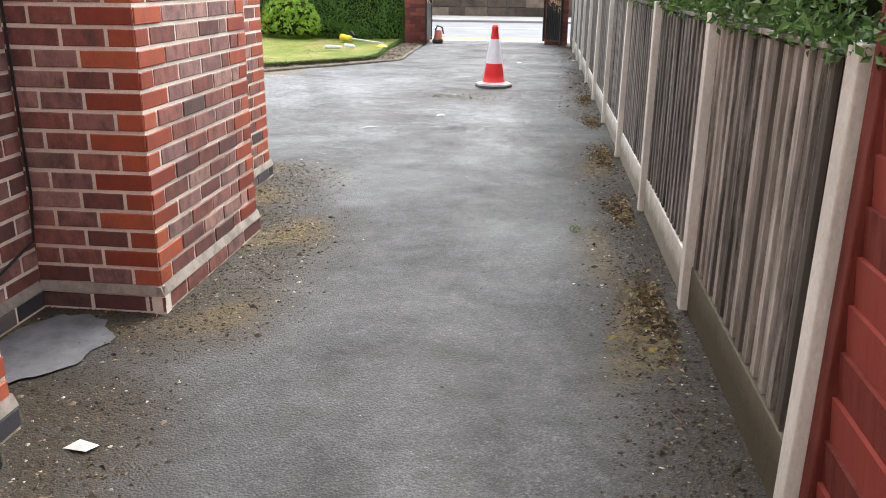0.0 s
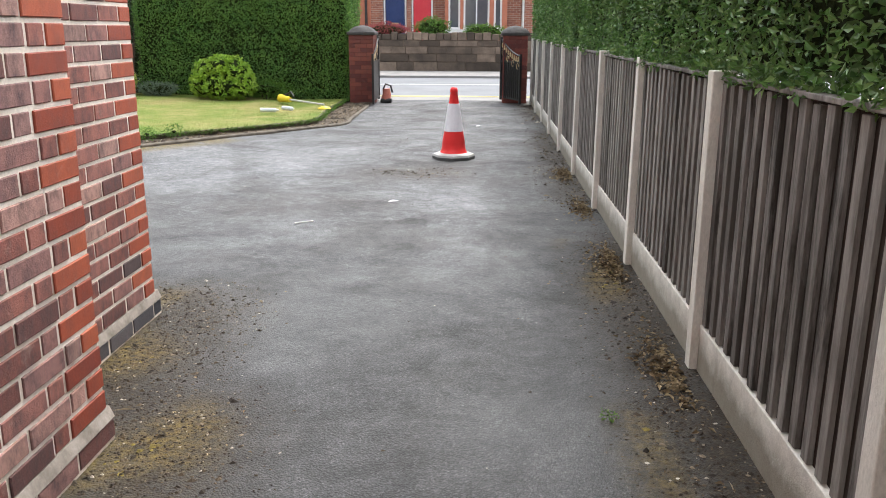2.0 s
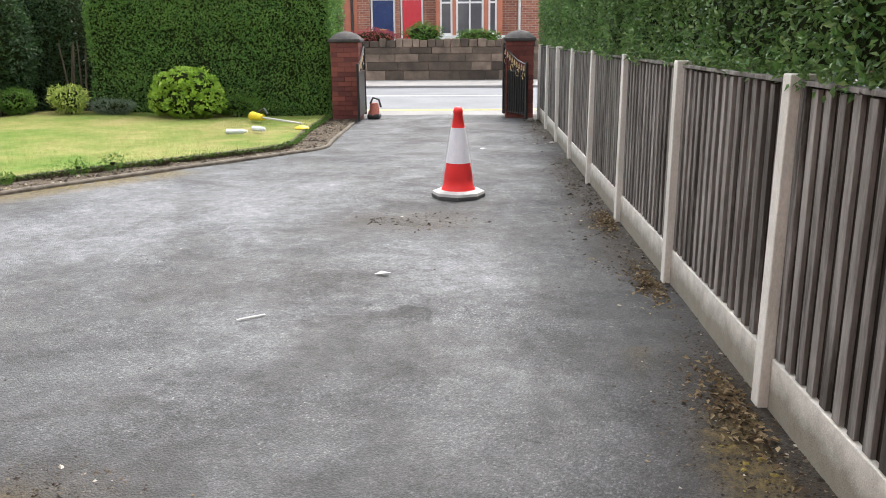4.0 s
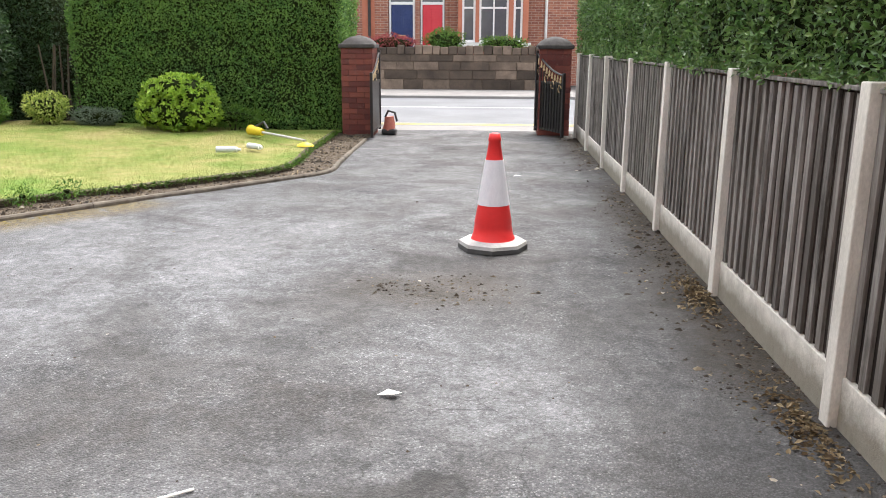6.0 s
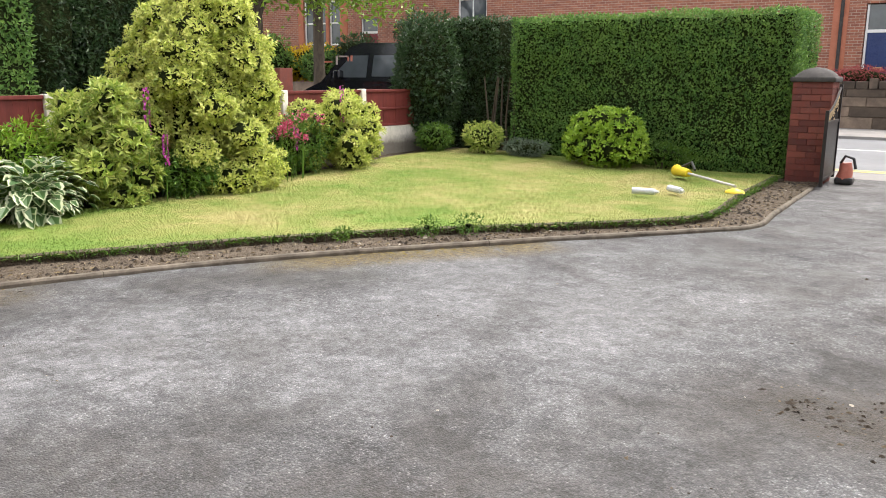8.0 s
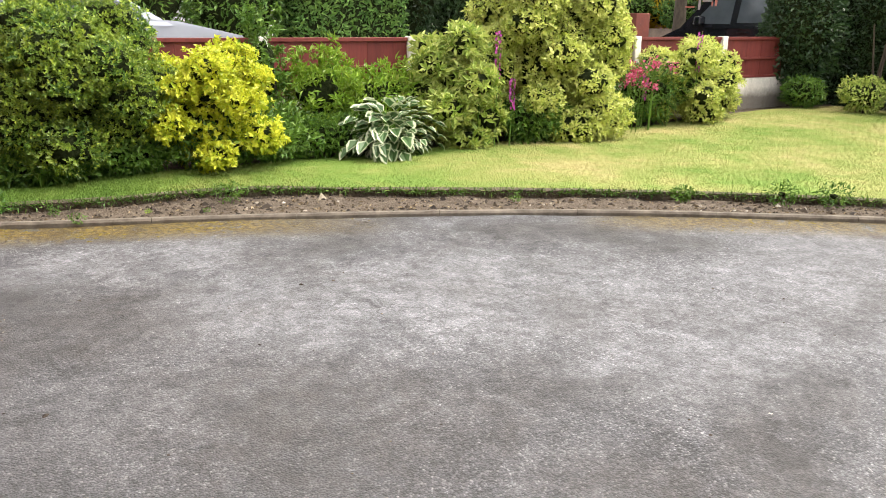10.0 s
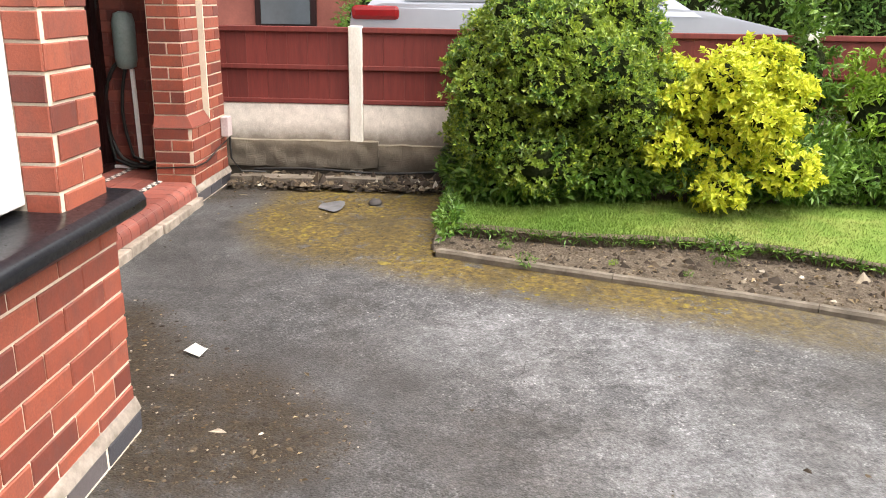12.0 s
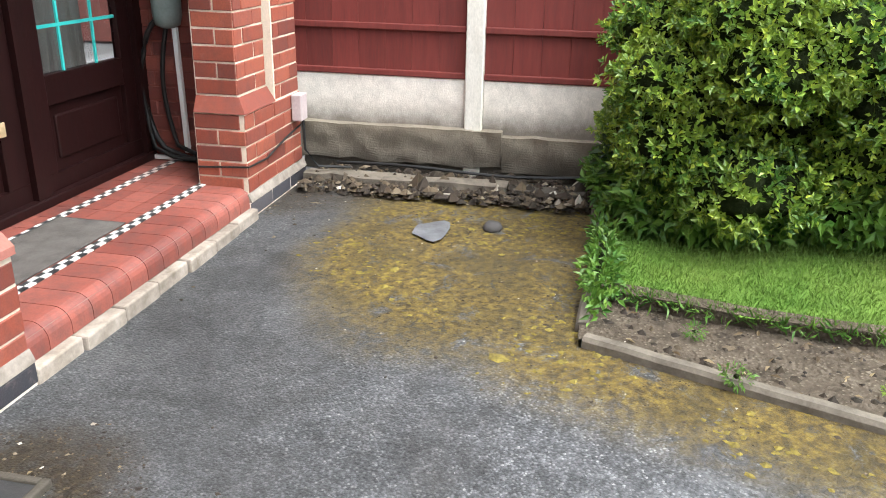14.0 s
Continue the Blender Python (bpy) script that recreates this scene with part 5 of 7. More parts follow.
loop = [(-7.96 + 0.01 * math.sin(k), 5.46 - 0.15 * math.sin(math.pi * k / 16) ** 0.7 - 0.0, 0.9 - 0.72 * k / 16 + (0.0 if k < 16 else 0.02)) for k in range(17)]
part("cable", tube(loop + [(-7.95, 5.56, 0.175), (-7.94, 5.68, 0.2)], 0.014, 8), CABLE, charger, "black charging cable", True)
loop2 = [(-7.955, 5.49 - 0.05 * math.sin(math.pi * k / 12), 0.86 - 0.62 * k / 12) for k in range(13)]
part("cable", tube(loop2 + [(-7.95, 5.6, 0.2), (-7.94, 5.7, 0.24)], 0.012, 8), CABLE, charger, "black charging cable", True)
loop3 = [(-7.95, 5.36 - 0.06 * math.sin(math.pi * k / 14), 1.5 - 1.28 * k / 14) for k in range(15)]
part("cable", tube(loop3 + [(-7.94, 5.47, 0.18), (-7.94, 5.6, 0.17)], 0.012, 8), CABLE, charger, "black charging cable", True)
trunking = thing("cable_trunking", (-7.99, 5.58, 0.16), "white plastic cable trunking on the porch wall", "trunking")
part("upright_cover", box(-7.99, -7.965, 5.515, 5.54, 0.2, 0.84, 0.003, Euler((radians(1), 0, 0)).to_matrix().to_4x4()), UPVC, trunking)
part("floor_cover", box(-7.99, -7.965, 5.27, 5.5, 0.155, 0.178, 0.003), UPVC, trunking)
jb = thing("junction_box", (-8.2, 6.06, 0.42), "weathered pinkish-grey plastic junction box on the pier", "junction box")
part("case", box(-8.26, -8.165, 6.045, 6.1, 0.36, 0.5, 0.006), BOX_PL, jb)
part("cable", tube([(-8.215, 6.09, 0.36), (-8.215, 6.095, 0.2), (-8.25, 6.15, 0.1), (-8.36, 6.3, 0.075)], 0.008), CABLE, jb, "thin black cable")
pc = thing("pier_cable", (-7.6, 6.05, 0.25), "thin dark cable clipped round the porch pier", "cable")
part("wire", tube([(-7.6, 5.79, 0.24), (-7.598, 6.05, 0.255), (-7.8, 6.055, 0.25), (-8.05, 6.058, 0.3), (-8.3, 6.06, 0.33)], 0.005), CABLE, pc)

pipe = thing("downpipe", (-5.47, 6.275, 0), "square black plastic downpipe emptying into a gully", "downpipe")
px, py = -5.47, 6.275
part("pipe", box(px - 0.033, px + 0.033, py - 0.033, py + 0.033, 0.24, 3.4, 0.006), BLACK_PL, pipe)
part("pipe_collar", box(px - 0.04, px + 0.04, py - 0.04, py + 0.04, 0.22, 0.3, 0.006), BLACK_PL, pipe)
part("shoe", box(px - 0.035, px + 0.035, py - 0.03, py + 0.045, 0.05, 0.24, 0.006, Euler((radians(12), 0, 0)).to_matrix().to_4x4()), BLACK_PL, pipe)
gully = thing("drain_gully", (px, 6.36, 0), "low concrete gully surround full of wet debris under the downpipe", "drain")
for x0, x1, y0, y1 in ((px - 0.1, px + 0.12, 6.40, 6.425), (px - 0.1, px - 0.075, 6.25, 6.40), (px + 0.095, px + 0.12, 6.25, 6.40)):
    part("curb", box(x0, x1, y0, y1, -0.02, 0.018, 0.006), FOOT_STONE, gully)
part("grate", box(px - 0.075, px + 0.095, 6.26, 6.40, -0.02, 0.01), TOOL_DARK, gully)

# black waste pipe by the side wall and thin cable in the chimney corner
wp = thing("waste_pipe", (-1.6, 2.75, 0), "black plastic waste pipe at the foot of the side wall", "pipe")
part("pipe", tube([(-1.56, 2.72, 0.0), (-1.56, 2.72, 0.6)], 0.03, 12), BLACK_PL, wp, "", True)
cc = thing("wall_cable", (-2.08, 3.84, 0), "thin black cable running down the wall corner", "cable")
part("wire", tube([(-2.075, 3.85, 3.0), (-2.073, 3.848, 1.2), (-2.07, 3.846, 0.5), (-2.072, 3.82, 0.31), (-2.085, 3.6, 0.24), (-2.087, 3.2, 0.22)], 0.006), CABLE, cc)
vent = thing("air_vent", (-1.575, 4.095, 0.235), "dark terracotta air brick low in the chimney breast", "vent")
# dark sheet fills the hole, painted as the shade in the slots
part("grille", box(-1.59, -1.5725, 3.95, 4.25, 0.203, 0.267), TOOL_DARK, vent)
for k in range(9):
    part("slot_bar", box(-1.574, -1.5695, 3.96 + k * 0.032, 3.974 + k * 0.032, 0.204, 0.266), BRICK_P, vent)

# brown wood taken near black: shade between the boards is in the colour
WOOD_GAP_SHADE = weathered_wood("gap_shade_wood", (0.008, 0.006, 0.005), (0.03, 0.02, 0.016), (0.045, 0.033, 0.026))
# ---- fence along the drive ----
POSTS = [2.7, 4.25, 5.83, 7.43, 9.02, 10.63, 12.27, 13.87, 15.45, 17.0, 18.5]
drive_fence = thing("timber_fence", (FENCE_X, 10.0, 0), "weathered dark grey timber fence with concrete posts along the drive", "fence")
for y in POSTS:
    lean = Euler((radians(random.uniform(-0.5, 0.5)), radians(random.uniform(-0.5, 0.5)), radians(random.uniform(-2, 2)))).to_matrix().to_4x4()
    part("post", box(FENCE_X - 0.046, FENCE_X + 0.046, y - 0.038, y + 0.038, -0.1, 1.225, 0.005, lean), CONC_POST, drive_fence, "weathered pale concrete post")


def slat_panel(a, b):
    """A panel of overlapping vertical boards with a capping rail, between posts at a and b."""
    L = b - a - 0.092
    # backing sheet painted as the shaded gaps between boards
    th = part("fence_panel", box(FENCE_X + 0.008, FENCE_X + 0.02, a + 0.046, b - 0.046, 0.205, 1.185), WOOD_GAP_SHADE, drive_fence, "panel of overlapping vertical boards")
    n = 15
    w = L / n
    rng = random.Random(int(a * 100))
    for i in range(n):
        y0 = a + 0.046 + i * w
        t = rng.uniform(-0.004, 0.004)
        bm = box(FENCE_X - 0.008 + t * 0.5, FENCE_X + 0.009, y0 + w * 0.5 + t, y0 + w - 0.002, 0.205, 1.188 - rng.uniform(0, 0.012), 0.0015)
        bm.transform(Matrix.Translation((0, y0, 0.7)) @ Euler((rng.gauss(0, 0.003), 0, 0)).to_matrix().to_4x4() @ Matrix.Translation((0, -y0, -0.7)))
        part("board", bm, WOOD_GREY if a < 4.0 else WOOD_DARK, th)
    bm = box(FENCE_X - 0.018, FENCE_X + 0.03, a + 0.047, b - 0.047, 1.19, 1.207, 0.003)
    part("cap_rail", bm, WOOD_GREY if a < 4.0 else WOOD_DARK, th)
    old = a < 4.0
    part("gravel_board", box(FENCE_X - 0.014, FENCE_X + 0.02, a + 0.04, b - 0.04, -0.06, 0.2, 0.004), GRAVEL_MOSSY if old else GRAVEL_BOARD, drive_fence, "dark concrete gravel board green with moss" if old else "pale concrete gravel board stained with algae")


for a, b in zip(POSTS, POSTS[1:]):
    slat_panel(a, b)

# the fence closes in on the drive slightly towards the gate
drive_fence.location.x = FENCE_X - 0.055
drive_fence.rotation_euler = (0, 0, 0.0055)

shed = thing("red_shed_wall", (0.75, 1.6, 0), "red-stained shiplap boarded shed wall beside the drive", "shed")
part("frame_wall", box(0.735, 0.88, 0.4, 2.66, -0.05, 2.0), SHED_RED, shed)
for k in range(18):
    z = 0.02 + k * 0.11
    part("board", box(0.71, 0.735, 0.4, 2.63, z, z + 0.118, 0.0, Euler((0, radians(-6), 0)).to_matrix().to_4x4()), SHED_RED, shed)
part("corner_trim", box(0.69, 0.76, 2.6, 2.66, 0.0, 2.0, 0.004), SHED_RED, shed)

shed.location.x -= 0.078
shed.location.y -= 0.02

hedge("hedge_over_fence", FENCE_X - 0.05, FENCE_X + 1.3, 2.3, 10.0, 1.19, 2.15, {"-x": 1.0, "-z": 0.35, "-y": 0.5, "+z": 0.15}, 3600, 0.034, 0.55, L_PRIVET, "tall clipped glossy green hedge behind the fence", 11)
hedge("hedge_over_fence", FENCE_X - 0.08, FENCE_X + 1.3, 10.0, 19.2, 1.19, 2.12, {"-x": 1.0, "+z": 0.2, "-z": 0.2, "+y": 0.3}, 2200, 0.042, 0.55, L_PRIVET, "tall clipped glossy green hedge behind the fence", 12)

# ---- red fence by the border ----
RED_POSTS = [5.31 + 1.64 * k for k in range(8)]
red_fence = thing("red_fence", (RED_X, 11.0, 0), "dark red stained timber fence with concrete posts and gravel boards", "fence")
for y in RED_POSTS[1:]:
    part("post", box(RED_X - 0.05, RED_X + 0.05, y - 0.05, y + 0.05, 0.0, 1.125, 0.008), CONC_POST, red_fence, "pale concrete post")
for a in RED_POSTS:
    b = a + 1.64
    th = part("fence_panel", box(RED_X - 0.018, RED_X - 0.01, a + 0.052, b - 0.052, 0.56, 1.09), WOOD_RED, red_fence, "red stained timber panel with a middle rail")
    n = 10
    for i in range(n):
        y0 = a + 0.052 + i * 1.536 / n
        part("board", box(RED_X - 0.012, RED_X + 0.006 + 0.002 * (i % 2), y0, y0 + 1.536 / n - 0.002, 0.56, 1.09), WOOD_RED, th)
    for z0, z1 in ((1.075, 1.115), (0.805, 0.84), (0.556, 0.59)):
        part("rail", box(RED_X - 0.02, RED_X + 0.03, a + 0.052, b - 0.052, z0, z1, 0.005), WOOD_RED, th)
    part("gravel_board", box(RED_X - 0.02, RED_X + 0.022, a + 0.052, b - 0.052, 0.0 if a > 7.5 else 0.24, 0.553, 0.004), WHITE_BOARD, red_fence, "whitish concrete gravel board with black stains")

foot = thing("footing_wall", (RED_X, 6.8, 0), "blackened crumbling concrete footing below the red fence", "low wall")


def rough_slab(x0, x1, y0, y1, z0, z1, ragged, seed):
    bm = bmesh.new()
    add_box(bm, x0, x1, y0, y1, z0, z1)
    bmesh.ops.subdivide_edges(bm, edges=bm.edges[:], cuts=14, use_grid_fill=True)
    for v in bm.verts:
        q = v.co + Vector((seed, 0, 0))
        v.co += Vector((noise.noise(q * 9), 0.4 * noise.noise(q * 7), 0.5 * noise.noise(q * 8))) * 0.021
        if v.co.z < z0 + 0.02 and ragged:
            v.co.z += ragged * max(0.0, noise.noise(Vector((seed, v.co.y * 6, 0)))) * 2.0
    return bm


part("slab", rough_slab(RED_X - 0.12, RED_X + 0.09, 5.95, 7.12, 0.075, 0.285, 0.03, 2), FOOT_STONE, foot)
part("slab", rough_slab(RED_X - 0.12, RED_X + 0.085, 7.125, 8.4, 0.06, 0.26, 0.0, 5), FOOT_STONE, foot)
part("slab", rough_slab(RED_X - 0.12, RED_X + 0.05, 5.95, 8.4, -0.05, 0.085, 0.0, 8), FOOT_STONE, foot)
lowkerb = thing("broken_kerb", (-8.25, 6.8, 0), "low broken concrete kerb strip before the footing", "kerb")
part("strip", rough_slab(-8.34, -8.22, 6.08, 7.2, -0.03, 0.065, 0.0, 11), EDGING, lowkerb)
part("strip", rough_slab(-8.36, -8.24, 7.23, 7.62, -0.03, 0.045, 0.0, 14), FOOT_STONE, lowkerb)
gc = thing("ground_cable", (-8.3, 6.8, 0.08), "black cable lying along the footing", "cable")
part("wire", tube([(-8.42 + 0.03 * math.sin(y * 3), y, 0.085 + 0.012 * math.sin(y * 5)) for y in np.arange(6.2, 8.2, 0.12)], 0.009), CABLE, gc)

# ---- gateway ----


def gate_pillar(x0, x1, y0, y1, name):
    th = thing(name, ((x0 + x1) / 2, (y0 + y1) / 2, 0), "dark red brick gate pillar with a domed black stone cap", "gate pillar", "gate pillars")
    core = part("core", box(x0 + 0.01, x1 - 0.01, y0 + 0.01, y1 - 0.01, -0.05, 1.28), MORTAR, th)
    core.data.materials[0] = BRICK_P
    brick_face(th, (x0, y0 + 0.005, 0), (1, 0, 0), (0, -1, 0), x1 - x0, 0.0, 1.27, BRICK_P, joint=0.006)
    brick_face(th, (x1 - 0.005, y0, 0), (0, 1, 0), (1, 0, 0), y1 - y0, 0.0, 1.27, BRICK_P, joint=0.006, shift=1)
    brick_face(th, (x0 + 0.005, y0, 0), (0, 1, 0), (-1, 0, 0), y1 - y0, 0.0, 1.27, BRICK_P, joint=0.006, shift=1)
    cx, cy, h = (x0 + x1) / 2, (y0 + y1) / 2, (x1 - x0) / 2
    part("cap_band", box(cx - h - 0.035, cx + h + 0.035, cy - h - 0.035, cy + h + 0.035, 1.275, 1.34, 0.02), CAPSTONE, th, "dark stone cap")
    part("cap_dome", lathe(((h * 1.15, 0.0), (h * 1.0, 0.04), (h * 0.72, 0.085), (h * 0.4, 0.11), (0.02, 0.125)), (cx, cy, 1.335), 20), CAPSTONE, th, "dark domed stone", True)
    return th


gate_pillar(-2.95, -2.48, 18.5, 18.97, "gate_pillar")
gate_pillar(-0.02, 0.45, 18.78, 19.25, "gate_pillar")


def gate_leaf(hx, hy, ex, ey, label):
    """A sheeted iron gate from its hinge to its free end, with gilt scrolls above."""
    d = Vector((ex - hx, ey - hy, 0))
    L = d.length
    ang = math.atan2(d.y, d.x)
    th = thing("iron_gate", (hx, hy, 0), label, "gate", "drive gates")
    th.rotation_euler = (0, 0, ang)
    top = lambda u: 1.22 - 0.3 * math.sin(math.pi * 0.5 * u / L)
    def p(name, bm, mat, lab=""):
        bm.transform(Matrix.Translation(WORLD_AT[th]))
        return part(name, bm, mat, th, lab)
    p("stile", box(-0.015, 0.025, -0.02, 0.02, 0.06, 1.25, 0.004), IRON)
    p("stile", box(L - 0.03, L + 0.01, -0.02, 0.02, 0.04, 0.95, 0.004), IRON)
    for z in (0.1, 0.78):
        p("rail", box(0.02, L - 0.03, -0.014, 0.014, z, z + 0.035), IRON)
    p("sheet", box(0.02, L - 0.03, -0.004, 0.004, 0.1, 0.8), IRON, "black sheet iron backing")
    n = int(L / 0.085)
    for i in range(1, n):
        u = i * L / n
        p("bar", tube([(u, -0.012, 0.1), (u, -0.012, top(u) - 0.12)], 0.009, 6), IRON)
        p("finial", lathe(((0.004, 0), (0.02, 0.025), (0.012, 0.05), (0.016, 0.07), (0.003, 0.11)), (u, -0.012, top(u) - 0.13), 8), GILT, "gilt spear head")
    p("scroll_rail", tube([(u, 0, top(u)) for u in np.linspace(0, L, 12)], 0.014, 6), IRON)
    for i in range(4):
        u = (i + 0.5) * L / 4
        c = [(u + 0.05 * math.cos(a), -0.01, top(u) - 0.2 + 0.05 * math.sin(a)) for a in np.linspace(0, 5.2, 12)]
        p("scroll", tube(c, 0.009, 6), GILT, "gilt scroll")
    return th


gate_leaf(-0.05, 18.95, 0.3, 18.12, "open black iron gate with gilt scrolls and spear heads")
gate_leaf(-2.44, 18.9, -2.41, 17.85, "open black iron gate standing edge-on, with gilt scrolls")

hedge("hedge_by_gate", -7.15, -2.98, 18.66, 20.2, 0.02, 2.2, {"-y": 1.0, "+x": 0.9, "+z": 0.25, "-x": 0.6}, 3400, 0.045, 0.5, L_HEDGE, "tall clipped dark green hedge at the back of the lawn", 21)
hedge("hedge_behind_border", -9.6, -7.5, 18.95, 20.2, 0.02, 2.25, {"-y": 1.0, "+z": 0.2, "-x": 0.3, "+x": 0.3}, 1800, 0.055, 0.5, L_DARK, "dark overgrown hedge end with bare stems", 22)
for k in range(7):
    x = -7.6 + 0.09 * k + random.uniform(-0.03, 0.03)
    tr = thing("bare_stem", (x, 18.75, 0.1), "bare brown hedge stem in the shade", "stem", "bare hedge stems")
    part("trunk", tube([(x, 18.75, 0.05), (x + random.uniform(-0.06, 0.06), 18.72, 0.6), (x + random.uniform(-0.1, 0.1), 18.75, 1.3)], 0.022, 7, 0.012), BARK, tr, "", True)

# ---- street side ----


def stone_wall(name, x0, x1, y, h):
    th = thing(name, ((x0 + x1) / 2, y, 0), "soot-blackened sandstone garden wall across the road", "wall", kind="structure")
    part("core", box(x0, x1, y + 0.03, y + 0.3, 0, h), SANDSTONE, th)
    rng = random.Random(5)
    z = 0.05
    for c in (0.3, 0.26, 0.24, 0.2):
        x = x0 - rng.uniform(0, 0.4)
        while x < x1:
            w = rng.uniform(0.4, 0.95)
            xa, xb = max(x, x0), min(x + w, x1)
            if xb - xa > 0.06 and xa > -9 and xb < 4:
                part("stone", box(xa + 0.006, xb - 0.006, y - rng.uniform(0, 0.02), y + 0.05, z + 0.006, z + c - 0.006, 0.012), SANDSTONE, th)
            x += w
        z += c
    x = x0
    while x < x1:
        w = rng.uniform(0.2, 0.34)
        if x > -9:
            part("coping_stone", box(x + 0.008, min(x + w, x1) - 0.008, y - 0.02, y + 0.3, z, z + rng.uniform(0.19, 0.27), 0.025), SANDSTONE, th)
        x += w
    return th


stone_wall("stone_wall", -34, 1.35, 30.5, 1.05)


def terrace_mat():
    m = Nodes("terrace_brickwork", 0.85)
    sep = m.n.new("ShaderNodeSeparateXYZ")
    m.link(m.pos, sep.inputs[0])
    com = m.n.new("ShaderNodeCombineXYZ")
    m.link(sep.outputs[0], com.inputs[0])
    m.link(sep.outputs[2], com.inputs[1])
    b = m.n.new("ShaderNodeTexBrick")
    m.link(com.outputs[0], b.inputs["Vector"])
    for key, v in (("Color1", (0.36, 0.14, 0.09, 1)), ("Color2", (0.24, 0.09, 0.065, 1)), ("Mortar", (0.4, 0.3, 0.24, 1))):
        b.inputs[key].default_value = v
    for key, v in (("Scale", 1.0), ("Mortar Size", 0.008), ("Brick Width", 0.235), ("Row Height", 0.08)):
        b.inputs[key].default_value = v
    col = m.mix(0.5, b.outputs["Color"], m.ramp(m.noise(2.5, 6, 0.7), (0.3, 0.6), (0.7, 1.3)), 'MULTIPLY')
    m.color(col).bump(b.outputs["Fac"], -0.4, 0.01)
    return m.mat


TERRACE = terrace_mat()
HY = 34.7


def holed_wall(x0, x1, z0, z1, y0, y1, holes):
    """A wall with rectangular openings right through it."""
    bm = bmesh.new()
    xs = sorted({x0, x1, *[h[0] for h in holes], *[h[1] for h in holes]})
    for a, b in zip(xs, xs[1:]):
        z = z0
        for h in sorted((h for h in holes if h[0] <= a and h[1] >= b), key=lambda h: h[2]):
            if h[2] > z:
                add_box(bm, a, b, y0, y1, z, h[2])
            z = h[3]
        if z < z1:
            add_box(bm, a, b, y0, y1, z, z1)
    return bm


terrace = thing("terraced_house", (-3, HY, 0), "red brick terraced houses across the road with terracotta dressings", "house")
holes = [(-4.32, -3.42, 0.75, 3.45), (-3.26, -2.42, 0.75, 3.45), (-26.5, -25.2, 2.55, 4.4), (-25.05, -24.4, 2.55, 4.4), (-23.3, -22.4, 1.0, 3.6), (-32, -31, 2.5, 4.4), (-18.5, -17.2, 2.4, 4.2)]
part("wall", holed_wall(-46, 1.9, 0, 7.0, HY, HY + 0.3, holes), TERRACE, terrace)
part("wall", holed_wall(1.9, 26, 0, 7.0, HY + 0.05, HY + 0.35, []), TERRACE, terrace)
# dimness of the rooms is painted on this wall behind the openings
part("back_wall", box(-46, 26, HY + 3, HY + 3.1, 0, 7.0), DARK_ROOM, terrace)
bm = bmesh.new()
rv = [bm.verts.new(v) for v in ((-46, HY - 0.3, 6.9), (26, HY - 0.3, 6.9), (26, HY + 4, 9.6), (-46, HY + 4, 9.6), (-46, HY + 8, 6.9), (26, HY + 8, 6.9))]
bm.faces.new((rv[0], rv[1], rv[2], rv[3]))
bm.faces.new((rv[3], rv[2], rv[5], rv[4]))
part("roof", bm, SLATE, terrace)


def house_door(x0, x1, z0, z1, mat, lab):
    y = HY + 0.1
    d = part("door", box(x0 + 0.07, x1 - 0.07, y, y + 0.05, z0, z1), mat, terrace, lab)
    for a, b in ((x0, x0 + 0.06), (x1 - 0.06, x1)):
        part("door_frame", box(a, b, y - 0.03, y + 0.07, z0, z1 + 0.8), UPVC, d, "white door frame")
    part("transom", box(x0 + 0.06, x1 - 0.06, y - 0.03, y + 0.07, z1, z1 + 0.09), UPVC, d, "white transom")
    part("fanlight", box(x0 + 0.06, x1 - 0.06, y + 0.02, y + 0.03, z1 + 0.09, z1 + 0.8), CAR_GLASS, d, "dark fanlight glass")
    w = (x1 - x0 - 0.14) / 2
    for i in range(2):
        for za, zb in ((z0 + 0.15, z0 + 0.75), (z0 + 0.95, z1 - 0.15)):
            part("door_panel", box(x0 + 0.12 + i * w, x0 + 0.03 + (i + 1) * w, y - 0.012, y, za, zb, 0.005), mat, d)
    part("letter_plate", box((x0 + x1) / 2 - 0.13, (x0 + x1) / 2 + 0.13, y - 0.02, y - 0.012, z0 + 0.82, z0 + 0.89), GILT, d, "brass letter plate")


house_door(-4.3, -3.44, 0.75, 2.62, DOOR_BLUE, "dark blue panelled front door")
house_door(-3.24, -2.44, 0.75, 2.62, DOOR_RED, "bright red panelled front door")
house_door(-23.3, -22.4, 1.0, 3.0, DOOR_MAROON, "maroon front door")
for x0, x1 in ((-5.2, -4.78), (-2.42, -2.3), (-3.42, -3.26), (-4.48, -4.32)):
    part("jamb", box(x0, x1, HY - 0.03, HY, 0.7, 6.8), TERRACOTTA if x0 < -5 else TERRACE, terrace)


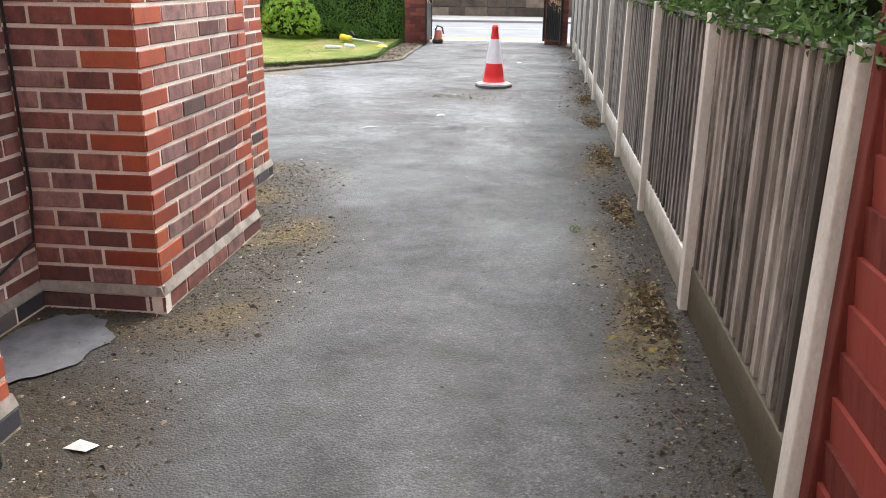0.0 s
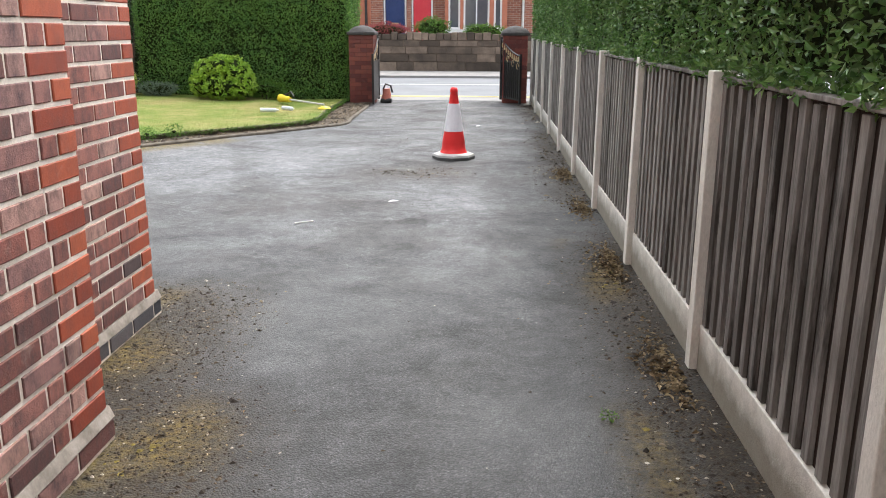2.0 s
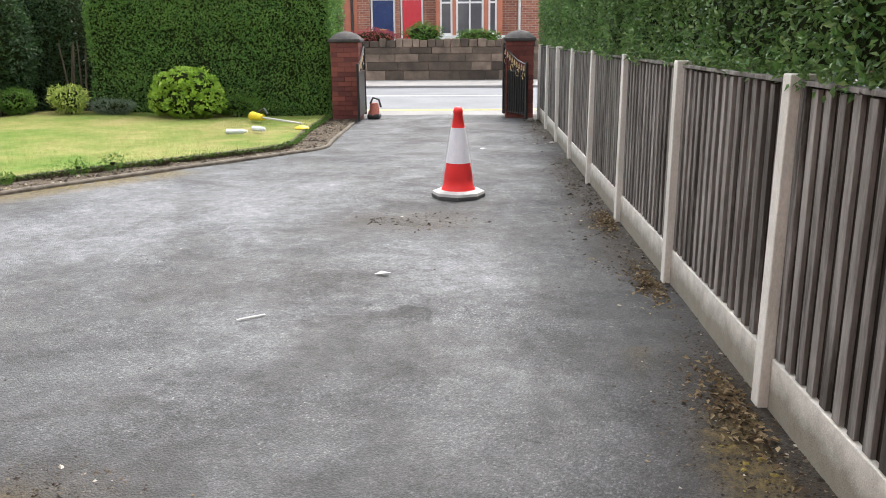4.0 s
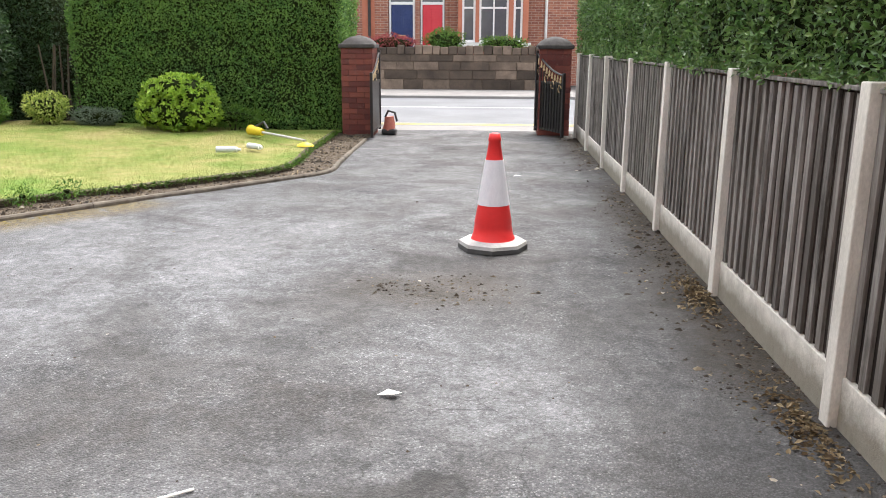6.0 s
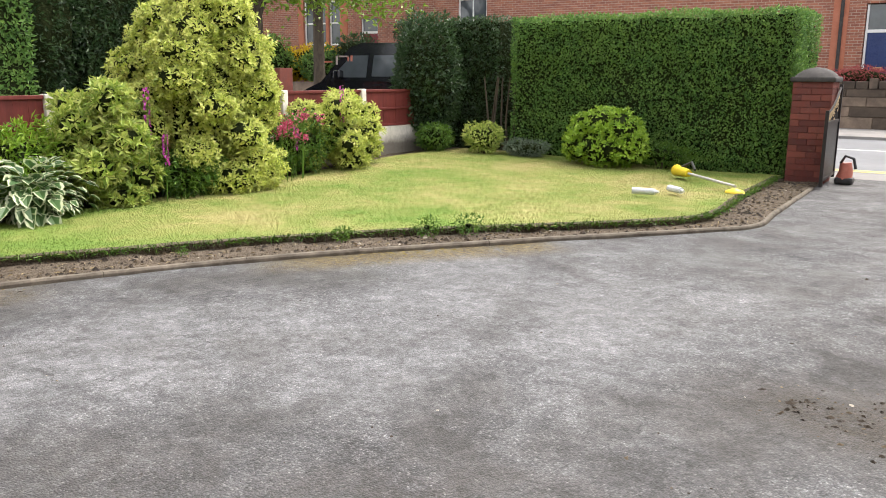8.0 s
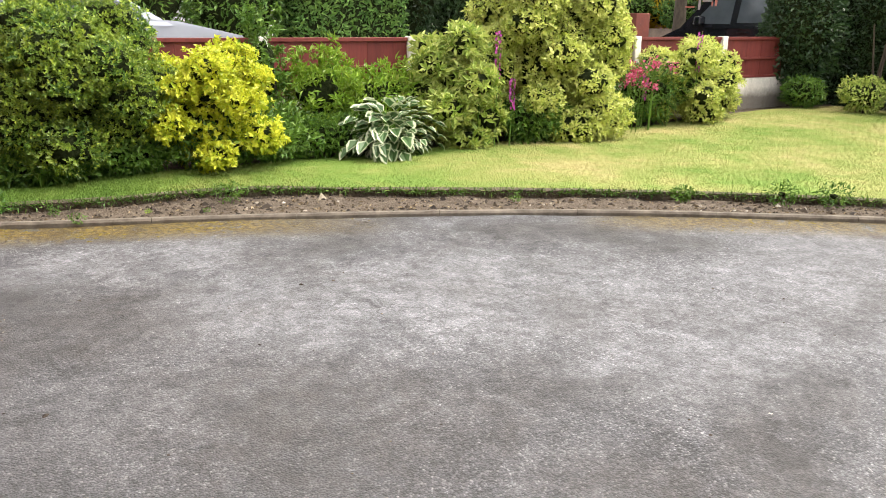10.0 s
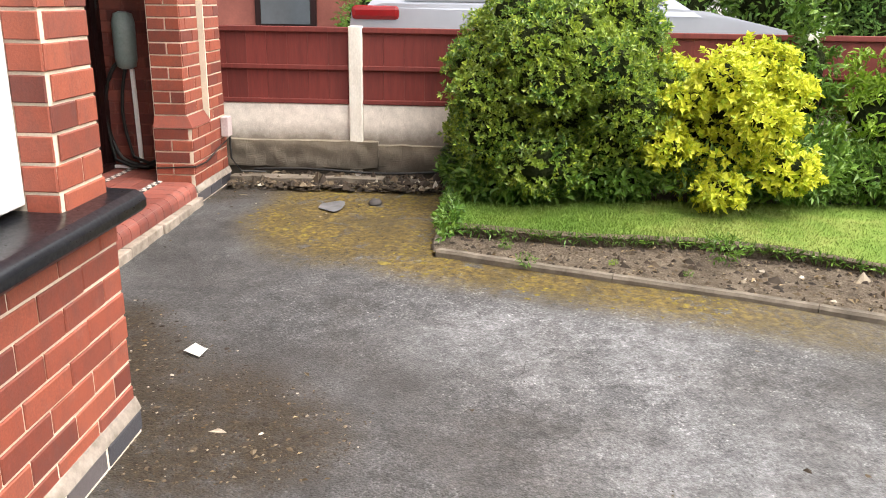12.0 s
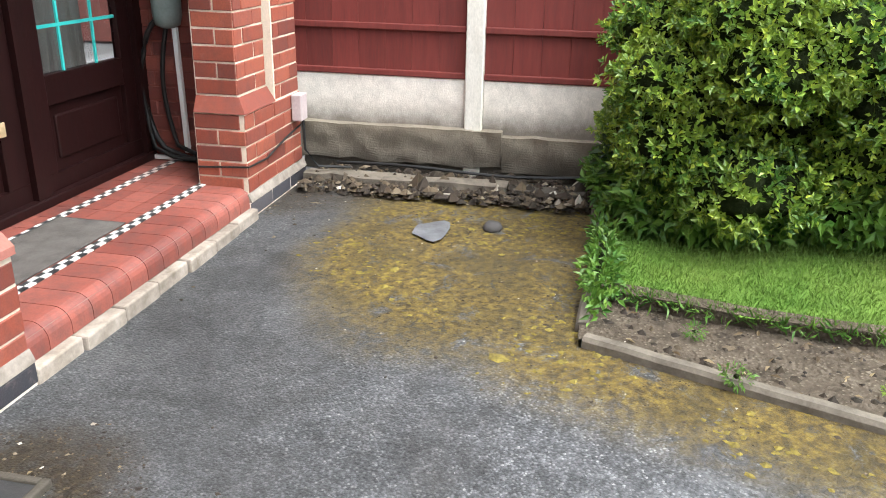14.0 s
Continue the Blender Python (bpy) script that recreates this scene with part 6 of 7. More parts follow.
def sash(x0, x1, z0, z1, y, cross=True):
    fr = part("window", box(x0, x1, y, y + 0.06, z0, z0 + 0.08), UPVC, terrace, "white framed sash window")
    for a, b, c, d in ((x0, x0 + 0.07, z0 + 0.08, z1), (x1 - 0.07, x1, z0 + 0.08, z1), (x0 + 0.07, x1 - 0.07, z1 - 0.07, z1), (x0 + 0.07, x1 - 0.07, (z0 + z1) / 2 - 0.03, (z0 + z1) / 2 + 0.03)):
        part("window_frame", box(a, b, y, y + 0.06, c, d), UPVC, fr)
    if cross:
        part("glazing_bar", box((x0 + x1) / 2 - 0.025, (x0 + x1) / 2 + 0.025, y, y + 0.05, z0 + 0.08, z1 - 0.07), UPVC, fr)
    part("pane", box(x0 + 0.07, x1 - 0.07, y + 0.03, y + 0.036, z0 + 0.08, z1 - 0.07), CAR_GLASS, fr, "dark reflecting glass")


# square bay of the red-doored house
BY = HY - 0.6
part("bay_base", box(-1.95, 0.35, BY, HY, 0.5, 1.3), TERRACE, terrace)
part("bay_sill", box(-2.05, 0.45, BY - 0.08, HY, 1.27, 1.4, 0.01), PAINT_W, terrace, "pale stone sill")
for x0, x1 in ((-1.95, -1.82), (-1.38, -1.26), (-0.3, -0.14), (0.16, 0.35)):
    part("bay_mullion", box(x0, x1, BY, BY + 0.2, 1.4, 3.9, 0.01), TERRACOTTA, terrace, "terracotta mullion")
sash(-1.82, -1.38, 1.4, 3.6, BY + 0.08, False)
sash(-1.26, -0.3, 1.4, 3.6, BY + 0.08)
sash(-0.14, 0.16, 1.4, 3.6, BY + 0.08, False)
part("bay_head", box(-2.0, 0.4, BY - 0.03, HY, 3.6, 4.2), TERRACOTTA, terrace)
sash(-26.5, -25.2, 2.55, 4.4, HY + 0.08)
sash(-25.05, -24.4, 2.55, 4.4, HY + 0.08, False)
sash(-32, -31, 2.5, 4.4, HY + 0.08)
sash(-18.5, -17.2, 2.4, 4.2, HY + 0.08)
for x0, x1 in ((-26.8, -26.5), (-25.2, -25.05), (-24.4, -24.0)):
    part("window_jamb", box(x0, x1, HY - 0.04, HY, 2.2, 4.6), TERRACOTTA, terrace, "terracotta jamb")
part("rain_pipe", tube([(0.95, HY - 0.06, 0.5), (0.95, HY - 0.06, 6.8)], 0.05, 8), PAINT_W, terrace, "pale rain pipe", True)
part("rain_pipe", tube([(-4.95, HY - 0.08, 0.5), (-4.95, HY - 0.08, 6.8)], 0.05, 8), CAPSTONE, terrace, "black rain pipe", True)
part("garden_bank", box(-46, 1.35, 30.8, HY, 0.0, 0.9), SOIL, terrace)

# ---- border plants ----
BZ = 0.03
lobed_bush("box_bush", (-8.02, 8.42, BZ), mound(0.64, 0.7, 1.42, 26, 0.25, 21, 0.32), L_BOX, 21000, 6, 0.03, 0.55, "large rounded dark green box bush with yellow-green tips", "bush", 31, 0.75, 0.4, 0.72, 0.34, ragged=0.16, stems=7)
lobed_bush("golden_shrub", (-7.8, 9.42, BZ), mound(0.54, 0.56, 1.04, 15, 0.17, 7, 0.25), L_YELLOW, 3200, 7, 0.042, 0.6, "loose golden-yellow leafed shrub in the border", "shrub", 32, 0.85, 0.55, 0.55, 0.45, ragged=0.2)
bush("green_underplanting", (-7.9, 9.7, BZ), (0.52, 0.75, 0.5), L_GREEN, 5000, 0.06, 0.4, "mixed low green plants under the golden shrub", "plants", 33, 0.3, 3.0, 0.5, core=0.5)
bush("upright_shrub", (-8.3, 10.12, BZ), (0.26, 0.24, 1.4), L_GREEN, 2600, 0.055, 0.45, "slender upright green shrub climbing a fence post", "shrub", 34, 0.3, 3.5, 0.5, sprig=240, core=0.4)
bush("green_shrub", (-8.2, 10.65, BZ), (0.42, 0.42, 1.02), L_FRESH, 4200, 0.07, 0.3, "feathery mid-green shrub in the border", "shrub", 35, 0.28, 3.0, 0.5, sprig=300, core=0.5)
bush("fern_clump", (-8.2, 11.35, BZ), (0.4, 0.6, 0.82), L_FRESH, 4200, 0.08, 0.28, "low spreading bright green ferny clump", "plants", 36, 0.2, 3.0, 0.5, droop=0.4, core=0.55)
bush("low_green_plants", (-7.85, 10.6, BZ), (0.25, 0.85, 0.4), L_GREEN, 4500, 0.055, 0.35, "tangled low green border plants", "plants", 37, 0.35, 4.0, 0.5, core=0.5)
lobed_bush("spotted_laurel", (-7.95, 12.0, BZ), mound(0.5, 0.52, 1.2, 14, 0.2, 9), L_LIME, 1500, 7, 0.08, 0.4, "yellow-green spotted laurel with long leaves", "shrub", 38, 0.9, 0.4, 0.66, 0.38)
lobed_bush("large_lime_shrub", (-8.05, 13.3, BZ), mound(0.72, 0.78, 2.2, 32, 0.27, 11), L_PALE, 13000, 6, 0.05, 0.5, "large mounded pale lime-green shrub", "shrub", 39, 0.9, 0.4, 0.74, 0.32, stems=7)
bush("green_clump", (-7.75, 12.85, BZ), (0.28, 0.4, 0.5), L_GREEN, 2200, 0.07, 0.3, "mid-green leafy clump at the foot of the foxgloves", "plants", 40, 0.3, 3.0, 0.5, core=0.5)
lobed_bush("lime_shrub", (-8.1, 15.6, BZ + 0.08), mound(0.5, 0.7, 1.0, 15, 0.2, 13), L_PALE, 3000, 6, 0.052, 0.48, "smaller yellow-green shrub by the red fence", "shrub", 41, 0.9, 0.4, 0.74, 0.32)
bush("flower_clump", (-8.1, 14.85, BZ + 0.05), (0.4, 0.55, 0.75), L_GREEN, 3200, 0.06, 0.35, "leafy clump beneath pink valerian flowers", "plants", 42, 0.25, 3.0, 0.5, core=0.5)
bush("dark_laurel", (-8.5, 18.3, 0.1), (0.62, 0.42, 2.1), L_DARK, 6500, 0.075, 0.45, "dark glossy laurel at the end of the hedge", "shrub", 43, 0.2, 2.6, 0.4, core=0.72)
lobed_bush("round_bush", (-5.28, 18.15, 0.1), ((0, 0, 0.4, 0.5, 0.4, 0.36), (-0.22, -0.08, 0.5, 0.3, 0.3, 0.25), (0.2, -0.1, 0.5, 0.3, 0.3, 0.26), (0.0, -0.15, 0.6, 0.3, 0.28, 0.2), (-0.34, -0.1, 0.28, 0.25, 0.28, 0.24), (0.36, -0.1, 0.28, 0.25, 0.28, 0.24), (0.02, -0.22, 0.28, 0.4, 0.26, 0.26)), L_BRIGHT, 1500, 7, 0.06, 0.5, "rounded bright green bush before the hedge", "bush", 44, 0.9, 0.5, 0.86, 0.2, ragged=0.08)
bush("small_green_shrub", (-8.1, 17.95, 0.14), (0.28, 0.26, 0.42), L_GREEN, 1600, 0.06, 0.42, "small dark green shrub in bare soil", "shrub", 45, 0.2)
bush("variegated_shrub", (-7.25, 18.05, 0.14), (0.32, 0.3, 0.48), L_LIME, 1500, 0.055, 0.42, "small yellowish variegated shrub before the hedge", "shrub", 46, 0.25, core=0.6)
bush("grey_lavender", (-6.6, 18.2, 0.12), (0.36, 0.25, 0.26), L_GREY, 1500, 0.06, 0.2, "low grey-green lavender clump", "plants", 47, 0.25)
bush("hedge_weeds", (-4.55, 18.35, 0.1), (0.5, 0.2, 0.3), L_GREEN, 1600, 0.06, 0.22, "low green weeds at the foot of the hedge", "plants", 48, 0.4, core=0.5)
bush("corner_weeds", (-8.2, 7.78, 0.02), (0.35, 0.16, 0.28), L_GREEN, 1500, 0.06, 0.4, "ivy and weeds spilling over the edging", "plants", 49, 0.4, core=0.5)
bush("corner_weeds", (-7.3, 7.72, 0.03), (0.5, 0.07, 0.09), L_GREEN, 900, 0.04, 0.45, "small weeds along the edging strip", "plants", 50, 0.4, core=0.3, stems=0)
bush("under_bush_plants", (-7.78, 8.12, 0.05), (0.36, 0.4, 0.24), L_GREEN, 2200, 0.06, 0.5, "shaded leafy plants under the box bush", "plants", 51, 0.35, core=0.5)
for k, (x, y, h) in enumerate(((-6.62, 9.2, 0.13), (-6.5, 8.6, 0.03), (-6.35, 8.95, 0.03), (-6.75, 8.05, 0.05), (-5.0, 12.1, 0.1), (-4.3, 12.9, 0.16), (-4.55, 12.65, 0.15), (-6.45, 8.15, 0.06), (-5.6, 11.0, 0.05), (0.17, 5.3, 0.035))):
    bush("weed", (x, y, 0.02 if k < 9 else 0.0), (h * 0.8 if k else 0.1, h * 0.8 if k else 0.1, h), L_GREEN if k != 1 else L_FRESH, 60 + int(h * 900), min(0.035, 0.35 * h), 0.35, "small green weed growing in dry soil", "weed", 60 + k, 0.45, core=0.2, stems=0, group="weeds")

# hosta with cream-edged leaves
bush("under_bush_plants", (-7.8, 8.72, 0.05), (0.3, 0.4, 0.4), L_GREEN, 3200, 0.055, 0.5, "shaded leafy plants between the box bush and the golden shrub", "plants", 52, 0.35, core=0.6)
# filler plants in the darkest leaf colour, for the shade below the box bush
bush("under_bush_plants", (-8.1, 8.3, 0.03), (0.45, 0.55, 0.5), L_DARK, 3200, 0.055, 0.5, "plants beneath the box bush, shade painted in as dark leaves", "plants", 53, 0.3, core=0.6)
hosta = thing("hosta", (-7.68, 11.12, BZ), "hosta with broad green leaves edged in cream", "hosta")
rng = np.random.default_rng(70)
n = 300
az, el = rng.uniform(0, 6.283, n), rng.uniform(0.05, 1.35, n)
rr = rng.uniform(0.1, 0.46, n)
d = np.stack([np.cos(az) * np.cos(el), np.sin(az) * np.cos(el), np.sin(el)], axis=1)
P = d * np.stack([rr, rr * 1.15, rr * 1.05], axis=1) + np.array((0, 0, 0.08))
D = d + np.array((0, 0, -0.75))
N = d * 0.4 + np.array((0, 0, 1.0)) + rng.normal(size=d.shape) * 0.25
ob = new("leaves", leaf_mesh("leaves", P, D, N, 0.15, 0.66, L_HOSTA, 0.15, 0.18, 70, True))
ob.parent = hosta
tagged(ob, kind="stuff")


def foxglove(x, y, h, seed):
    th = thing("foxglove", (x, y, BZ), "foxglove spike of purple-pink bells on a green stem", "flower", "foxgloves")
    r = np.random.default_rng(seed)
    part("stalk", tube([(x, y, 0), (x + 0.02, y, h * 0.6), (x + 0.03, y + 0.02, h)], 0.007, 6, 0.003), L_GREEN, th)
    n = 46
    z = np.linspace(h * 0.62, h, n)
    a = r.uniform(0, 6.28, n)
    P = np.stack([0.03 + 0.01 * np.cos(a), 0.01 * np.sin(a), z - BZ], axis=1)
    D = np.stack([np.cos(a), np.sin(a), -0.7 + 0 * a], axis=1)
    sz = 0.036
    ob = new("bloom", leaf_mesh("bloom", P, D, np.tile((0, 0, 1.0), (n, 1)), sz, 0.65, L_PURPLE, 0.5, seed=seed))
    ob.parent = th
    tagged(ob, "purple-pink bells", kind="stuff")


for k, (x, y, h) in enumerate(((-7.6, 12.25, 1.2), (-7.62, 12.05, 0.85), (-7.55, 12.4, 0.75), (-7.75, 15.3, 1.2), (-7.9, 14.6, 0.7))):
    foxglove(x, y, h, 80 + k)


def valerian(x, y, h, seed):
    th = thing("pink_flower", (x, y, BZ + 0.05), "pink valerian flower heads on thin stems", "flower", "pink flowers")
    r = np.random.default_rng(seed)
    part("stalk", tube([(x, y, 0), (x + 0.02, y + 0.02, h)], 0.005, 5), L_GREEN, th)
    n = 40
    P = r.normal(size=(n, 3)) * np.array((0.035, 0.035, 0.03)) + np.array((0.02, 0.02, h - BZ - 0.05))
    ob = new("flower_head", leaf_mesh("flower_head", P, r.normal(size=(n, 3)), np.tile((0, 0, 1.0), (n, 1)), 0.035, 0.8, L_PINK, seed=seed))
    ob.parent = th
    tagged(ob, "pink petals", kind="stuff")


rr = random.Random(9)
for k in range(11):
    valerian(-7.85 + rr.uniform(-0.2, 0.25), 14.6 + rr.uniform(-0.4, 0.4), rr.uniform(0.55, 0.95), 90 + k)

# grass on the lawn
rng = np.random.default_rng(100)


def grass(count, x0, x1, y0, y1, h, seed, name="lawn_grass", fade=False):
    r = np.random.default_rng(seed)
    X, Y = r.uniform(x0, x1, count), r.uniform(y0, y1, count)
    ok = inside([(p[0], p[1]) for p in lawn_poly], X, Y)
    if fade:
        ok &= r.uniform(0, 1, count) < smooth01(Y, y1, y0)
    X, Y = X[ok], Y[ok]
    P = np.stack([X, Y, lawn_z(X, Y) - 0.003], axis=1)
    D = r.normal(size=P.shape) * 0.55
    D[:, 2] = 1.0
    N = r.normal(size=P.shape)
    N[:, 2] = 0
    return tagged(new(name, leaf_mesh(name, P, D, N, h, 0.1, L_GRASS, 0.1, 0.3, seed)), "short mown grass blades, green mixed with straw", "grass", kind="stuff")


grass(420000, -8.4, -2.8, 7.6, 18.8, 0.014, 101)
grass(60000, -8.0, -6.0, 7.6, 10.6, 0.024, 102, fade=True)
# longer ragged blades along the cut edge
E2 = polyline(LAWN_FRONT, 0.01)
idx = rng.integers(0, len(E2), 5200)
P = np.array([E2[i] for i in idx]) + rng.normal(size=(5200, 3)) * np.array((0.018, 0.018, 0))
P[:, 2] = 0.06
D = rng.normal(size=P.shape) * 0.7 + np.array((0.5, -0.3, 0.45))
N = rng.normal(size=P.shape)
tagged(new("edge_grass", leaf_mesh("edge_grass", P, D, N, 0.042, 0.1, L_GREEN, 0.1, 0.4, 103)), "ragged longer grass hanging over the lawn edge", "grass", kind="stuff")

STRAW = leaf_mat("dry_straw", ((0.0, (0.2, 0.15, 0.09)), (1.0, (0.5, 0.42, 0.3))), 0.8)
# ---- grit, bark bits, dead leaves and moss on the ground ----


def bits(name, P, size, mat, label, category, seed, flat=0.5):
    """Small irregular chips lying at P."""
    r = np.random.default_rng(seed)
    k = len(P)
    base = np.array([(1, 0, 0), (0.3, 0.9, 0), (-0.8, 0.5, 0), (-0.7, -0.6, 0), (0.4, -0.9, 0), (0, 0, 1)], dtype=float)
    s = (size * r.lognormal(0, 0.45, k))[:, None, None]
    V = base[None] * (1 + 0.35 * r.normal(size=(k, 6, 3))) * s
    V[:, :, 2] *= flat
    a = r.uniform(0, 6.28, k)
    c, sn = np.cos(a)[:, None], np.sin(a)[:, None]
    x, y = V[:, :, 0] * c - V[:, :, 1] * sn, V[:, :, 0] * sn + V[:, :, 1] * c
    V = np.stack([x, y, V[:, :, 2]], axis=2) + P[:, None, :]
    F = np.array([(0, 1, 5), (1, 2, 5), (2, 3, 5), (3, 4, 5), (4, 0, 5)])
    Q = (F[None] + (np.arange(k) * 6)[:, None, None]).reshape(-1, 3)
    return tagged(new(name, np_mesh(name, V.reshape(-1, 3), Q, mat)), label, category, kind="stuff")


def scatter(count, weight, x0, x1, y0, y1, seed, zfun=drive_z):
    r = np.random.default_rng(seed)
    X, Y = r.uniform(x0, x1, count), r.uniform(y0, y1, count)
    ok = (r.uniform(0, 1, count) < weight(X, Y)) & inside(drive_poly, X, Y)
    X, Y = X[ok], Y[ok]
    return np.stack([X, Y, zfun(X, Y) + 0.001], axis=1)


bits("grit", scatter(130000, lambda x, y: 0.6 * litter_amount(x, y) ** 1.5, -2.2, 0.65, 1.5, 9.5, 110), 0.0042, BITS, "loose grit and bark bits along the drive's edges", "grit", 111)
bits("grit", scatter(40000, lambda x, y: 0.35 * litter_amount(x, y) ** 1.5, -2.0, 0.65, 9.5, 19, 112), 0.008, BITS, "loose grit and leaf bits along the fence", "grit", 113)
bits("grit", scatter(60000, lambda x, y: 0.6 * litter_amount(x, y) ** 1.3 + 0.06 * moss_amount(x, y), -8.7, -4.4, 5.95, 8.2, 114), 0.0034, BITS, "grit and debris in the corner by the porch", "grit", 115, 0.35)
bits("loose_chippings", scatter(60000, lambda x, y: 0.016 + 0 * x, -8.5, 0.6, 1.0, 16.0, 116), 0.0045, BITS, "scattered pale chippings on the tarmac", "chippings", 117, 0.4)
P = scatter(80000, lambda x, y: 0.2 * litter_amount(x, y) * smooth01(wobble(x, y, 8.0), -0.6, 0.5), -8.6, 0.65, 1.0, 18.5, 118)
r = np.random.default_rng(119)
tagged(new("leaf_litter", leaf_mesh("leaf_litter", P, r.normal(size=P.shape) * np.array((1, 1, 0.12)), np.tile((0, 0, 1.0), (len(P), 1)) + r.normal(size=P.shape) * 0.25, 0.022, 0.5, DEAD, 0.2, 0.2, 119)), "small dead brown leaves and twigs on the drive", "leaf litter", kind="stuff")
heap_r = np.random.default_rng(128)
for y in POSTS[1:6]:
    n = 420
    P = np.stack([FENCE_X - 0.13 - np.abs(heap_r.normal(size=n)) * 0.07, y - 0.05 + heap_r.normal(size=n) * 0.2, 0.004 + heap_r.uniform(0, 0.02, n)], axis=1)
    tagged(new("leaf_heap", leaf_mesh("leaf_heap", P, heap_r.normal(size=P.shape) * np.array((1, 1, 0.25)), np.tile((0, 0, 1.0), (n, 1)) + heap_r.normal(size=P.shape) * 0.4, 0.03, 0.5, DEAD, 0.2, 0.2, 129)), "little drift of dry pale leaves at a fence post", "leaf litter", kind="stuff")
# soil crumbs in the border
X, Y = r.uniform(-8.6, -2.4, 26000), r.uniform(7.7, 18.9, 26000)
ok = inside(border_poly, X, Y) & ~inside([(p[0], p[1]) for p in lawn_poly], X, Y) & (line_dist([(p[0], p[1]) for p in le], X, Y) < 0.9)
X, Y = X[ok], Y[ok]
bits("soil_crumbs", np.stack([X, Y, soil_z(X, Y)], axis=1), 0.011, BITS, "crumbs of soil, bark and pale stones in the border", "soil", 120, 0.7)
P = np.stack([X, Y, soil_z(X, Y) + 0.012], axis=1)[::4]
tagged(new("bark_litter", leaf_mesh("bark_litter", P, r.normal(size=P.shape) * np.array((1, 1, 0.2)), np.tile((0, 0, 1.0), (len(P), 1)) + r.normal(size=P.shape) * 0.4, 0.035, 0.35, DEAD, 0.2, 0.2, 121)), "dry leaves and bark chips in the soil border", "leaf litter", kind="stuff")
# moss cushions
moss_mat = mottled("moss_cushion", (0.07, 0.052, 0.012), (0.27, 0.21, 0.04), 25, 0.95, bump=0.9, bscale=140)
P = scatter(90000, lambda x, y: 0.6 * moss_amount(x, y) ** 2 * smooth01(wobble(x, y, 7.0), -0.2, 0.35), -8.6, 0.6, 1.0, 12.5, 122)
bits("moss", P, 0.008, moss_mat, "low cushions of yellow-green moss on the tarmac", "moss", 123, 0.28)
# straw and thin twigs in the debris
r = np.random.default_rng(125)
P = scatter(2600, lambda x, y: 0.3 * litter_amount(x, y) ** 2, -8.6, 0.65, 1.5, 12.0, 126)
P[:, 2] += 0.004
tagged(new("straw", leaf_mesh("straw", P, r.normal(size=P.shape) * np.array((1, 1, 0.08)), np.tile((0, 0, 1.0), (len(P), 1)), 0.07, 0.05, STRAW, 0.1, 0.15, 127)), "pale straw stalks and thin twigs among the debris", "twigs", kind="stuff")
# rubble by the footing
P = np.stack([r.uniform(-8.5, -8.05, 1700), r.uniform(6.1, 7.7, 1700), r.uniform(0.005, 0.05, 1700)], axis=1)
bits("rubble", P, 0.016, BITS, "crumbled mortar and pebbles along the footing", "rubble", 124, 0.7)

# single pieces of litter


def scrap(name, pts, at, mat, label, category):
    th = thing(name, at, label, category)
    bm = bmesh.new()
    vs = [bm.verts.new((at[0] + x, at[1] + y, at[2] + z)) for x, y, z in pts]
    c = bm.verts.new((at[0], at[1], at[2] + 0.012))
    for a, b in zip(vs, vs[1:] + vs[:1]):
        bm.faces.new((c, a, b))
    bmesh.ops.solidify(bm, geom=bm.faces[:], thickness=0.0015)
    part("sheet", bm, mat, th)


scrap("paper_scrap", ((-0.07, -0.03, 0.002), (0.02, -0.045, 0.008), (0.06, 0.03, 0.002), (0.0, 0.045, 0.01), (-0.03, 0.02, 0.0)), (-5.3, 6.83, 0.006), PAPER, "torn scrap of white paper on the tarmac", "paper")
scrap("paper_scrap", ((-0.05, -0.015, 0.002), (0.03, -0.03, 0.006), (0.05, 0.015, 0.002), (-0.02, 0.03, 0.008)), (-1.36, 2.85, 0.006), PAPER, "torn scrap of white paper by the wall", "paper")
scrap("yellow_leaf", ((-0.08, -0.02, 0.0), (0.0, -0.035, 0.02), (0.08, 0.0, 0.03), (0.02, 0.035, 0.01)), (-6.19, 10.4, 0.05), LEAF_YELLOW, "curled fallen yellow leaf on the soil border", "leaf")
scrap("white_litter", ((-0.05, -0.01, 0), (0.02, -0.025, 0.01), (0.05, 0.01, 0.004), (-0.01, 0.025, 0.012)), (-1.05, 9.15, 0.006), PAPER, "small scrap of white litter", "litter")
scrap("white_litter", ((-0.045, -0.015, 0), (0.03, -0.02, 0.008), (0.045, 0.015, 0.004), (-0.02, 0.02, 0.01)), (-0.42, 14.73, 0.006), PAPER, "small scrap of white litter", "litter")
stick = thing("pale_stick", (-1.63, 8.35, 0), "short pale stick lying on the tarmac", "stick")
part("twig", tube([(-1.68, 8.31, 0.008), (-1.62, 8.35, 0.01), (-1.56, 8.4, 0.007)], 0.005, 6), PAPER, stick)
rk = thing("stone", (-7.735, 7.2, 0), "dark rounded stone on the mossy tarmac", "stone")
bm = bmesh.new()
bmesh.ops.create_icosphere(bm, subdivisions=2, radius=0.045)
for v in bm.verts:
    v.co = Vector((-7.735, 7.2, 0.015)) + Vector((v.co.x * 1.3, v.co.y, max(-0.02, v.co.z * 0.6))) * (1 + 0.2 * noise.noise(v.co * 30))
part("lump", bm, CAPSTONE, rk, "", True)
GREYPATCH = mottled("worn_cement", (0.07, 0.07, 0.075), (0.15, 0.15, 0.16), 9, 0.8, bump=0.5)
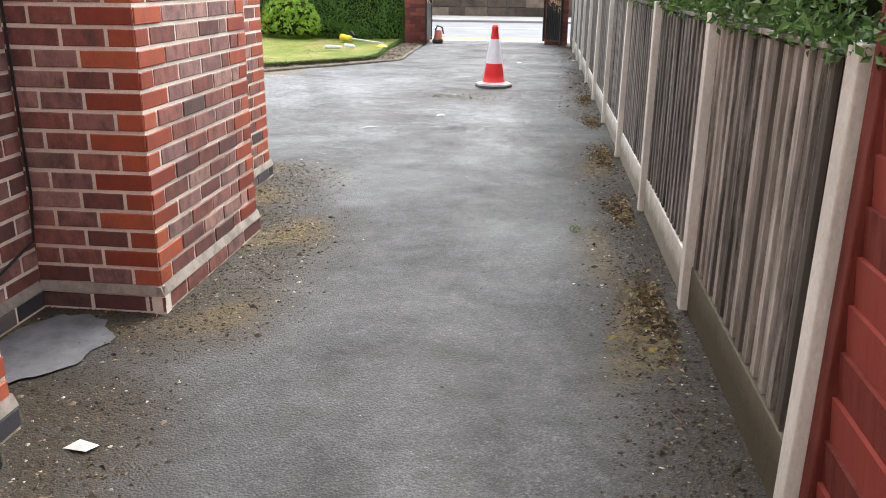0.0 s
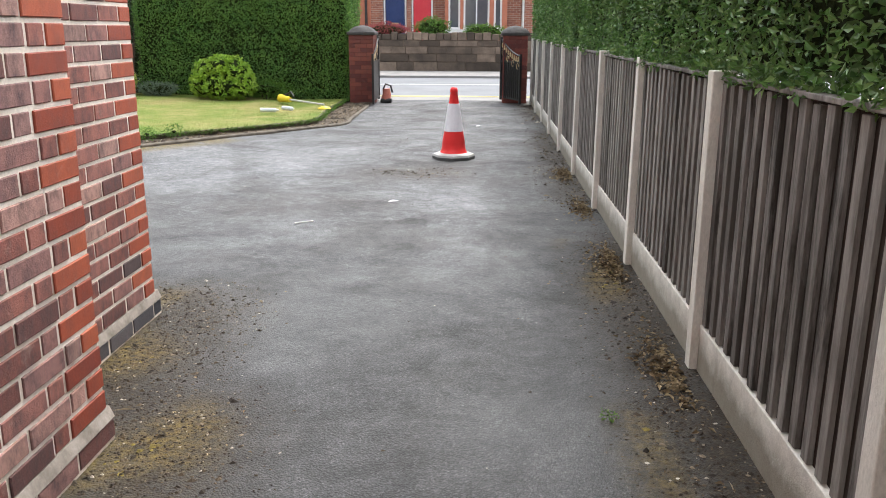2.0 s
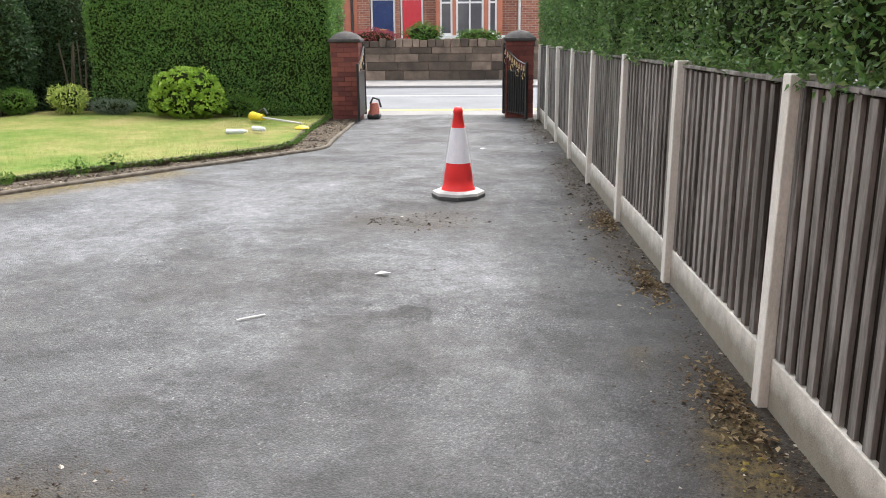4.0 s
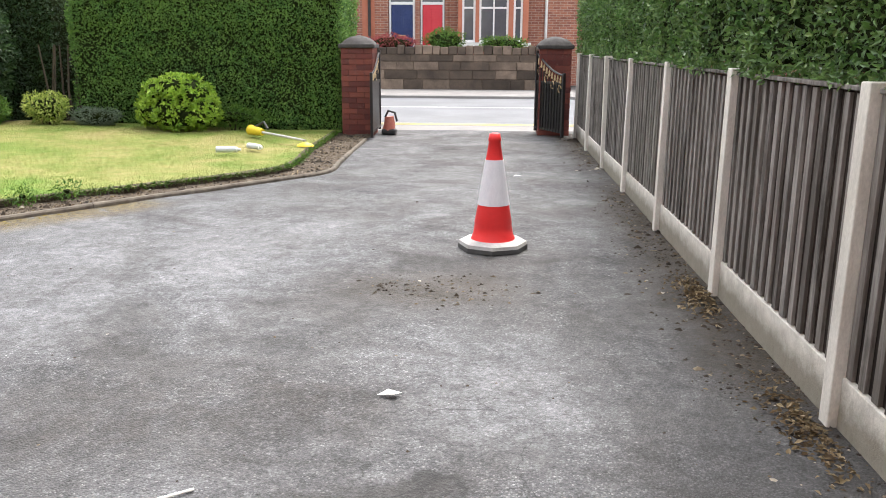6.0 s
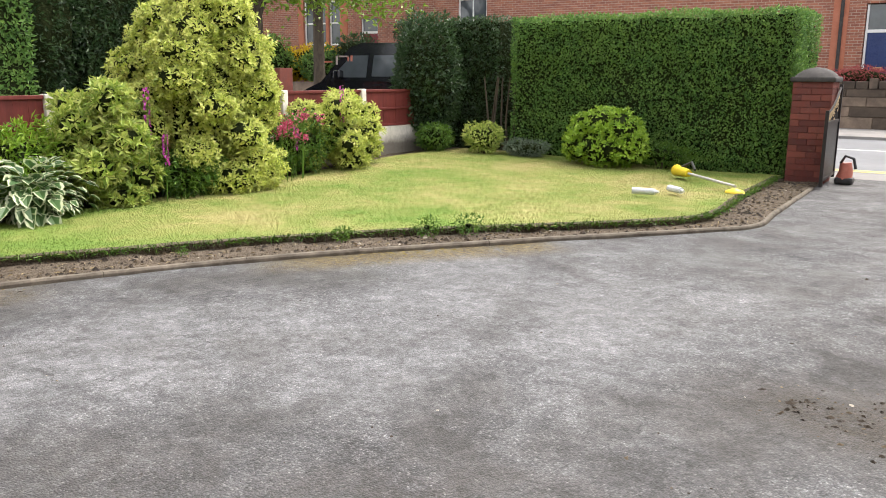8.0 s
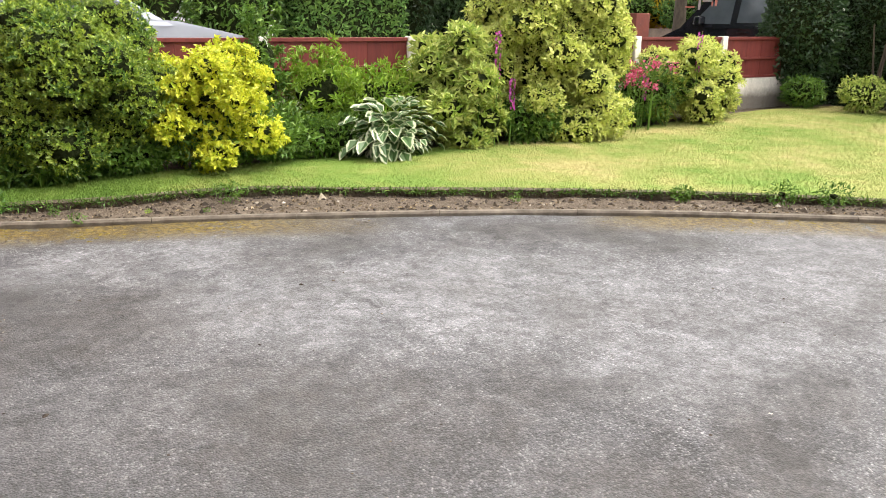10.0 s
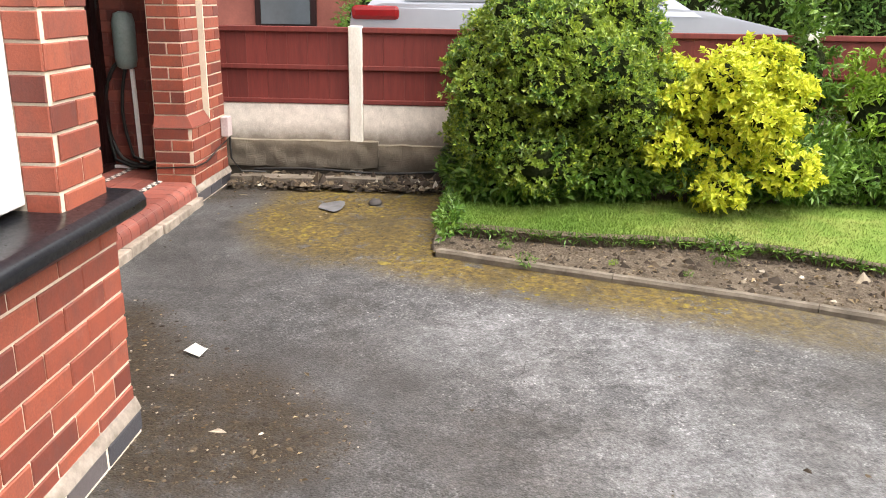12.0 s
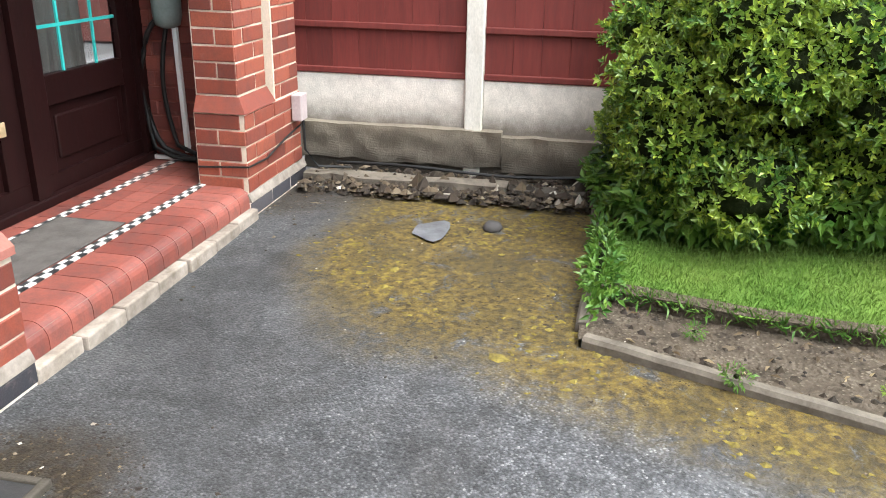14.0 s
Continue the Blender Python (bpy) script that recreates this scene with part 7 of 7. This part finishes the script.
cs = thing("concrete_patch", (-7.75, 6.95, 0), "flat grey slab patch showing through the moss", "slab")
bm = bmesh.new()
ring = [bm.verts.new((-7.62 + 0.13 * math.cos(a) * (1 + 0.3 * math.sin(3 * a)), 6.93 + 0.1 * math.sin(a) * (1 + 0.2 * math.cos(2 * a)), 0.014)) for a in np.linspace(0, 6.1, 16)]
bm.faces.new(ring)
part("face", bm, GREYPATCH, cs)
bs = thing("wall_base_slab", (-1.85, 3.4, 0), "worn grey cement patch at the foot of the recess", "slab")
bm = bmesh.new()
ring = [bm.verts.new((-1.86 + 0.2 * math.cos(a) * (1 + 0.3 * noise.noise(Vector((a * 2, 0, 0)))), 3.5 + 0.3 * math.sin(a) * (1 + 0.3 * noise.noise(Vector((a * 2, 5, 0)))), 0.011)) for a in np.linspace(0, 6.2, 44)]
bm.faces.new(ring)
part("face", bm, GREYPATCH, bs)

# ---- traffic cone ----
CX, CY = -0.66, 11.62
cone = thing("traffic_cone", (CX, CY, 0), "red traffic cone with a white reflective band and grey base", "traffic cone")


def cone_r(z):
    return 0.142 - (0.142 - 0.032) * (z - 0.05) / 0.71


part("foot", lathe(((0.235, 0.0), (0.235, 0.028)), (CX, CY, 0), 8), CONE_DARK, cone, "dark rubber foot")
part("base", lathe(((0.235, 0.026), (0.228, 0.05), (0.19, 0.062), (0.16, 0.066)), (CX, CY, 0), 8), CONE_BASE, cone, "scuffed grey octagonal base")
part("lower_cone", lathe(((cone_r(0.06) + 0.012, 0.06), (cone_r(0.1), 0.1), (cone_r(0.17), 0.17), (cone_r(0.17) + 0.003, 0.175), (cone_r(0.305), 0.305)), (CX, CY, 0), 40), CONE_RED, cone, "", True)
part("sleeve", lathe(((cone_r(0.3) + 0.004, 0.3), (cone_r(0.6) + 0.004, 0.6)), (CX, CY, 0), 40), CONE_WHITE, cone, "white reflective sleeve", True)
part("upper_cone", lathe(((cone_r(0.595), 0.595), (cone_r(0.72), 0.72), (cone_r(0.72) + 0.006, 0.725), (0.034, 0.77), (0.02, 0.775)), (CX, CY, 0), 40), CONE_RED, cone, "", True)

# ---- garden tools by the gate ----
GZ = 0.1
trim = thing("grass_trimmer", (-3.75, 16.9, GZ), "yellow and black grass trimmer lying on the lawn", "grass trimmer")
A, B = Vector((-3.95, 17.35, GZ + 0.07)), Vector((-3.05, 16.45, GZ + 0.05))
d = (B - A).normalized()
part("motor_housing", tube([A - d * 0.12, A - d * 0.05, A + d * 0.12, A + d * 0.2], 0.075, 12, 0.045), YELLOW_PL, trim, "", True)
part("handle", tube([A + d * 0.0 + Vector((0, 0, 0.05)), A + d * 0.1 + Vector((0.05, 0.1, 0.12)), A + d * 0.28 + Vector((0.02, 0.05, 0.05))], 0.018, 8), TOOL_DARK, trim, "black handle", True)
part("shaft", tube([A + d * 0.2, B], 0.016, 10), CONE_BASE, trim, "pale grey shaft", True)
part("guard", lathe(((0.02, 0.05), (0.1, 0.02), (0.11, 0.0)), (B.x, B.y, GZ - 0.02), 14), YELLOW_PL, trim, "yellow line guard", True)
for k, (x, y, ang) in enumerate(((-3.78, 15.62, 0.1), (-3.55, 15.95, -0.7))):
    th = thing("plastic_bottle", (x, y, GZ), "pale plastic bottle lying on the lawn", "bottle", "bottles on the lawn")
    u = Vector((math.cos(ang), math.sin(ang), 0))
    c = Vector((x, y, GZ + 0.03))
    part("body", tube([c - u * 0.13, c - u * 0.12, c + u * 0.08, c + u * 0.11], 0.036, 14, 0.033), BOTTLE, th, "", True)
    part("neck", tube([c + u * 0.11, c + u * 0.14], 0.022, 10, 0.012), BOTTLE, th, "", True)
    part("lid", tube([c + u * 0.14, c + u * 0.155], 0.014, 10), PAPER, th, "", True)
sx, sy = -2.28, 18.7
saw = thing("leaf_blower", (sx, sy, 0), "faded red and black garden blower standing by the gate", "garden blower")
part("motor", tube([(sx, sy, 0.06), (sx + 0.02, sy, 0.16), (sx + 0.01, sy, 0.27)], 0.1, 12, 0.07), ORANGE_PL, saw, "", True)
part("grip", tube([(sx - 0.05, sy, 0.26), (sx + 0.0, sy - 0.02, 0.36), (sx + 0.1, sy - 0.02, 0.33), (sx + 0.13, sy, 0.2)], 0.018, 8), TOOL_DARK, saw, "dark handle", True)
part("skid", box(sx - 0.1, sx + 0.12, sy - 0.1, sy + 0.1, 0.0, 0.09, 0.03), TOOL_DARK, saw, "dark base")

# ---- vehicles ----


def vehicle(name, label, category, L, W, prof, roofprof, at, yaw, paint, side_windows, wheel_x, wheel_r):
    """A car: lower body and cabin each extruded from a side outline, with glass, wheels, lamps and mirrors. Nose towards +x."""
    th = thing(name, at, label, category)
    th.rotation_euler = (0, 0, radians(yaw))

    def p(nm, bm, mat, lab="", par=None, smooth=False):
        bm.transform(Matrix.Translation(WORLD_AT[th]))
        return part(nm, bm, mat, par or th, lab, smooth)

    def slab(outline, half, taper, zref, ztop):
        bm = bmesh.new()
        sides = []
        for s in (-1, 1):
            sides.append([bm.verts.new((x, s * (half - taper * max(0.0, (z - zref) / max(0.01, ztop - zref))), z)) for x, z in outline])
        k = len(outline)
        for i in range(k):
            bm.faces.new((sides[0][i], sides[0][(i + 1) % k], sides[1][(i + 1) % k], sides[1][i]))
        bm.faces.new(sides[0])
        bm.faces.new(sides[1][::-1])
        bmesh.ops.bevel(bm, geom=[e for e in bm.edges if e.calc_face_angle(0) > 0.5], offset=0.035, segments=3, affect='EDGES', profile=0.5)
        return bm

    p("body", slab(prof, W / 2, 0.03, 0.5, 1.0), paint, "", None, True)
    top = max(z for x, z in roofprof)
    low = min(z for x, z in roofprof)
    cab = p("cabin", slab(roofprof, W / 2 - 0.02, 0.16, low, top), paint, "", None, True)
    for x0, x1, x2, x3, z0, z1 in side_windows:
        for s in (-1, 1):
            bm = bmesh.new()
            q = []
            for off in (0.0, 0.012):
                q.append([bm.verts.new((x, s * (W / 2 - 0.018 + off - 0.16 * (z - low) / (top - low)), z)) for x, z in ((x0, z0), (x1, z0), (x2, z1), (x3, z1))])
            bm.faces.new(q[0])
            bm.faces.new(q[1][::-1])
            for i in range(4):
                bm.faces.new((q[0][i], q[0][(i + 1) % 4], q[1][(i + 1) % 4], q[1][i]))
            p("side_window", bm, CAR_GLASS, "dark tinted side glass")
    for x in wheel_x:
        for s in (-1, 1):
            w = p("wheel", tube([(x, s * (W / 2 - 0.2), wheel_r), (x, s * (W / 2 + 0.005), wheel_r)], wheel_r, 24), TYRE, "", None, True)
            p("rim", tube([(x, s * (W / 2 - 0.05), wheel_r), (x, s * (W / 2 + 0.012), wheel_r)], wheel_r * 0.62, 18), CONE_BASE, "grey alloy rim", w)
    for s in (-1, 1):
        p("tail_lamp", box(-L / 2 + 0.02, -L / 2 + 0.46, s * (W / 2 - 0.1) - 0.1, s * (W / 2 - 0.1) + 0.105, 0.93, 1.06, 0.04), TAIL, "red tail lamp")
        p("headlamp", box(L / 2 - 0.4, L / 2 - 0.02, s * (W / 2 - 0.14) - 0.12, s * (W / 2 - 0.14) + 0.13, 0.68, 0.84, 0.03), LAMP_CLEAR, "clear headlamp")
        mx = roofprof[-1][0] - 0.55
        p("wing_mirror", box(mx - 0.09, mx + 0.09, s * (W / 2 + 0.09) - 0.1, s * (W / 2 + 0.09) + 0.06, low + 0.05, low + 0.22, 0.035), TOOL_DARK if paint is CAR_SILVER else paint, "wing mirror")
        for x in wheel_x[:1]:
            p("door_handle", box(0.15, 0.36, s * (W / 2 - 0.02) - 0.02, s * (W / 2 - 0.02) + 0.03, low - 0.08, low - 0.05, 0.008), paint)
    return th


setting("neighbour_drive", box(-13.3, -8.95, 3.0, 16.5, -0.03, 0.2), PAVE, "raised tarmac drive next door", "driveway")
LC = 4.0
car_low = [(-2.0, 0.3), (2.0, 0.28), (2.02, 0.65), (1.9, 0.9), (1.2, 1.05), (0.9, 1.07), (-1.7, 1.08), (-1.98, 1.0), (-2.02, 0.6)]
car_top = [(-1.85, 1.04), (-1.55, 1.36), (-0.9, 1.53), (-0.1, 1.55), (0.45, 1.42), (1.15, 1.0)]
vehicle("silver_car", "silver hatchback parked on the neighbouring drive", "car", LC, 1.75, car_low, car_top, (-10.95, 8.66, 0.2), 90, CAR_SILVER, [(-1.5, -0.35, -0.35, -1.2, 1.1, 1.42), (-0.28, 0.85, 0.3, -0.28, 1.1, 1.44)], (-1.25, 1.28), 0.31)
van_low = [(-2.5, 0.35), (2.4, 0.3), (2.48, 0.6), (2.4, 0.95), (1.7, 1.22), (-2.5, 1.22)]
van_top = [(-2.48, 1.2), (-2.42, 1.95), (0.75, 1.97), (1.05, 1.9), (1.75, 1.2)]
van = vehicle("black_van", "black panel van parked on the road", "van", 4.96, 1.95, van_low, van_top, (-11.0, 21.45, -0.005), 180, CAR_BLACK, [(0.55, 1.45, 1.0, 0.55, 1.28, 1.72), (-0.5, 0.4, 0.4, -0.5, 1.3, 1.72)], (-1.6, 1.55), 0.33)
for k, (x0, x1, z0, z1) in enumerate(((0.95, 1.0, 1.45, 1.72), (1.05, 1.3, 1.69, 1.72), (1.05, 1.08, 1.5, 1.72), (1.35, 1.4, 1.5, 1.72), (1.5, 1.72, 1.58, 1.61))):
    bm = box(x0, x1, 0.875, 0.885, z0, z1)
    bm.transform(Matrix.Translation(WORLD_AT[van]))
    part("lettering_bar", bm, ORANGE_PL if k % 2 == 0 else BOX_PL, van, "faint sign lettering")

# ---- neighbouring garden and street trees ----
hedge("neighbour_hedge", -15.2, -13.8, 12.8, 14.8, 0.0, 4.2, {"+x": 1.0, "-y": 0.8, "+y": 0.6}, 700, 0.1, 0.4, L_HEDGE, "tall dark green conifer hedge in the next garden", 131)
hedge("neighbour_hedge", -16.4, -14.8, 16.4, 17.9, 0.0, 4.6, {"+x": 1.0, "-y": 0.8, "+y": 0.6}, 700, 0.1, 0.4, L_DARK, "tall dark evergreen hedge in the next garden", 132)
bush("neighbour_shrub", (-14.6, 11.9, 0), (0.9, 0.9, 3.4), L_GREEN, 5000, 0.12, 0.4, "tall loose green shrub in the next garden", "shrub", 133, 0.25)
bush("neighbour_shrub", (-14.6, 10.2, 0), (1.0, 1.2, 3.6), L_GREEN, 7000, 0.1, 0.4, "tall dark green shrub in the next garden", "shrub", 134, 0.25)
bush("neighbour_shrub", (-12.9, 6.7, 0.3), (0.6, 0.6, 1.25), L_GREEN, 2500, 0.08, 0.4, "green shrub by the neighbouring house", "shrub", 135, 0.3)
bush("neighbour_shrub", (-14.8, 18.6, 0), (0.9, 0.8, 2.2), L_DARK, 4000, 0.1, 0.4, "dark shrub by the street in the next garden", "shrub", 136, 0.25)
bush("neighbour_shrub", (-15.2, 15.6, 0), (0.8, 0.85, 3.8), L_DARK, 6000, 0.1, 0.4, "tall dark evergreen shrub between two hedges", "shrub", 144, 0.2)
bush("yellow_flower_bank", (-24.6, 33.0, 0.9), (2.6, 0.7, 1.5), L_GOLD, 3500, 0.13, 0.5, "bank of yellow flowers before the houses", "flowers", 137, 0.25)
bush("pink_heather", (-3.75, 30.9, 1.0), (0.75, 0.35, 0.58), L_HEATHER, 2200, 0.07, 0.4, "reddish-pink heather spilling over the stone wall", "plants", 138, 0.3)
bush("wall_plant", (-2.2, 31.0, 1.0), (0.55, 0.3, 0.75), L_GREEN, 1500, 0.09, 0.4, "green plant above the stone wall", "plants", 139, 0.3)
bush("wall_plant", (-0.5, 31.1, 1.0), (0.7, 0.3, 0.52), L_GREEN, 1500, 0.09, 0.4, "green plant above the stone wall", "plants", 140, 0.3)


def tree(x, y, h, r, mat, label, seed):
    th = thing("street_tree", (x, y, 0), label, "tree", "street trees")
    rg = random.Random(seed)
    part("trunk", tube([(x, y, -0.1), (x + 0.05, y, 1.2), (x - 0.05, y + 0.1, h * 0.55)], 0.27, 12, 0.16), BARK, th, "", True)
    nr = np.random.default_rng(seed)
    Ps = []
    for k in range(9):
        a = rg.uniform(0, 6.28)
        e = Vector((x + math.cos(a) * r * rg.uniform(0.5, 0.9), y + math.sin(a) * r * rg.uniform(0.5, 0.9), h * rg.uniform(0.6, 1.0)))
        part("limb", tube([(x, y, h * rg.uniform(0.4, 0.55)), ((x + e.x) / 2, (y + e.y) / 2, h * 0.65), e], 0.09, 7, 0.02), BARK, th)
        for j in range(5):
            c = np.array(e) + nr.normal(size=3) * np.array((0.6, 0.6, 0.45))
            Ps.append(c + nr.normal(size=(420, 3)) * np.array((0.4, 0.4, 0.28)))
    P = np.concatenate(Ps) - np.array((x, y, 0))
    ob = new("crown", leaf_mesh("crown", P, nr.normal(size=P.shape), nr.normal(size=P.shape) + np.array((0, 0, 1)), 0.13, 0.5, mat, 0.2, seed=seed))
    ob.parent = th
    tagged(ob, kind="stuff")


tree(-13.5, 19.3, 5.2, 2.2, L_FRESH, "street tree with dark trunk and lime-green leaves", 141)
tree(-21.0, 29.5, 7.5, 3.0, L_DARK, "dark-leaved tree across the road", 142)
tree(-33.0, 30.0, 8.0, 3.5, L_GREEN, "green tree across the road", 143)

NEAR_BRICK = mottled("neighbour_brick", (0.16, 0.05, 0.04), (0.24, 0.08, 0.06), 4, 0.85, bump=0.4, bscale=40)
nh = thing("neighbour_house", (-15, 2, 0), "red brick house next door seen over the fence", "house")
part("wall", box(-18.0, -13.4, -4.0, 6.3, 0.0, 6.0), NEAR_BRICK, nh)
part("window", box(-13.4, -13.36, 4.9, 5.7, 0.9, 2.2), MAHOGANY, nh, "dark framed window")
part("pane", box(-13.36, -13.35, 4.98, 5.62, 0.98, 2.12), CAR_GLASS, nh, "dark glass")
bm = bmesh.new()
rv = [bm.verts.new(v) for v in ((-18.4, -4.3, 5.9), (-13.0, -4.3, 5.9), (-13.0, 6.6, 5.9), (-18.4, 6.6, 5.9), (-15.7, -4.3, 8.2), (-15.7, 6.6, 8.2))]
for f in ((1, 2, 5, 4), (0, 3, 5, 4), (0, 1, 4), (3, 2, 5)):
    bm.faces.new([rv[k] for k in f])
part("roof", bm, SLATE, nh)
gpost = thing("brick_gate_post", (-12.5, 19.0, 0), "red brick gate post at the next drive", "gate post")
part("shaft", box(-12.68, -12.33, 18.85, 19.2, 0, 1.45, 0.01), BRICK_P, gpost)
far = thing("neighbour_low_wall", (-18, 18.9, 0), "dark low wall along the next garden's frontage", "wall", kind="structure")
part("run", box(-30, -14.0, 18.9, 19.1, 0, 0.9), BRICK_P, far)
for k in range(9):
    bush("far_garden_shrub", (-19 - 2.1 * k, 26.8 + 4.6 + 0.4 * (k % 3), 0.9), (1.2, 0.7, 1.3 + 0.5 * (k % 2)), (L_GREEN, L_DARK, L_HEDGE)[k % 3], 1500, 0.16, 0.45, "garden shrub before the far terraced houses", "shrub", 150 + k, 0.25, group="far garden shrubs")
